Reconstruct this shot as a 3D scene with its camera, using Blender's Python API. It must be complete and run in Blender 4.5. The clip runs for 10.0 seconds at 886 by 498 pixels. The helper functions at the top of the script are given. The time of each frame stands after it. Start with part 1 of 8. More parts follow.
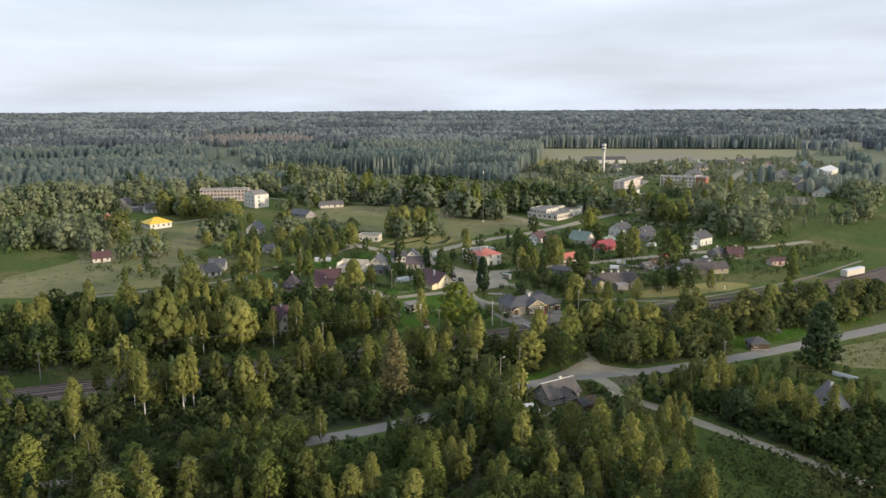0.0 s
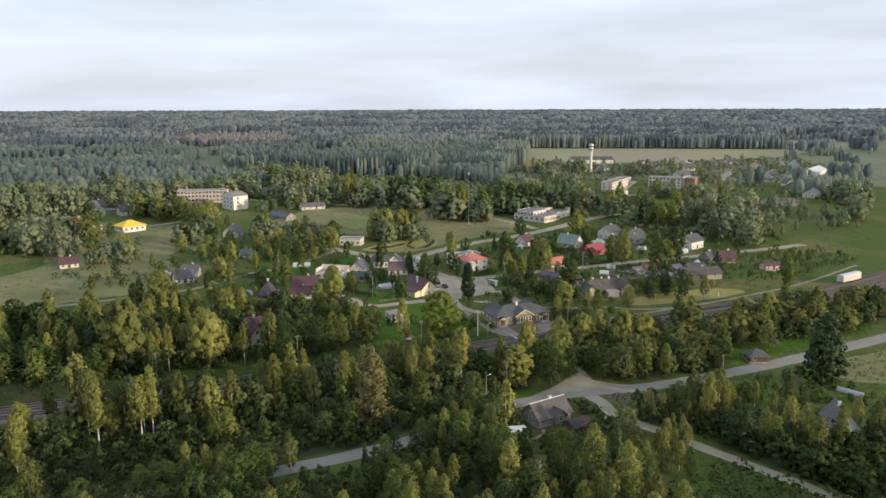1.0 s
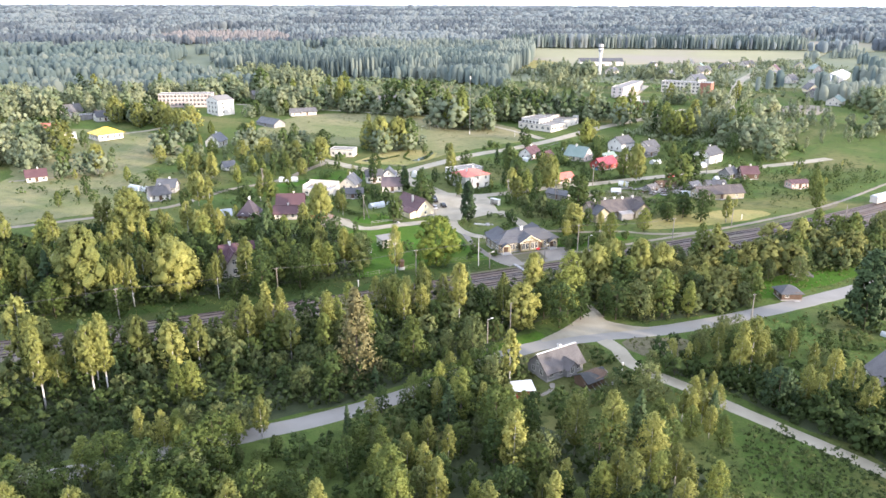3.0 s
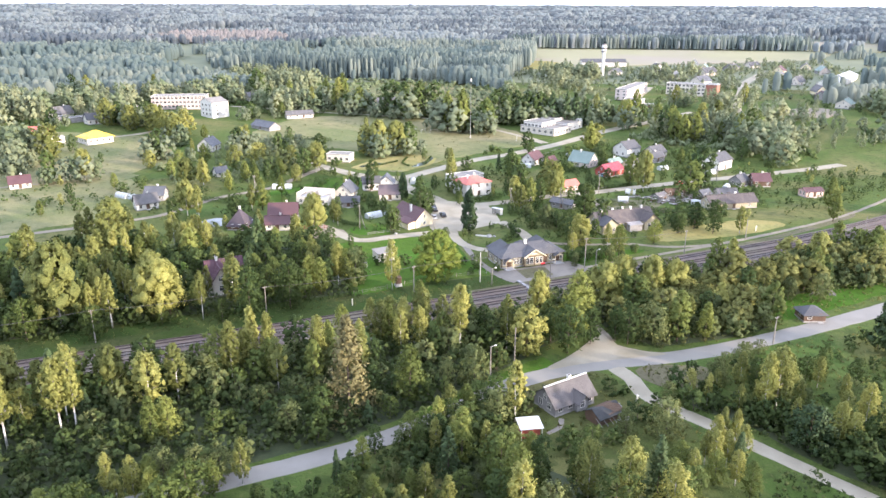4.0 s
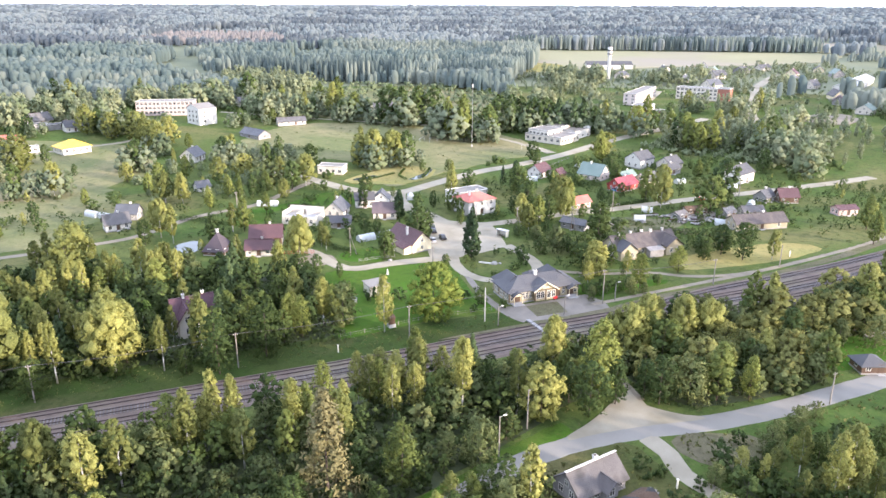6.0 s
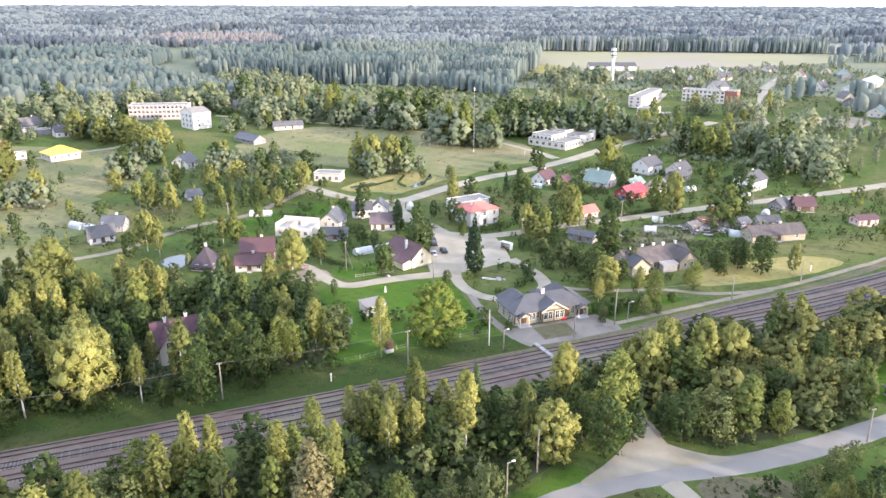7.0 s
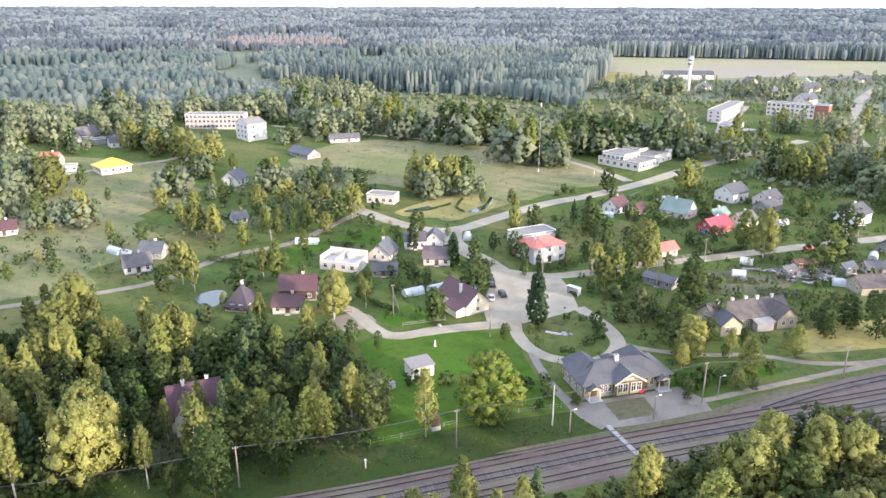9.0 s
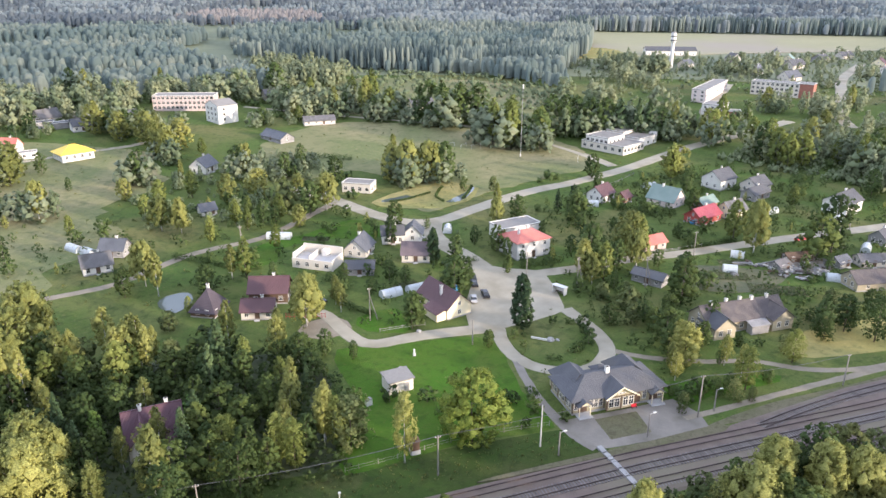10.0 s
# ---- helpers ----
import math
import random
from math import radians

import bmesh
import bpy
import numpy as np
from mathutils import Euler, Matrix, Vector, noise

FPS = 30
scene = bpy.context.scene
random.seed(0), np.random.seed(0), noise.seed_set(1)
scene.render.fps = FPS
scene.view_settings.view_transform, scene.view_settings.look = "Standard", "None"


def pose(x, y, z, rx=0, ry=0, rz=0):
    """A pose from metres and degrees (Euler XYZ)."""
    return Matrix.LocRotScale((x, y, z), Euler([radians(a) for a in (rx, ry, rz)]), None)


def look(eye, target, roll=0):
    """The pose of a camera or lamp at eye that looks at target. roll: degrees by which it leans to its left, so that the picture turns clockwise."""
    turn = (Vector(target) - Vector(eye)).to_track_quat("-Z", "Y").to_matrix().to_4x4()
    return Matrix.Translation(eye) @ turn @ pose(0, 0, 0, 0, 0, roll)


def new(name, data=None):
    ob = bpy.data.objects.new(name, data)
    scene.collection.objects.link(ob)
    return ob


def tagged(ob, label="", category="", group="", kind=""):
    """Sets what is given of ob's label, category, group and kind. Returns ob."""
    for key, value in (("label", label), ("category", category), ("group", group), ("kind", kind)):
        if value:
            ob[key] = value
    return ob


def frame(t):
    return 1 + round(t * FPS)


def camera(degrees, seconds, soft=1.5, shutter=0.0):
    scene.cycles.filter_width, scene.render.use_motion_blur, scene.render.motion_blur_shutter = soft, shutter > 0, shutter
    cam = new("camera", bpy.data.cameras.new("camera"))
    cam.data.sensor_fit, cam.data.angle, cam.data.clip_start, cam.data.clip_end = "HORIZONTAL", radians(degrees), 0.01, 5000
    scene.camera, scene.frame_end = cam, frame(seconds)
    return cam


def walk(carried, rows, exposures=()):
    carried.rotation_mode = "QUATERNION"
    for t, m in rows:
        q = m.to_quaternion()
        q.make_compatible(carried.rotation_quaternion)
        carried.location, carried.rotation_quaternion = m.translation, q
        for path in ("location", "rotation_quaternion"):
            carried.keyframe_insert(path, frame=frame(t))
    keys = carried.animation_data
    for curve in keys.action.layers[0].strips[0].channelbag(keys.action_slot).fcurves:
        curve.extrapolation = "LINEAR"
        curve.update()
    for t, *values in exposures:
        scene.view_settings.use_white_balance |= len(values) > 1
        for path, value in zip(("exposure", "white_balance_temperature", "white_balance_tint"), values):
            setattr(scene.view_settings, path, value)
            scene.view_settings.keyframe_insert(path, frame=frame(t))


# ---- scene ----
cam = camera(62.6, 10.0, soft=1.5)
PATH = [
    (0, (-1.644, 0.429, 73.75), (-0.979, 2.277, 73.375), -0.3),
    (0.1, (-1.081, 1.689, 73.756), (-0.3796, 3.5243, 73.3815), -0.3),
    (0.5, (1.171, 6.73, 73.782), (1.873, 8.565, 73.406), -0.3),
    (1, (4.118, 12.632, 73.953), (4.818, 14.467, 73.575), -0.2),
    (1.5, (6.787, 18.595, 73.883), (7.487, 20.43, 73.506), -0.1),
    (1.6, (7.311, 19.764, 73.888), (8.0083, 21.5983, 73.4997), -0.06),
    (1.7, (7.835, 20.934, 73.892), (8.5282, 22.7607, 73.4662), -0.02),
    (1.8, (8.358, 22.103, 73.897), (9.0492, 23.9208, 73.4287), 0.02),
    (1.9, (8.882, 23.273, 73.901), (9.5704, 25.082, 73.399), 0.06),
    (2, (9.406, 24.442, 73.906), (10.091, 26.245, 73.376), 0.1),
    (2.1, (9.897, 25.667, 73.932), (10.5785, 27.4632, 73.3758), 0.05),
    (2.2, (10.388, 26.892, 73.958), (11.066, 28.682, 73.379), 0),
    (2.6, (12.291, 31.739, 74.1), (12.9672, 33.5149, 73.4773), 0.06),
    (2.85, (13.48, 34.768, 74.189), (14.1551, 36.5405, 73.5542), 0.1),
    (3.3, (15.621, 40.221, 74.348), (16.296, 41.9922, 73.7113), 0.17),
    (3.5, (16.572, 42.644, 74.419), (17.247, 44.415, 73.782), 0.2),
    (4, (18.836, 48.608, 74.658), (19.511, 50.379, 74.02), 0.2),
    (4.5, (21.203, 54.813, 74.591), (21.878, 56.584, 73.954), 0.2),
    (5, (23.427, 61.007, 74.598), (24.102, 62.778, 73.961), 0.2),
    (5.5, (25.957, 67.243, 74.669), (26.632, 69.014, 74.032), 0.2),
    (7, (32.84, 85.37, 74.959), (33.513, 87.142, 74.323), 0.1),
    (7.5, (35.211, 91.676, 74.84), (35.885, 93.448, 74.205), 0),
    (7.7, (36.189, 94.034, 75.209), (36.8604, 95.8072, 74.5721), -0.04),
    (7.8, (36.677, 95.214, 75.394), (37.3102, 97.0002, 74.7555), -0.06),
    (7.9, (37.166, 96.393, 75.578), (37.7577, 98.1933, 74.9395), -0.08),
    (8, (37.655, 97.572, 75.763), (38.203, 99.386, 75.126), -0.1),
    (8.5, (40.127, 103.687, 77.193), (40.642, 105.512, 76.557), 0),
    (9, (42.229, 109.83, 78.794), (42.745, 111.655, 78.159), 0.1),
    (9.5, (44.146, 115.827, 80.346), (44.694, 117.643, 79.711), 0.1),
    (9.7, (44.871, 118.315, 80.82), (45.421, 120.1314, 80.1907), 0.14),
    (9.9, (45.596, 120.802, 81.295), (46.156, 122.6155, 80.6639), 0.18),
    (10, (45.958, 122.046, 81.532), (46.52, 123.833, 80.829), 0.2),
]
EXPOSE = [(0.0, -0.36, 6600, 16), (1.6, -0.28, 6600, 16), (2.0, -0.02, 6500, 17), (2.2, 0.2, 6400, 18), (2.85, 0.98, 6150, 22), (3.3, 1.15, 6050, 26), (5.5, 1.15, 6050, 26), (7.0, 1.07, 6050, 26), (9.5, 0.93, 6050, 25), (9.9, 0.86, 6050, 25), (10.0, 0.67, 6020, 24)]
walk(cam, [(t, look(eye, target, roll)) for t, eye, target, roll in PATH], EXPOSE)

# ---- sky and sun ----
SUN_AZ, SUN_EL = 138.0, 11.0  # clockwise from +y, and above the horizon
world = bpy.data.worlds.new("sky")
scene.world = world
world.use_nodes = True
wn, wl = world.node_tree.nodes, world.node_tree.links
wn.clear()
w_out, w_bg = wn.new("ShaderNodeOutputWorld"), wn.new("ShaderNodeBackground")
w_sky = wn.new("ShaderNodeTexSky")
w_sky.sky_type, w_sky.sun_disc = "NISHITA", False
w_sky.sun_elevation, w_sky.sun_rotation = radians(SUN_EL), radians(SUN_AZ)
w_sky.air_density, w_sky.dust_density = 1.0, 2.0
w_co, w_map, w_noise = wn.new("ShaderNodeTexCoord"), wn.new("ShaderNodeMapping"), wn.new("ShaderNodeTexNoise")
w_ramp, w_mix = wn.new("ShaderNodeValToRGB"), wn.new("ShaderNodeMix")
w_mix.data_type = "RGBA"
w_map.inputs["Scale"].default_value = (1.2, 1.2, 9.0)
w_noise.inputs["Scale"].default_value = 2.2
w_noise.inputs["Detail"].default_value = 6.0
w_ramp.color_ramp.elements[0].position, w_ramp.color_ramp.elements[0].color = 0.3, (0.62, 0.62, 0.62, 1)
w_ramp.color_ramp.elements[1].position, w_ramp.color_ramp.elements[1].color = 0.75, (1, 1, 1, 1)
w_mix.inputs["B"].default_value = (7.45, 8.6, 9.75, 1)
w_sep, w_high, w_veil = wn.new("ShaderNodeSeparateXYZ"), wn.new("ShaderNodeMapRange"), wn.new("ShaderNodeMath")
w_high.inputs["From Min"].default_value, w_high.inputs["From Max"].default_value = 0.12, 0.7
w_high.inputs["To Min"].default_value, w_high.inputs["To Max"].default_value = 1.0, 0.9
w_veil.operation = "MULTIPLY"
wl.new(w_co.outputs["Generated"], w_sep.inputs["Vector"])
wl.new(w_sep.outputs["Z"], w_high.inputs["Value"])
wl.new(w_ramp.outputs["Color"], w_veil.inputs[0])
wl.new(w_high.outputs["Result"], w_veil.inputs[1])
wl.new(w_co.outputs["Generated"], w_map.inputs["Vector"])
wl.new(w_map.outputs["Vector"], w_noise.inputs["Vector"])
wl.new(w_noise.outputs["Fac"], w_ramp.inputs["Fac"])
wl.new(w_veil.outputs["Value"], w_mix.inputs["Factor"])
wl.new(w_sky.outputs["Color"], w_mix.inputs["A"])
wl.new(w_mix.outputs["Result"], w_bg.inputs["Color"])
w_bg.inputs["Strength"].default_value = 0.15
wl.new(w_bg.outputs["Background"], w_out.inputs["Surface"])
sun = new("sun", bpy.data.lights.new("sun", "SUN"))
sun.data.energy, sun.data.angle, sun.data.color = 5.0, radians(3), (1.0, 0.87, 0.63)
sun_way = Vector((math.sin(radians(SUN_AZ)) * math.cos(radians(SUN_EL)), math.cos(radians(SUN_AZ)) * math.cos(radians(SUN_EL)), math.sin(radians(SUN_EL))))
sun.matrix_world = look(sun_way * 300, (0, 0, 0))

# ---- materials ----
def surface(name, low, high, scale, fine=30.0, rough=0.85, bump=0.2, metal=0.0, patch=None, patch_scale=0.05, spread=0.0, wave=0.0, wave_axis="X"):
    """Two colours mixed by noise at two scales, an optional third in patches, a fine relief and an optional corrugation."""
    m = bpy.data.materials.new(name)
    m.use_nodes = True
    n, l = m.node_tree.nodes, m.node_tree.links
    b = n["Principled BSDF"]
    b.inputs["Roughness"].default_value, b.inputs["Metallic"].default_value = rough, metal
    co = n.new("ShaderNodeTexCoord")
    big, small, mix = n.new("ShaderNodeTexNoise"), n.new("ShaderNodeTexNoise"), n.new("ShaderNodeMix")
    big.inputs["Scale"].default_value, small.inputs["Scale"].default_value = scale, fine
    big.inputs["Detail"].default_value = small.inputs["Detail"].default_value = 5.0
    add = n.new("ShaderNodeMath")
    add.operation = "MULTIPLY_ADD"
    add.inputs[1].default_value = 0.5
    ramp = n.new("ShaderNodeMapRange")
    ramp.inputs["From Min"].default_value, ramp.inputs["From Max"].default_value = 0.5, 1.0
    l.new(co.outputs["Object"], big.inputs["Vector"])
    l.new(co.outputs["Object"], small.inputs["Vector"])
    l.new(small.outputs["Fac"], add.inputs[0])
    l.new(big.outputs["Fac"], add.inputs[2])
    l.new(add.outputs[0], ramp.inputs["Value"])
    mix.data_type = "RGBA"
    mix.inputs["A"].default_value, mix.inputs["B"].default_value = (*low, 1), (*high, 1)
    l.new(ramp.outputs["Result"], mix.inputs["Factor"])
    colour = mix.outputs["Result"]
    if patch:
        third, edge, over = n.new("ShaderNodeTexNoise"), n.new("ShaderNodeMapRange"), n.new("ShaderNodeMix")
        third.inputs["Scale"].default_value, third.inputs["Detail"].default_value = patch_scale, 4.0
        edge.inputs["From Min"].default_value, edge.inputs["From Max"].default_value = 0.5, 0.66
        over.data_type = "RGBA"
        over.inputs["B"].default_value = (*patch, 1)
        l.new(co.outputs["Object"], third.inputs["Vector"])
        l.new(third.outputs["Fac"], edge.inputs["Value"])
        l.new(edge.outputs["Result"], over.inputs["Factor"])
        l.new(colour, over.inputs["A"])
        colour = over.outputs["Result"]
    if spread:
        info, hsv, rng = n.new("ShaderNodeObjectInfo"), n.new("ShaderNodeHueSaturation"), n.new("ShaderNodeMapRange")
        rng.inputs["To Min"].default_value, rng.inputs["To Max"].default_value = 1 - spread, 1 + spread
        l.new(info.outputs["Random"], rng.inputs["Value"])
        l.new(rng.outputs["Result"], hsv.inputs["Value"])
        l.new(colour, hsv.inputs["Color"])
        colour = hsv.outputs["Color"]
    l.new(colour, b.inputs["Base Color"])
    bp = n.new("ShaderNodeBump")
    bp.inputs["Strength"].default_value, bp.inputs["Distance"].default_value = bump, 0.05
    l.new(small.outputs["Fac"], bp.inputs["Height"])
    normal = bp.outputs["Normal"]
    if wave:
        wv, bw = n.new("ShaderNodeTexWave"), n.new("ShaderNodeBump")
        wv.bands_direction = wave_axis
        wv.inputs["Scale"].default_value = wave
        bw.inputs["Strength"].default_value, bw.inputs["Distance"].default_value = 0.7, 0.05
        l.new(co.outputs["Object"], wv.inputs["Vector"])
        l.new(wv.outputs["Fac"], bw.inputs["Height"])
        l.new(normal, bw.inputs["Normal"])
        normal = bw.outputs["Normal"]
    l.new(normal, b.inputs["Normal"])
    return m


def turf(name, base, fresh, dry, shade, size=1.0):
    """Grassland: wide fresh and dry areas, smaller tussocks, and a fine mottling, at four sizes."""
    m = bpy.data.materials.new(name)
    m.use_nodes = True
    n, l = m.node_tree.nodes, m.node_tree.links
    b = n["Principled BSDF"]
    b.inputs["Roughness"].default_value, b.inputs["Specular IOR Level"].default_value = 0.95, 0.1
    co = n.new("ShaderNodeTexCoord")
    colour, last = None, None
    for tint, scale, lo, hi, share in ((fresh, 0.035, 0.42, 0.62, 0.9), (dry, 0.022, 0.5, 0.66, 0.8), (shade, 0.35, 0.5, 0.68, 0.7), (dry, 0.9, 0.56, 0.74, 0.55), (shade, 2.6, 0.5, 0.72, 0.6)):
        t, r, mx = n.new("ShaderNodeTexNoise"), n.new("ShaderNodeMapRange"), n.new("ShaderNodeMix")
        t.inputs["Scale"].default_value, t.inputs["Detail"].default_value = scale / size, 5.0
        t.inputs["Distortion"].default_value = 0.6
        r.inputs["From Min"].default_value, r.inputs["From Max"].default_value, r.inputs["To Max"].default_value = lo, hi, share
        mx.data_type = "RGBA"
        mx.inputs["A"].default_value, mx.inputs["B"].default_value = (*base, 1), (*tint, 1)
        l.new(co.outputs["Object"], t.inputs["Vector"])
        l.new(t.outputs["Fac"], r.inputs["Value"])
        l.new(r.outputs["Result"], mx.inputs["Factor"])
        if colour:
            l.new(colour, mx.inputs["A"])
        colour, last = mx.outputs["Result"], t
    l.new(colour, b.inputs["Base Color"])
    bp = n.new("ShaderNodeBump")
    bp.inputs["Strength"].default_value, bp.inputs["Distance"].default_value = 0.8, 0.25
    l.new(last.outputs["Fac"], bp.inputs["Height"])
    l.new(bp.outputs["Normal"], b.inputs["Normal"])
    return m


def foliage(name, dark, light, thin=0.3, spread=0.25, patch=0.13, mixed=0.2, shade_grain=0.38):
    """Leaves: each clump takes its own green, each tree its own tint, and some light comes through."""
    m = bpy.data.materials.new(name)
    m.use_nodes = True
    n, l = m.node_tree.nodes, m.node_tree.links
    b, out = n["Principled BSDF"], n["Material Output"]
    geo, info, mix = n.new("ShaderNodeNewGeometry"), n.new("ShaderNodeObjectInfo"), n.new("ShaderNodeMix")
    mix.data_type = "RGBA"
    mix.inputs["A"].default_value, mix.inputs["B"].default_value = (*dark, 1), (*light, 1)
    l.new(geo.outputs["Random Per Island"], mix.inputs["Factor"])
    hsv, value, hue = n.new("ShaderNodeHueSaturation"), n.new("ShaderNodeMapRange"), n.new("ShaderNodeMapRange")
    value.inputs["To Min"].default_value, value.inputs["To Max"].default_value = 1 - spread, 1 + spread
    hue.inputs["From Min"].default_value, hue.inputs["From Max"].default_value = 0.0, 1.0
    hue.inputs["To Min"].default_value, hue.inputs["To Max"].default_value = 0.518, 0.49
    l.new(info.outputs["Random"], value.inputs["Value"])
    l.new(info.outputs["Random"], hue.inputs["Value"])
    l.new(value.outputs["Result"], hsv.inputs["Value"])
    l.new(hue.outputs["Result"], hsv.inputs["Hue"])
    co, drift, amount, cool = n.new("ShaderNodeTexCoord"), n.new("ShaderNodeTexNoise"), n.new("ShaderNodeMapRange"), n.new("ShaderNodeMix")
    drift.inputs["Scale"].default_value, drift.inputs["Detail"].default_value = patch, 2.0
    amount.inputs["From Min"].default_value, amount.inputs["From Max"].default_value = 0.42, 0.6
    cool.data_type = "RGBA"
    cool.inputs["B"].default_value = (dark[0] * 0.5, dark[1] * 0.68, dark[2] * 0.8, 1)
    l.new(co.outputs["Object"], drift.inputs["Vector"])
    l.new(drift.outputs["Fac"], amount.inputs["Value"])
    amount.inputs["To Max"].default_value = mixed
    l.new(amount.outputs["Result"], cool.inputs["Factor"])
    l.new(mix.outputs["Result"], cool.inputs["A"])
    # Noise multiplied into the colour imitates small shadows between the leaves.
    leaf_shade, speck, fine = n.new("ShaderNodeTexNoise"), n.new("ShaderNodeMapRange"), n.new("ShaderNodeMix")
    leaf_shade.inputs["Scale"].default_value, leaf_shade.inputs["Detail"].default_value = 5.0, 3.0
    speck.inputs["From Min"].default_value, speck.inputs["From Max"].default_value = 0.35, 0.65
    speck.inputs["To Min"].default_value, speck.inputs["To Max"].default_value = 1 - shade_grain, 1 + shade_grain
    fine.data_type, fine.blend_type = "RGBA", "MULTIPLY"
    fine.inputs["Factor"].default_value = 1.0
    l.new(co.outputs["Object"], leaf_shade.inputs["Vector"])
    l.new(leaf_shade.outputs["Fac"], speck.inputs["Value"])
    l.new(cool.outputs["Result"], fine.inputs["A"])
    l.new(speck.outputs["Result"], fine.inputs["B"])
    l.new(fine.outputs["Result"], hsv.inputs["Color"])
    l.new(hsv.outputs["Color"], b.inputs["Base Color"])
    b.inputs["Roughness"].default_value = 0.7
    b.inputs["Specular IOR Level"].default_value = 0.2
    glow, both = n.new("ShaderNodeBsdfTranslucent"), n.new("ShaderNodeMixShader")
    both.inputs["Fac"].default_value = thin
    l.new(hsv.outputs["Color"], glow.inputs["Color"])
    l.new(b.outputs["BSDF"], both.inputs[1])
    l.new(glow.outputs["BSDF"], both.inputs[2])
    l.new(both.outputs["Shader"], out.inputs["Surface"])
    return m


def glassy(name, colour, rough=0.06):
    m = bpy.data.materials.new(name)
    m.use_nodes = True
    b = m.node_tree.nodes["Principled BSDF"]
    b.inputs["Base Color"].default_value, b.inputs["Roughness"].default_value = (*colour, 1), rough
    b.inputs["Specular IOR Level"].default_value = 0.6
    return m


GRASS = turf("rough_grass", (0.09, 0.122, 0.032), (0.072, 0.122, 0.027), (0.172, 0.158, 0.064), (0.045, 0.068, 0.02))
LAWN = turf("mown_lawn", (0.0627, 0.1242, 0.015), (0.0551, 0.138, 0.013), (0.1092, 0.1242, 0.03), (0.0399, 0.0828, 0.012), 0.8)
VERGE = turf("verge_grass", (0.0538, 0.0778, 0.0198), (0.0431, 0.0806, 0.0167), (0.0969, 0.0936, 0.0395), (0.0301, 0.0468, 0.0137), 0.5)
TRODDEN = turf("trodden_dry_ground", (0.15, 0.138, 0.085), (0.125, 0.13, 0.062), (0.19, 0.165, 0.11), (0.09, 0.085, 0.05), 0.5)
YARD = turf("worn_yard_grass", (0.09, 0.1, 0.0336), (0.075, 0.105, 0.0272), (0.15, 0.13, 0.06), (0.05, 0.06, 0.0208), 0.5)
# Fresh and dry grass tones, with some haze blue mixed into the colour.
MEADOW = turf("summer_meadow", (0.2048, 0.2002, 0.097), (0.1515, 0.176, 0.0715), (0.2988, 0.253, 0.1429), (0.112, 0.132, 0.0587), 1.3)
HAY = turf("dry_hay_grass", (0.2928, 0.2515, 0.0936), (0.2489, 0.2438, 0.0858), (0.3953, 0.3277, 0.1404), (0.161, 0.1676, 0.0624), 0.7)
CROP = surface("pale_crop", (0.221, 0.215, 0.1092), (0.2805, 0.2666, 0.142), 0.01, 0.2, bump=0.2, patch=(0.255, 0.2236, 0.1639), patch_scale=0.006)
HEATH = surface("reddish_cutting", (0.2295, 0.17, 0.13), (0.297, 0.238, 0.16), 0.02, 0.3, bump=0.2)
# Very dark green: the shade under the trees is put into this colour.
SHADEFLOOR = surface("forest_floor", (0.025, 0.04, 0.013), (0.06, 0.075, 0.026), 0.25, 2.0, bump=0.8)
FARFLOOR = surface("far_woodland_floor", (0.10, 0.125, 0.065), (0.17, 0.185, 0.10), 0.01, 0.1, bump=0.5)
GARDEN = surface("garden_soil_and_crops", (0.05, 0.075, 0.025), (0.13, 0.11, 0.06), 0.6, 4.0, bump=0.6)
GRAVEL = surface("pale_gravel", (0.2814, 0.2508, 0.1853), (0.3642, 0.329, 0.2459), 0.25, 6.0, bump=0.3, patch=(0.2318, 0.2056, 0.1426), patch_scale=0.08)
ROADTOP = surface("worn_grey_road", (0.2105, 0.1992, 0.1743), (0.2687, 0.2536, 0.2219), 0.2, 8.0, bump=0.25, patch=(0.2395, 0.2282, 0.1981), patch_scale=0.05)
DIRT = surface("sandy_track", (0.176, 0.1484, 0.1052), (0.2728, 0.2328, 0.17), 0.3, 5.0, bump=0.4)
PAVING = surface("old_paving", (0.1756, 0.1585, 0.1323), (0.2472, 0.2194, 0.1799), 0.3, 3.0, bump=0.3, patch=(0.1431, 0.128, 0.1006), patch_scale=0.15)
BALLAST = surface("brown_ballast", (0.112, 0.084, 0.068), (0.178, 0.134, 0.108), 0.3, 7.0, bump=0.9, patch=(0.165, 0.142, 0.098), patch_scale=0.06)
RUST = surface("rusty_steel", (0.06, 0.045, 0.042), (0.11, 0.082, 0.072), 2.0, 20.0, rough=0.85, metal=0.1, bump=0.1)
SLEEPER = surface("weathered_sleeper", (0.12, 0.105, 0.10), (0.20, 0.18, 0.165), 1.5, 14.0, bump=0.3, spread=0.25)
WATER = glassy("pond_water", (0.10, 0.12, 0.10), 0.04)
GLASS = glassy("dark_window_glass", (0.03, 0.035, 0.04))
WHITE = surface("white_paint", (0.614, 0.5934, 0.5392), (0.7018, 0.6794, 0.6209), 0.4, 6.0, rough=0.6, bump=0.05)
CREAM = surface("cream_plaster", (0.72, 0.62, 0.40), (0.80, 0.71, 0.49), 0.4, 8.0, bump=0.1)
PALEBOARD = surface("faded_beige_boards", (0.3116, 0.273, 0.1848), (0.41, 0.3588, 0.2508), 0.5, 6.0, rough=0.7, bump=0.1, wave=2.5)
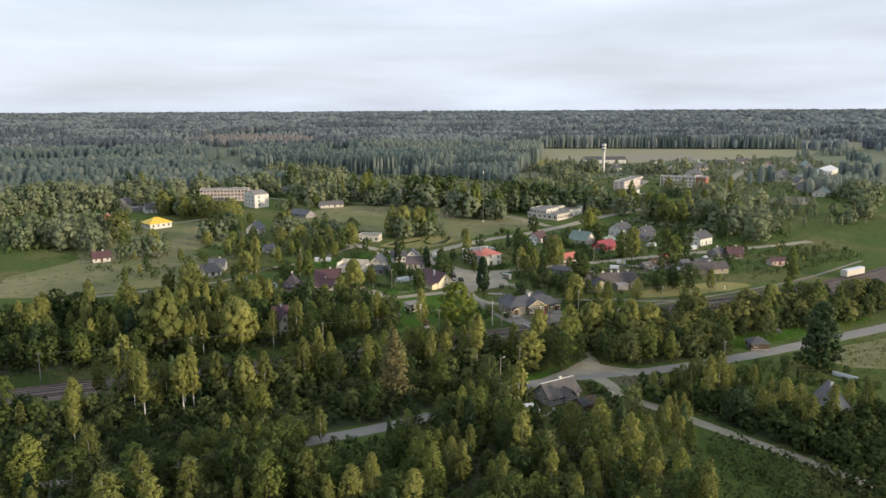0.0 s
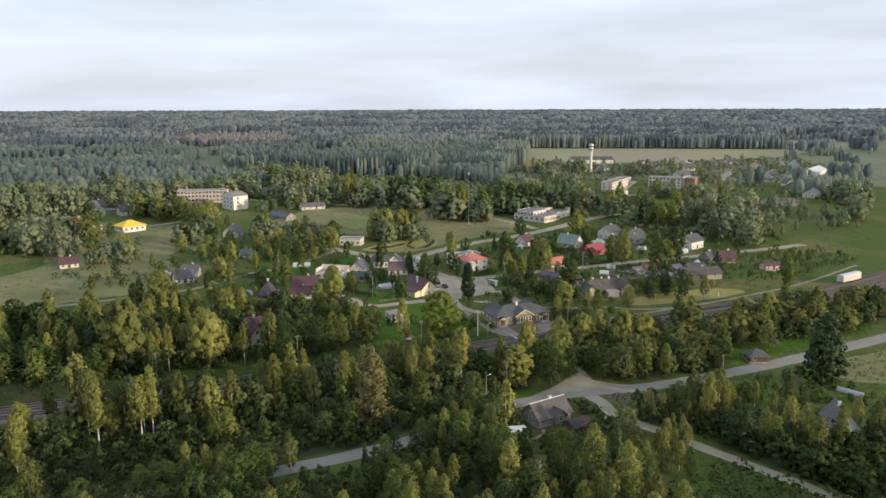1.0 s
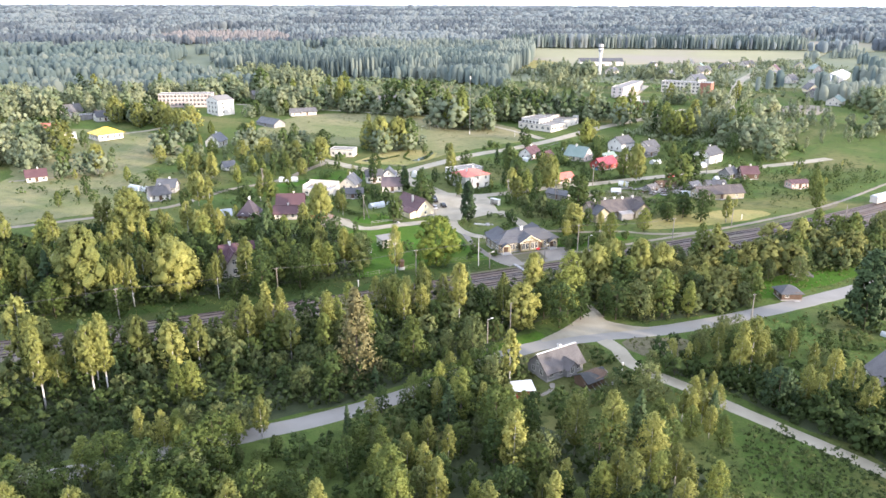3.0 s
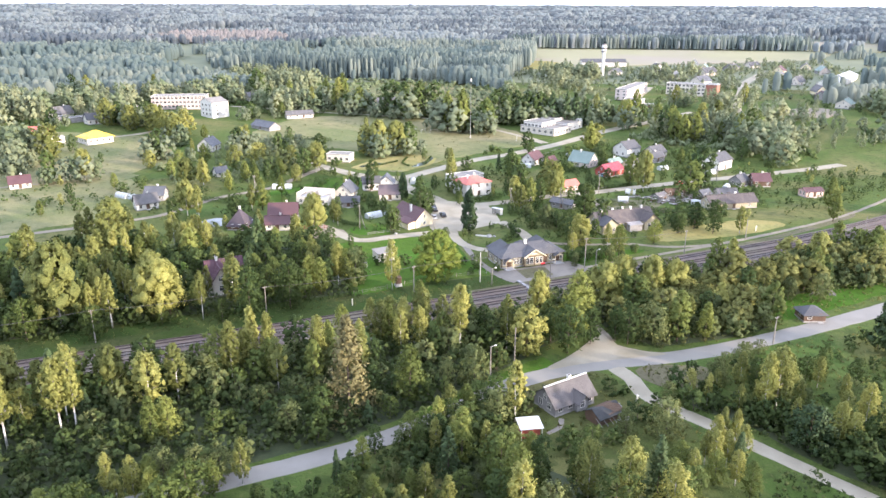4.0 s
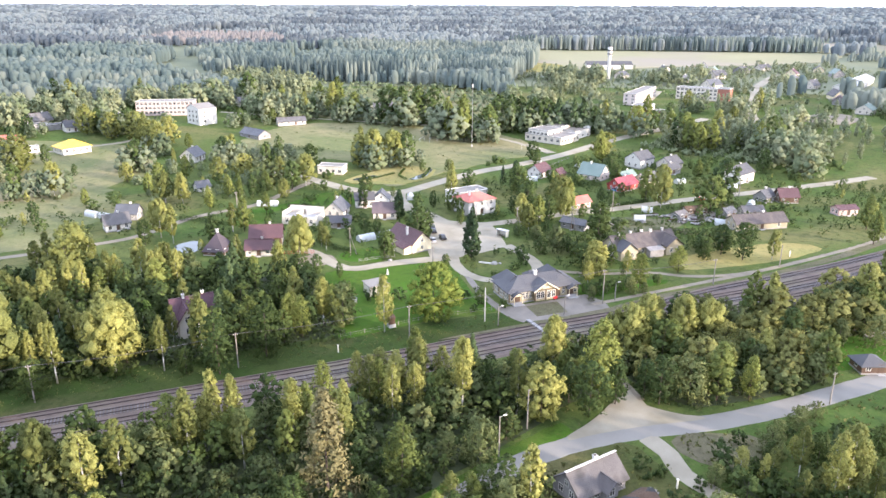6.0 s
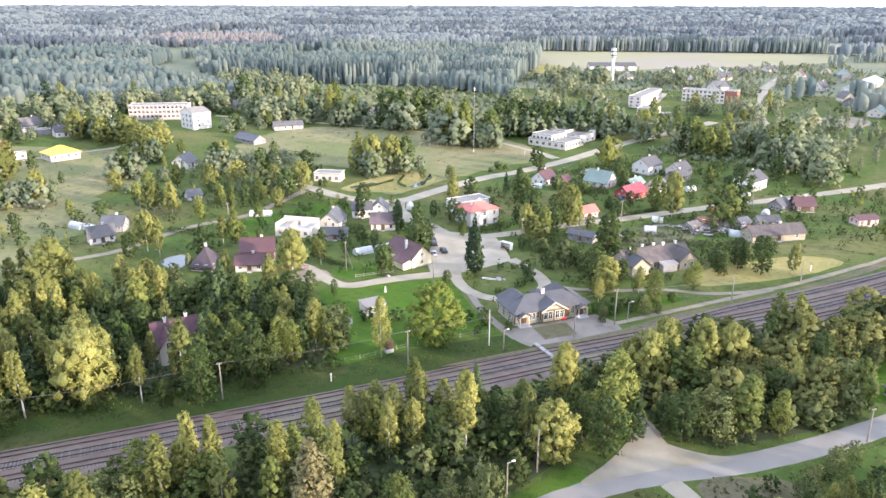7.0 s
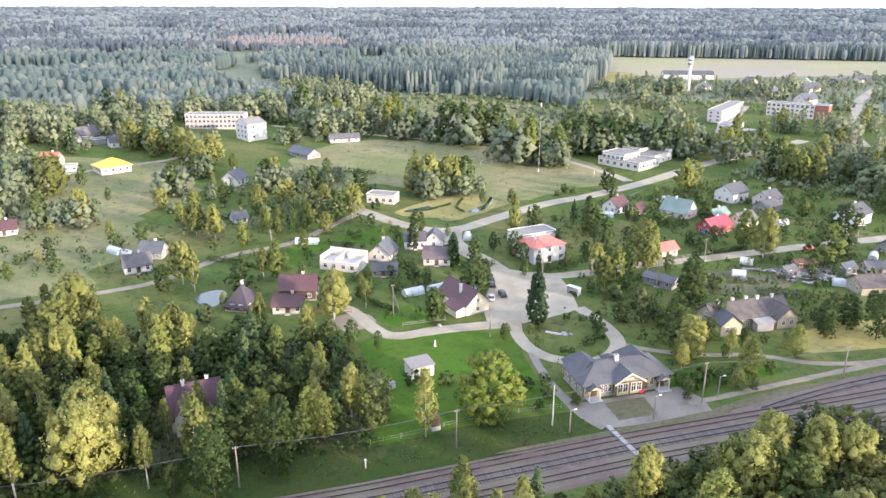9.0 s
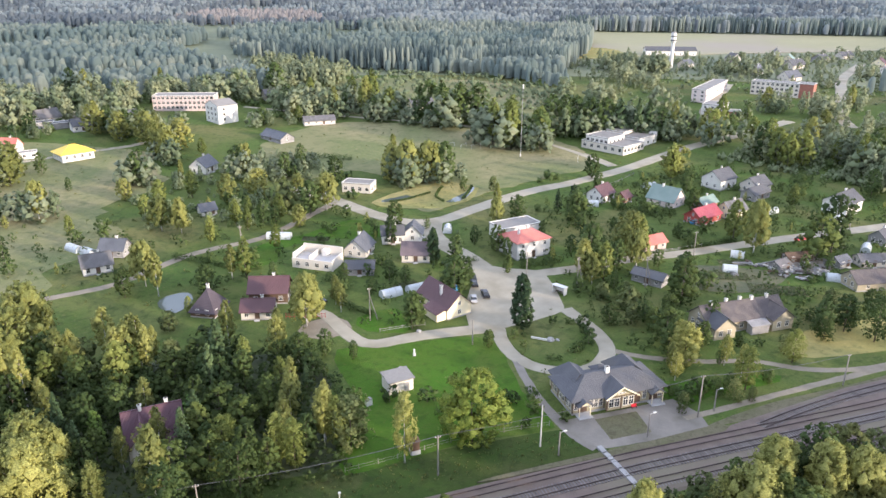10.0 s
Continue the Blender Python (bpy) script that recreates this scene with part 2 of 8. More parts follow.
YELLOWBOARD = surface("pale_yellow_boards", (0.3145, 0.2805, 0.17), (0.391, 0.3485, 0.2253), 0.5, 6.0, rough=0.7, bump=0.1, wave=2.5)
GREYBOARD = surface("grey_weathered_boards", (0.20, 0.195, 0.19), (0.32, 0.31, 0.30), 0.5, 9.0, bump=0.2, wave=2.5)
BROWNBOARD = surface("brown_boards", (0.09, 0.055, 0.035), (0.15, 0.095, 0.06), 0.5, 9.0, bump=0.2, wave=2.5)
REDBOARD = surface("red_boards", (0.28, 0.05, 0.04), (0.38, 0.08, 0.06), 0.5, 8.0, bump=0.1, wave=2.0)
PINK = surface("pink_plaster", (0.56, 0.38, 0.33), (0.66, 0.47, 0.41), 0.3, 6.0, bump=0.1)
DIMPINK = surface("faded_pink_panel", (0.46, 0.36, 0.33), (0.54, 0.44, 0.40), 0.2, 5.0, bump=0.05)
PALEPINK = surface("pale_pink_panel", (0.62, 0.52, 0.47), (0.70, 0.60, 0.55), 0.2, 5.0, bump=0.05)
OFFWHITE = surface("off_white_plaster", (0.5366, 0.4902, 0.4114), (0.6619, 0.6106, 0.5222), 0.25, 6.0, bump=0.1)
BRICK = surface("red_brick_wall", (0.26, 0.10, 0.07), (0.36, 0.16, 0.11), 0.8, 9.0, bump=0.3)
STONE = surface("grey_stone_base", (0.26, 0.25, 0.24), (0.38, 0.37, 0.35), 0.8, 6.0, bump=0.4)
SLATE = surface("grey_corrugated_roof", (0.0713, 0.0733, 0.0807), (0.1083, 0.11, 0.1156), 0.25, 4.0, bump=0.2, wave=1.6, patch=(0.097, 0.093, 0.0887), patch_scale=0.12)
OLDSLATE = surface("lichen_grey_roof", (0.108, 0.1044, 0.1044), (0.1692, 0.162, 0.1584), 0.35, 5.0, bump=0.3, wave=1.6, patch=(0.0864, 0.0828, 0.072), patch_scale=0.3)
WORNROOF = surface("weathered_brown_grey_roof", (0.092, 0.085, 0.083), (0.142, 0.13, 0.126), 0.35, 5.0, bump=0.3, wave=1.6, patch=(0.07, 0.065, 0.061), patch_scale=0.3)
ROWROOF = surface("brown_grey_slates", (0.068, 0.058, 0.057), (0.108, 0.093, 0.09), 0.5, 7.0, bump=0.4, wave=1.6, patch=(0.125, 0.105, 0.092), patch_scale=0.4)
WINEROOF = surface("dark_wine_roof", (0.062, 0.026, 0.036), (0.092, 0.04, 0.052), 0.3, 5.0, rough=0.6, bump=0.1, wave=1.4)
MAUVEROOF = surface("dull_mauve_roof", (0.115, 0.088, 0.09), (0.165, 0.128, 0.13), 0.4, 5.0, bump=0.3, wave=1.6)
BROKENROOF = surface("dark_broken_boards", (0.03, 0.0311, 0.0307), (0.06, 0.0621, 0.0613), 0.8, 7.0, bump=0.6, patch=(0.04, 0.0423, 0.0418), patch_scale=0.9)
BLUESLATE = surface("dark_sheet_roof", (0.0723, 0.0765, 0.085), (0.1148, 0.119, 0.1275), 0.3, 6.0, rough=0.55, bump=0.1, wave=1.3)
DARKROOF = surface("dark_purple_roof", (0.05, 0.038, 0.046), (0.08, 0.062, 0.07), 0.4, 5.0, rough=0.7, bump=0.2, wave=1.4)
MAROON = surface("maroon_sheet_roof", (0.0802, 0.0361, 0.0394), (0.115, 0.0558, 0.0558), 0.3, 5.0, rough=0.6, bump=0.1, wave=1.4)
REDROOF = surface("salmon_red_roof", (0.46, 0.13, 0.10), (0.58, 0.20, 0.15), 0.3, 5.0, rough=0.7, bump=0.1, wave=1.2)
CRIMSON = surface("crimson_sheet_roof", (0.2706, 0.0455, 0.06), (0.3444, 0.078, 0.09), 0.3, 5.0, rough=0.55, bump=0.1, wave=1.2)
GREENROOF = surface("green_sheet_roof", (0.143, 0.21, 0.176), (0.221, 0.2835, 0.242), 0.3, 5.0, rough=0.55, bump=0.1, wave=1.2)
YELLOWROOF = surface("yellow_sheet_roof", (0.72, 0.47, 0.03), (0.80, 0.55, 0.06), 0.3, 5.0, rough=0.5, bump=0.05, wave=0.8)
WHITEROOF = surface("white_sheet_roof", (0.544, 0.552, 0.56), (0.624, 0.632, 0.64), 0.4, 5.0, rough=0.5, bump=0.05, wave=1.5)
FELT = surface("grey_roof_felt", (0.1768, 0.1675, 0.1515), (0.2732, 0.2571, 0.2309), 0.15, 3.0, bump=0.1, patch=(0.1607, 0.148, 0.1299), patch_scale=0.15)
CONCRETE = surface("grey_concrete", (0.36, 0.35, 0.34), (0.50, 0.49, 0.47), 0.4, 5.0, bump=0.2)
WOODPOLE = surface("grey_pole_wood", (0.20, 0.18, 0.155), (0.30, 0.27, 0.235), 1.0, 12.0, bump=0.2)
WIRE = surface("dull_wire", (0.10, 0.10, 0.10), (0.16, 0.16, 0.16), 1.0, 5.0, rough=0.5, metal=0.5, bump=0.0)
FILM = surface("milky_greenhouse_film", (0.416, 0.448, 0.448), (0.512, 0.544, 0.544), 0.8, 4.0, rough=0.3, bump=0.05)
RUBBER = surface("black_rubber", (0.015, 0.015, 0.015), (0.03, 0.03, 0.03), 3.0, 20.0, bump=0.1)
CARBLACK = glassy("black_car_paint", (0.02, 0.021, 0.024), 0.25)
CARGREY = glassy("silver_car_paint", (0.42, 0.43, 0.45), 0.3)
CARBLUE = glassy("blue_painted_steel", (0.05, 0.22, 0.42), 0.4)
CARRED = glassy("red_painted_steel", (0.50, 0.03, 0.03), 0.4)
SIGNRED = glassy("red_plastic", (0.62, 0.03, 0.04), 0.5)
BIRCHBARK = surface("white_birch_bark", (0.30, 0.29, 0.27), (0.62, 0.60, 0.56), 1.2, 6.0, bump=0.3)
BARK = surface("brown_bark", (0.06, 0.045, 0.035), (0.13, 0.10, 0.08), 1.0, 8.0, bump=0.6)
LEAF_BIRCH = foliage("birch_leaves", (0.185, 0.2, 0.0561), (0.275, 0.28, 0.0781), 0.35, 0.35, 0.13, 0.12)
LEAF_ALDER = foliage("alder_leaves", (0.052, 0.078, 0.019), (0.085, 0.115, 0.028), 0.28, 0.4)
LEAF_WILLOW = foliage("willow_leaves", (0.115, 0.14, 0.0506), (0.165, 0.187, 0.066), 0.3, 0.3)
LEAF_SPRUCE = foliage("spruce_needles", (0.04, 0.068, 0.028), (0.075, 0.11, 0.04), 0.08, 0.3)
LEAF_LARCH = foliage("brownish_needles", (0.115, 0.108, 0.045), (0.175, 0.155, 0.065), 0.1)
LEAF_ASPEN = foliage("aspen_leaves", (0.145, 0.175, 0.0432), (0.21, 0.238, 0.06), 0.35, 0.35)
LEAF_DOME = foliage("linden_leaves", (0.138, 0.186, 0.033), (0.21, 0.252, 0.0462), 0.3, 0.1)
LEAF_TWIG = foliage("bare_brown_twigs", (0.25, 0.23, 0.205), (0.32, 0.285, 0.255), 0.3, 0.2, 0.02, 0.2, 0.02)
# Alder leaves as the low sun gilds them; that light is in the colour.
LEAF_SUNLIT_ALDER = foliage("sunlit_alder_leaves", (0.155, 0.162, 0.048), (0.235, 0.232, 0.0672), 0.3, 0.35)
LEAF_LIME = foliage("fresh_green_leaves", (0.10, 0.17, 0.035), (0.14, 0.22, 0.05), 0.3, 0.15)
LEAF_SHRUB = foliage("shrub_leaves", (0.0563, 0.0886, 0.0254), (0.0951, 0.1329, 0.0374), 0.3, 0.35)
# Shrub green darkened: shade from the taller trees is in the colour.
LEAF_UNDERSHADE = foliage("shade_darkened_undergrowth", (0.04, 0.062, 0.018), (0.07, 0.095, 0.027), 0.25, 0.3)
# Grove green with haze mixed into the colour, lighter and bluer than near leaves.
LEAF_MID_HAZE = foliage("hazed_grove_leaves", (0.2157, 0.2472, 0.1357), (0.2915, 0.3125, 0.1742), 0.35, 0.2, 0.09, 0.35, 0.15)
LEAF_WEED = foliage("weeds_and_grass", (0.14, 0.162, 0.05), (0.21, 0.2, 0.075), 0.3, 0.3)
# Forest colours paled and blued: the haze of distance is painted into them.
LEAF_FAR_HAZE = foliage("hazed_far_leaves", (0.253, 0.2847, 0.2737), (0.3019, 0.3301, 0.305), 0.4, 0.2, 0.02, 0.3, 0.02)
LEAF_EDGE_HAZE = foliage("hazed_edge_leaves", (0.2023, 0.2373, 0.194), (0.2764, 0.303, 0.2351), 0.35, 0.2, 0.02, 0.3, 0.05)
LEAF_EDGEPINE_HAZE = foliage("hazed_edge_needles", (0.1382, 0.1818, 0.1578), (0.1777, 0.2172, 0.1797), 0.3, 0.2, 0.02, 0.3, 0.05)
LEAF_PINE_HAZE = foliage("hazed_far_needles", (0.2092, 0.2461, 0.2488), (0.2434, 0.2763, 0.2724), 0.4, 0.2, 0.02, 0.3, 0.02)
# Greens of groves and stands, also lightened and blued to hold the haze.
LEAF_GROVE_HAZE = foliage("hazed_green_leaves", (0.1781, 0.2192, 0.1122), (0.2493, 0.2857, 0.1476), 0.35, 0.2, 0.1, 0.25, 0.15)
LEAF_STAND_HAZE = foliage("hazed_stand_leaves", (0.1484, 0.1866, 0.1092), (0.2078, 0.239, 0.1417), 0.35, 0.2, 0.1, 0.25, 0.15)


# ---- building helpers ----
class Geo:
    """Vertices and faces gathered into one mesh."""

    def __init__(self):
        self.v, self.f = [], []

    def add(self, verts, faces):
        k = len(self.v)
        self.v += [tuple(p) for p in verts]
        self.f += [tuple(i + k for i in q) for q in faces]
        return self

    def box(self, x0, x1, y0, y1, z0, z1):
        return self.add([(x0, y0, z0), (x1, y0, z0), (x1, y1, z0), (x0, y1, z0), (x0, y0, z1), (x1, y0, z1), (x1, y1, z1), (x0, y1, z1)],
                        [(0, 3, 2, 1), (4, 5, 6, 7), (0, 1, 5, 4), (1, 2, 6, 5), (2, 3, 7, 6), (3, 0, 4, 7)])

    def tube(self, a, b, ra, rb, sides=8):
        a, b = Vector(a), Vector(b)
        w = (b - a).normalized()
        u = w.orthogonal().normalized()
        s = w.cross(u)
        ring = [(math.cos(k * math.tau / sides), math.sin(k * math.tau / sides)) for k in range(sides)]
        vs = [a + (u * c + s * d) * ra for c, d in ring] + [b + (u * c + s * d) * rb for c, d in ring]
        fs = [(k, (k + 1) % sides, sides + (k + 1) % sides, sides + k) for k in range(sides)]
        return self.add(vs, fs + [tuple(reversed(range(sides))), tuple(range(sides, 2 * sides))])

    def prism(self, outline, x0, x1):
        """An outline in y, z drawn out along x."""
        n = len(outline)
        vs = [(x0, y, z) for y, z in outline] + [(x1, y, z) for y, z in outline]
        fs = [(k, (k + 1) % n, n + (k + 1) % n, n + k) for k in range(n)]
        return self.add(vs, fs + [tuple(reversed(range(n))), tuple(range(n, 2 * n))])

    def slab(self, quad, thick):
        """A sheet through three or four corners, thickened downwards."""
        n = len(quad)
        vs = list(quad) + [(x, y, z - thick) for x, y, z in quad]
        fs = [tuple(range(n)), tuple(reversed(range(n, 2 * n)))] + [(k, n + k, n + (k + 1) % n, (k + 1) % n) for k in range(n)]
        return self.add(vs, fs)

    def mesh(self, name, material, smooth=False):
        m = bpy.data.meshes.new(name)
        m.from_pydata(self.v, [], self.f)
        bm = bmesh.new()
        bm.from_mesh(m)
        bmesh.ops.recalc_face_normals(bm, faces=bm.faces)
        bm.to_mesh(m)
        bm.free()
        m.materials.append(material)
        if smooth:
            m.polygons.foreach_set("use_smooth", [True] * len(m.polygons))
        return m


def raw_mesh(name, verts, faces, material, normals=None):
    m = bpy.data.meshes.new(name)
    m.from_pydata(verts, [], faces)
    m.materials.append(material)
    if normals is not None:
        m.polygons.foreach_set("use_smooth", [True] * len(m.polygons))
        m.normals_split_custom_set_from_vertices(normals)
    return m


def part(name, geo, material, parent, label="", at=None):
    """One mesh object under a thing or a part; geo is a Geo or a ready mesh."""
    ob = new(name, geo.mesh(name, material) if isinstance(geo, Geo) else geo)
    ob.parent = parent
    if at is not None:
        ob.matrix_basis = at
    return tagged(ob, label)


def site(x, y):
    """From plan coordinates, read from pixels at another lens angle, to ground fitting the camera's view."""
    far = max(y / 900, 1.0)
    a, b = x / far / 100, y / far / 100
    dx = -0.648 + 1.19 * a + 1.626 * b - 1.598 * a * b + 0.007 * b * b - 0.422 * a * a
    dy = -2.923 + 1.616 * a + 6.18 * b - 0.491 * a * b - 1.586 * b * b + 0.043 * a * a
    return x + dx * far, y + dy * far


def thing(name, x, y, rot=0.0, label="", category="", group="", kind="", z=None, planned=True):
    ob = new(name)
    x, y = site(x, y) if planned else (x, y)
    ob.matrix_basis = pose(x, y, rise(x, y) if z is None else z, 0, 0, rot)
    return tagged(ob, label, category, group, kind)


def rise(x, y):
    """The height of the ground: level round the village, then raised slowly to meet the camera's horizon."""
    r = math.hypot(x - 20, y)
    return 60 * (1 - math.exp(-(r - 420) / 1800)) if r > 420 else 0.0


def spline(points, step=3.0, closed=False):
    """A smooth line through the points."""
    p = [Vector(q) for q in points]
    n, out = len(p), []
    for k in range(n if closed else n - 1):
        a, b, c, d = (p[(k - 1) % n], p[k], p[(k + 1) % n], p[(k + 2) % n]) if closed else (p[max(k - 1, 0)], p[k], p[k + 1], p[min(k + 2, n - 1)])
        m = max(2, int((c - b).length / step))
        for i in range(m):
            t = i / m
            out.append(0.5 * (2 * b + (c - a) * t + (2 * a - 5 * b + 4 * c - d) * t * t + (3 * b - a - 3 * c + d) * t ** 3))
    return out if closed else out + [p[-1]]


KEEP_OUT = []  # x, y, radius: roads, houses and clearings where no tree grows


def sheet(name, points, material, z, label, category="", wobble=1.5, step=5.0, square=False):
    """A flat patch of ground cover with an uneven rim; a square one keeps its corners."""
    rim = spline([(x, y, 0) for x, y in points], step, True)
    if square:
        corners = [Vector((x, y, 0)) for x, y in points]
        rim = [a.lerp(b, k / 8) for a, b in zip(corners, corners[1:] + corners[:1]) for k in range(8)]
    mid = sum(rim, Vector()) / len(rim)
    vs = []
    for v in rim:
        w = v + (v - mid).normalized() * wobble * noise.noise(v * 0.13) * 1.6
        gx, gy = site(w.x, w.y)
        vs.append((gx, gy, rise(gx, gy) + z))
    n = len(vs)
    low = [(x, y, q - 0.3) for x, y, q in vs]
    ob = new(name, raw_mesh(name, vs + low, [tuple(range(n))] + [(k, n + k, n + (k + 1) % n, (k + 1) % n) for k in range(n)], material))
    return tagged(ob, label, category or "ground", kind="structure")


def ribbon(name, points, width, material, z, label, category="road", clear=1.0, ragged=0.25):
    """A road or path along a smooth line, a little raised, with uneven edges."""
    plan = spline([(x, y, 0) for x, y in points], 2.5)
    line = [Vector((*site(v.x, v.y), 0)) for v in plan]
    vs, fs = [], []
    for k, v in enumerate(line):
        way = (line[min(k + 1, len(line) - 1)] - line[max(k - 1, 0)]).normalized()
        side = Vector((-way.y, way.x, 0))
        wide = (width[0] + (width[1] - width[0]) * k / (len(line) - 1)) / 2
        a = v + side * (wide + ragged * noise.noise(v * 0.3))
        b = v - side * (wide + ragged * noise.noise(v * 0.3 + Vector((9, 5, 2))))
        g = rise(v.x, v.y)
        vs += [(a.x + side.x * 0.4, a.y + side.y * 0.4, g - 0.1), (a.x, a.y, g + z), (v.x, v.y, g + z + 0.03), (b.x, b.y, g + z), (b.x - side.x * 0.4, b.y - side.y * 0.4, g - 0.1)]
        KEEP_OUT.append((plan[k].x, plan[k].y, wide + clear))
        if k:
            i = 5 * (k - 1)
            fs += [(i + j, i + j + 1, i + j + 6, i + j + 5) for j in range(4)]
    return tagged(new(name, raw_mesh(name, vs, fs, material)), label, category, kind="structure")

# ---- the ground ----
def build_ground():
    radii = list(range(0, 430, 30)) + [430 + 25 * k for k in range(20)]
    r = radii[-1]
    while r < 4940:
        r = min(r * 1.08, 4940)
        radii.append(r)
    radii += [5600]
    turns = 144
    vs = [(20, 0, 0)]
    fs, slots = [], []
    for r in radii[1:]:
        for k in range(turns):
            a = k * math.tau / turns
            x, y = 20 + r * math.sin(a), r * math.cos(a)
            vs.append((x, y, rise(x, y) if r < 5000 else -200))
    for k in range(turns):
        fs.append((0, 1 + (k + 1) % turns, 1 + k))
        slots.append(0)
    for i in range(len(radii) - 2):
        for k in range(turns):
            a, b = 1 + i * turns + k, 1 + i * turns + (k + 1) % turns
            fs.append((a, b, b + turns, a + turns))
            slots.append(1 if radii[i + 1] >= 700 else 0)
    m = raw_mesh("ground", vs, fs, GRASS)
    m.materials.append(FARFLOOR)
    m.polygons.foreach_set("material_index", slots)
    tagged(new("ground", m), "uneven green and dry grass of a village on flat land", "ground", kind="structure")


build_ground()
# woods and clearings
FOREST_NORTH = [(-190, 226), (-60, 225.5), (0, 225.2), (40, 224.6), (57, 227.5), (61, 240), (62, 256), (58, 270), (40, 275), (15, 277), (-30, 280), (-90, 285), (-190, 290)]
FOREST_SOUTH = [(-150, 156.5), (0, 156), (40, 158), (62, 164), (84, 173.5), (103, 181), (110, 180.5), (114, 188), (113, 200), (104, 198.5), (80, 197), (58, 195), (0, 191.5), (-150, 192)]
FOREST_EAST = [(114, 186), (113.4, 179), (117, 172.5), (121, 168.6), (140, 166.6), (153, 168), (158, 175), (164, 180), (180, 182), (196, 177), (226, 181), (262, 192), (258, 205), (235, 203), (195, 200.5), (130, 200.5), (113.5, 200)]
FOREST_NEAR = [(-120, 96), (0, 90), (60, 86), (84, 86), (86, 104), (92, 116), (88, 122), (78, 126), (72, 136), (62, 147), (56, 149), (51, 134), (40, 127), (24, 126), (17, 134), (15, 148), (-120, 147)]
THICKET = [(116, 90), (150, 80), (190, 86), (196, 110), (160, 118), (140, 122), (124, 128), (114, 148), (110, 146), (116, 130), (121, 112), (124, 100)]
ROADSIDE = [(46, 144), (48, 151), (56, 154), (64, 157.3), (72, 160.5), (79, 162), (80.5, 158), (75.5, 153), (71, 147), (62, 140)]
ORCHARD_EDGE = [(112, 146), (115, 140), (119, 130), (128, 127), (142, 134), (138, 146), (131, 156), (118, 156)]
ORCHARD = [(112, 150), (118, 134), (140, 128), (172, 124), (178, 148), (168, 156), (150, 156), (128, 157)]
sheet("forest_floor", FOREST_NORTH, SHADEFLOOR, 0.02, "floor under birch and alder trees, darkened for their shade", wobble=2)
sheet("forest_floor", FOREST_SOUTH, SHADEFLOOR, 0.02, "floor under trees beside the railway, darkened for their shade", wobble=2)
sheet("forest_floor", FOREST_EAST, SHADEFLOOR, 0.02, "floor under bushy trees by the road, darkened for their shade", wobble=1)
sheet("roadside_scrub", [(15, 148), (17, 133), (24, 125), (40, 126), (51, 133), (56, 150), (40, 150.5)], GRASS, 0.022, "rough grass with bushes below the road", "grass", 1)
sheet("forest_floor", FOREST_NEAR, SHADEFLOOR, 0.02, "floor under dense mixed trees, darkened for their shade", wobble=2)
sheet("forest_floor", THICKET, SHADEFLOOR, 0.02, "floor under a young thicket, darkened for its shade", wobble=2)
# fields and lawns
sheet("lawn", [(66, 270.5), (80, 269), (100, 267), (105, 262), (103, 252), (101.5, 240), (102, 226.5), (82, 226.5), (60, 224), (62, 235), (66, 246), (65, 259)], LAWN, 0.03, "bright green mown lawn behind the station", "lawn", 0.6)
sheet("verge", [(-150, 222), (0, 226), (59, 226), (102, 225), (106, 222), (106, 212), (60, 209), (0, 209), (-150, 209)], VERGE, 0.025, "green grassy verge along the railway", "grass", 0.5)
sheet("grass_strip", [(160, 170), (185, 171.5), (210, 174), (230, 179), (215, 184), (185, 182), (166, 180)], LAWN, 0.024, "sunny grass strip beside the road", "grass", 1.5)
sheet("house_yard", [(78, 163.5), (98, 164), (101, 158), (101, 148), (105, 140), (99, 131), (84, 136), (70, 143), (66, 152), (72, 160)], YARD, 0.026, "rough green grass in a cottage yard", "yard", 0.6)
sheet("meadow", [(116, 372), (135, 380), (164, 395), (190, 404), (212, 412), (224, 440), (222, 462), (214, 490), (176, 515), (130, 545), (96, 540), (66, 505), (60, 460), (72, 430), (100, 440), (116, 420)], MEADOW, 0.10, "wide mown meadow with dry patches", "meadow", 2)
sheet("meadow", [(-14, 466), (16, 490), (8, 500), (-20, 520), (-60, 540), (-70, 520), (-44, 490), (-66, 450), (-60, 410), (-30, 408), (8, 428), (16, 445)], MEADOW, 0.10, "dry yellowish meadow beside a yellow-roofed hall", "meadow", 2)
sheet("meadow", [(-12, 405), (-45, 392), (-80, 370), (-70, 335), (-30, 326), (-8, 330), (-14, 350), (-4, 372)], MEADOW, 0.05, "dry grass between gardens", "meadow", 2)
sheet("meadow", [(122, 575), (170, 540), (225, 505), (262, 545), (300, 620), (240, 690), (150, 720), (118, 640)], MEADOW, 0.15, "overgrown green meadow before the forest", "meadow", 3)
sheet("dry_grass", [(170, 235), (188, 231.5), (206, 230.5), (228, 235), (222, 244), (196, 246), (178, 244)], HAY, 0.03, "strip of dry yellow uncut grass by the railway", "grass", 1.0)
sheet("dry_grass", [(132, 217.5), (150, 220.5), (176, 221.5), (200, 224), (230, 229), (262, 237.5), (262, 234), (230, 226), (200, 221.6), (160, 217.8), (140, 216.8)], TRODDEN, 0.034, "dry brownish strip of grass along the tracks", "grass", 0.5, 3)
sheet("dry_grass", [(84, 215.3), (104, 216), (118, 216.3), (134, 217), (134, 214.8), (118, 214.6), (100, 214.6), (84, 214.6)], TRODDEN, 0.27, "trodden dry strip between paving and tracks", "grass", 0.3, 3)
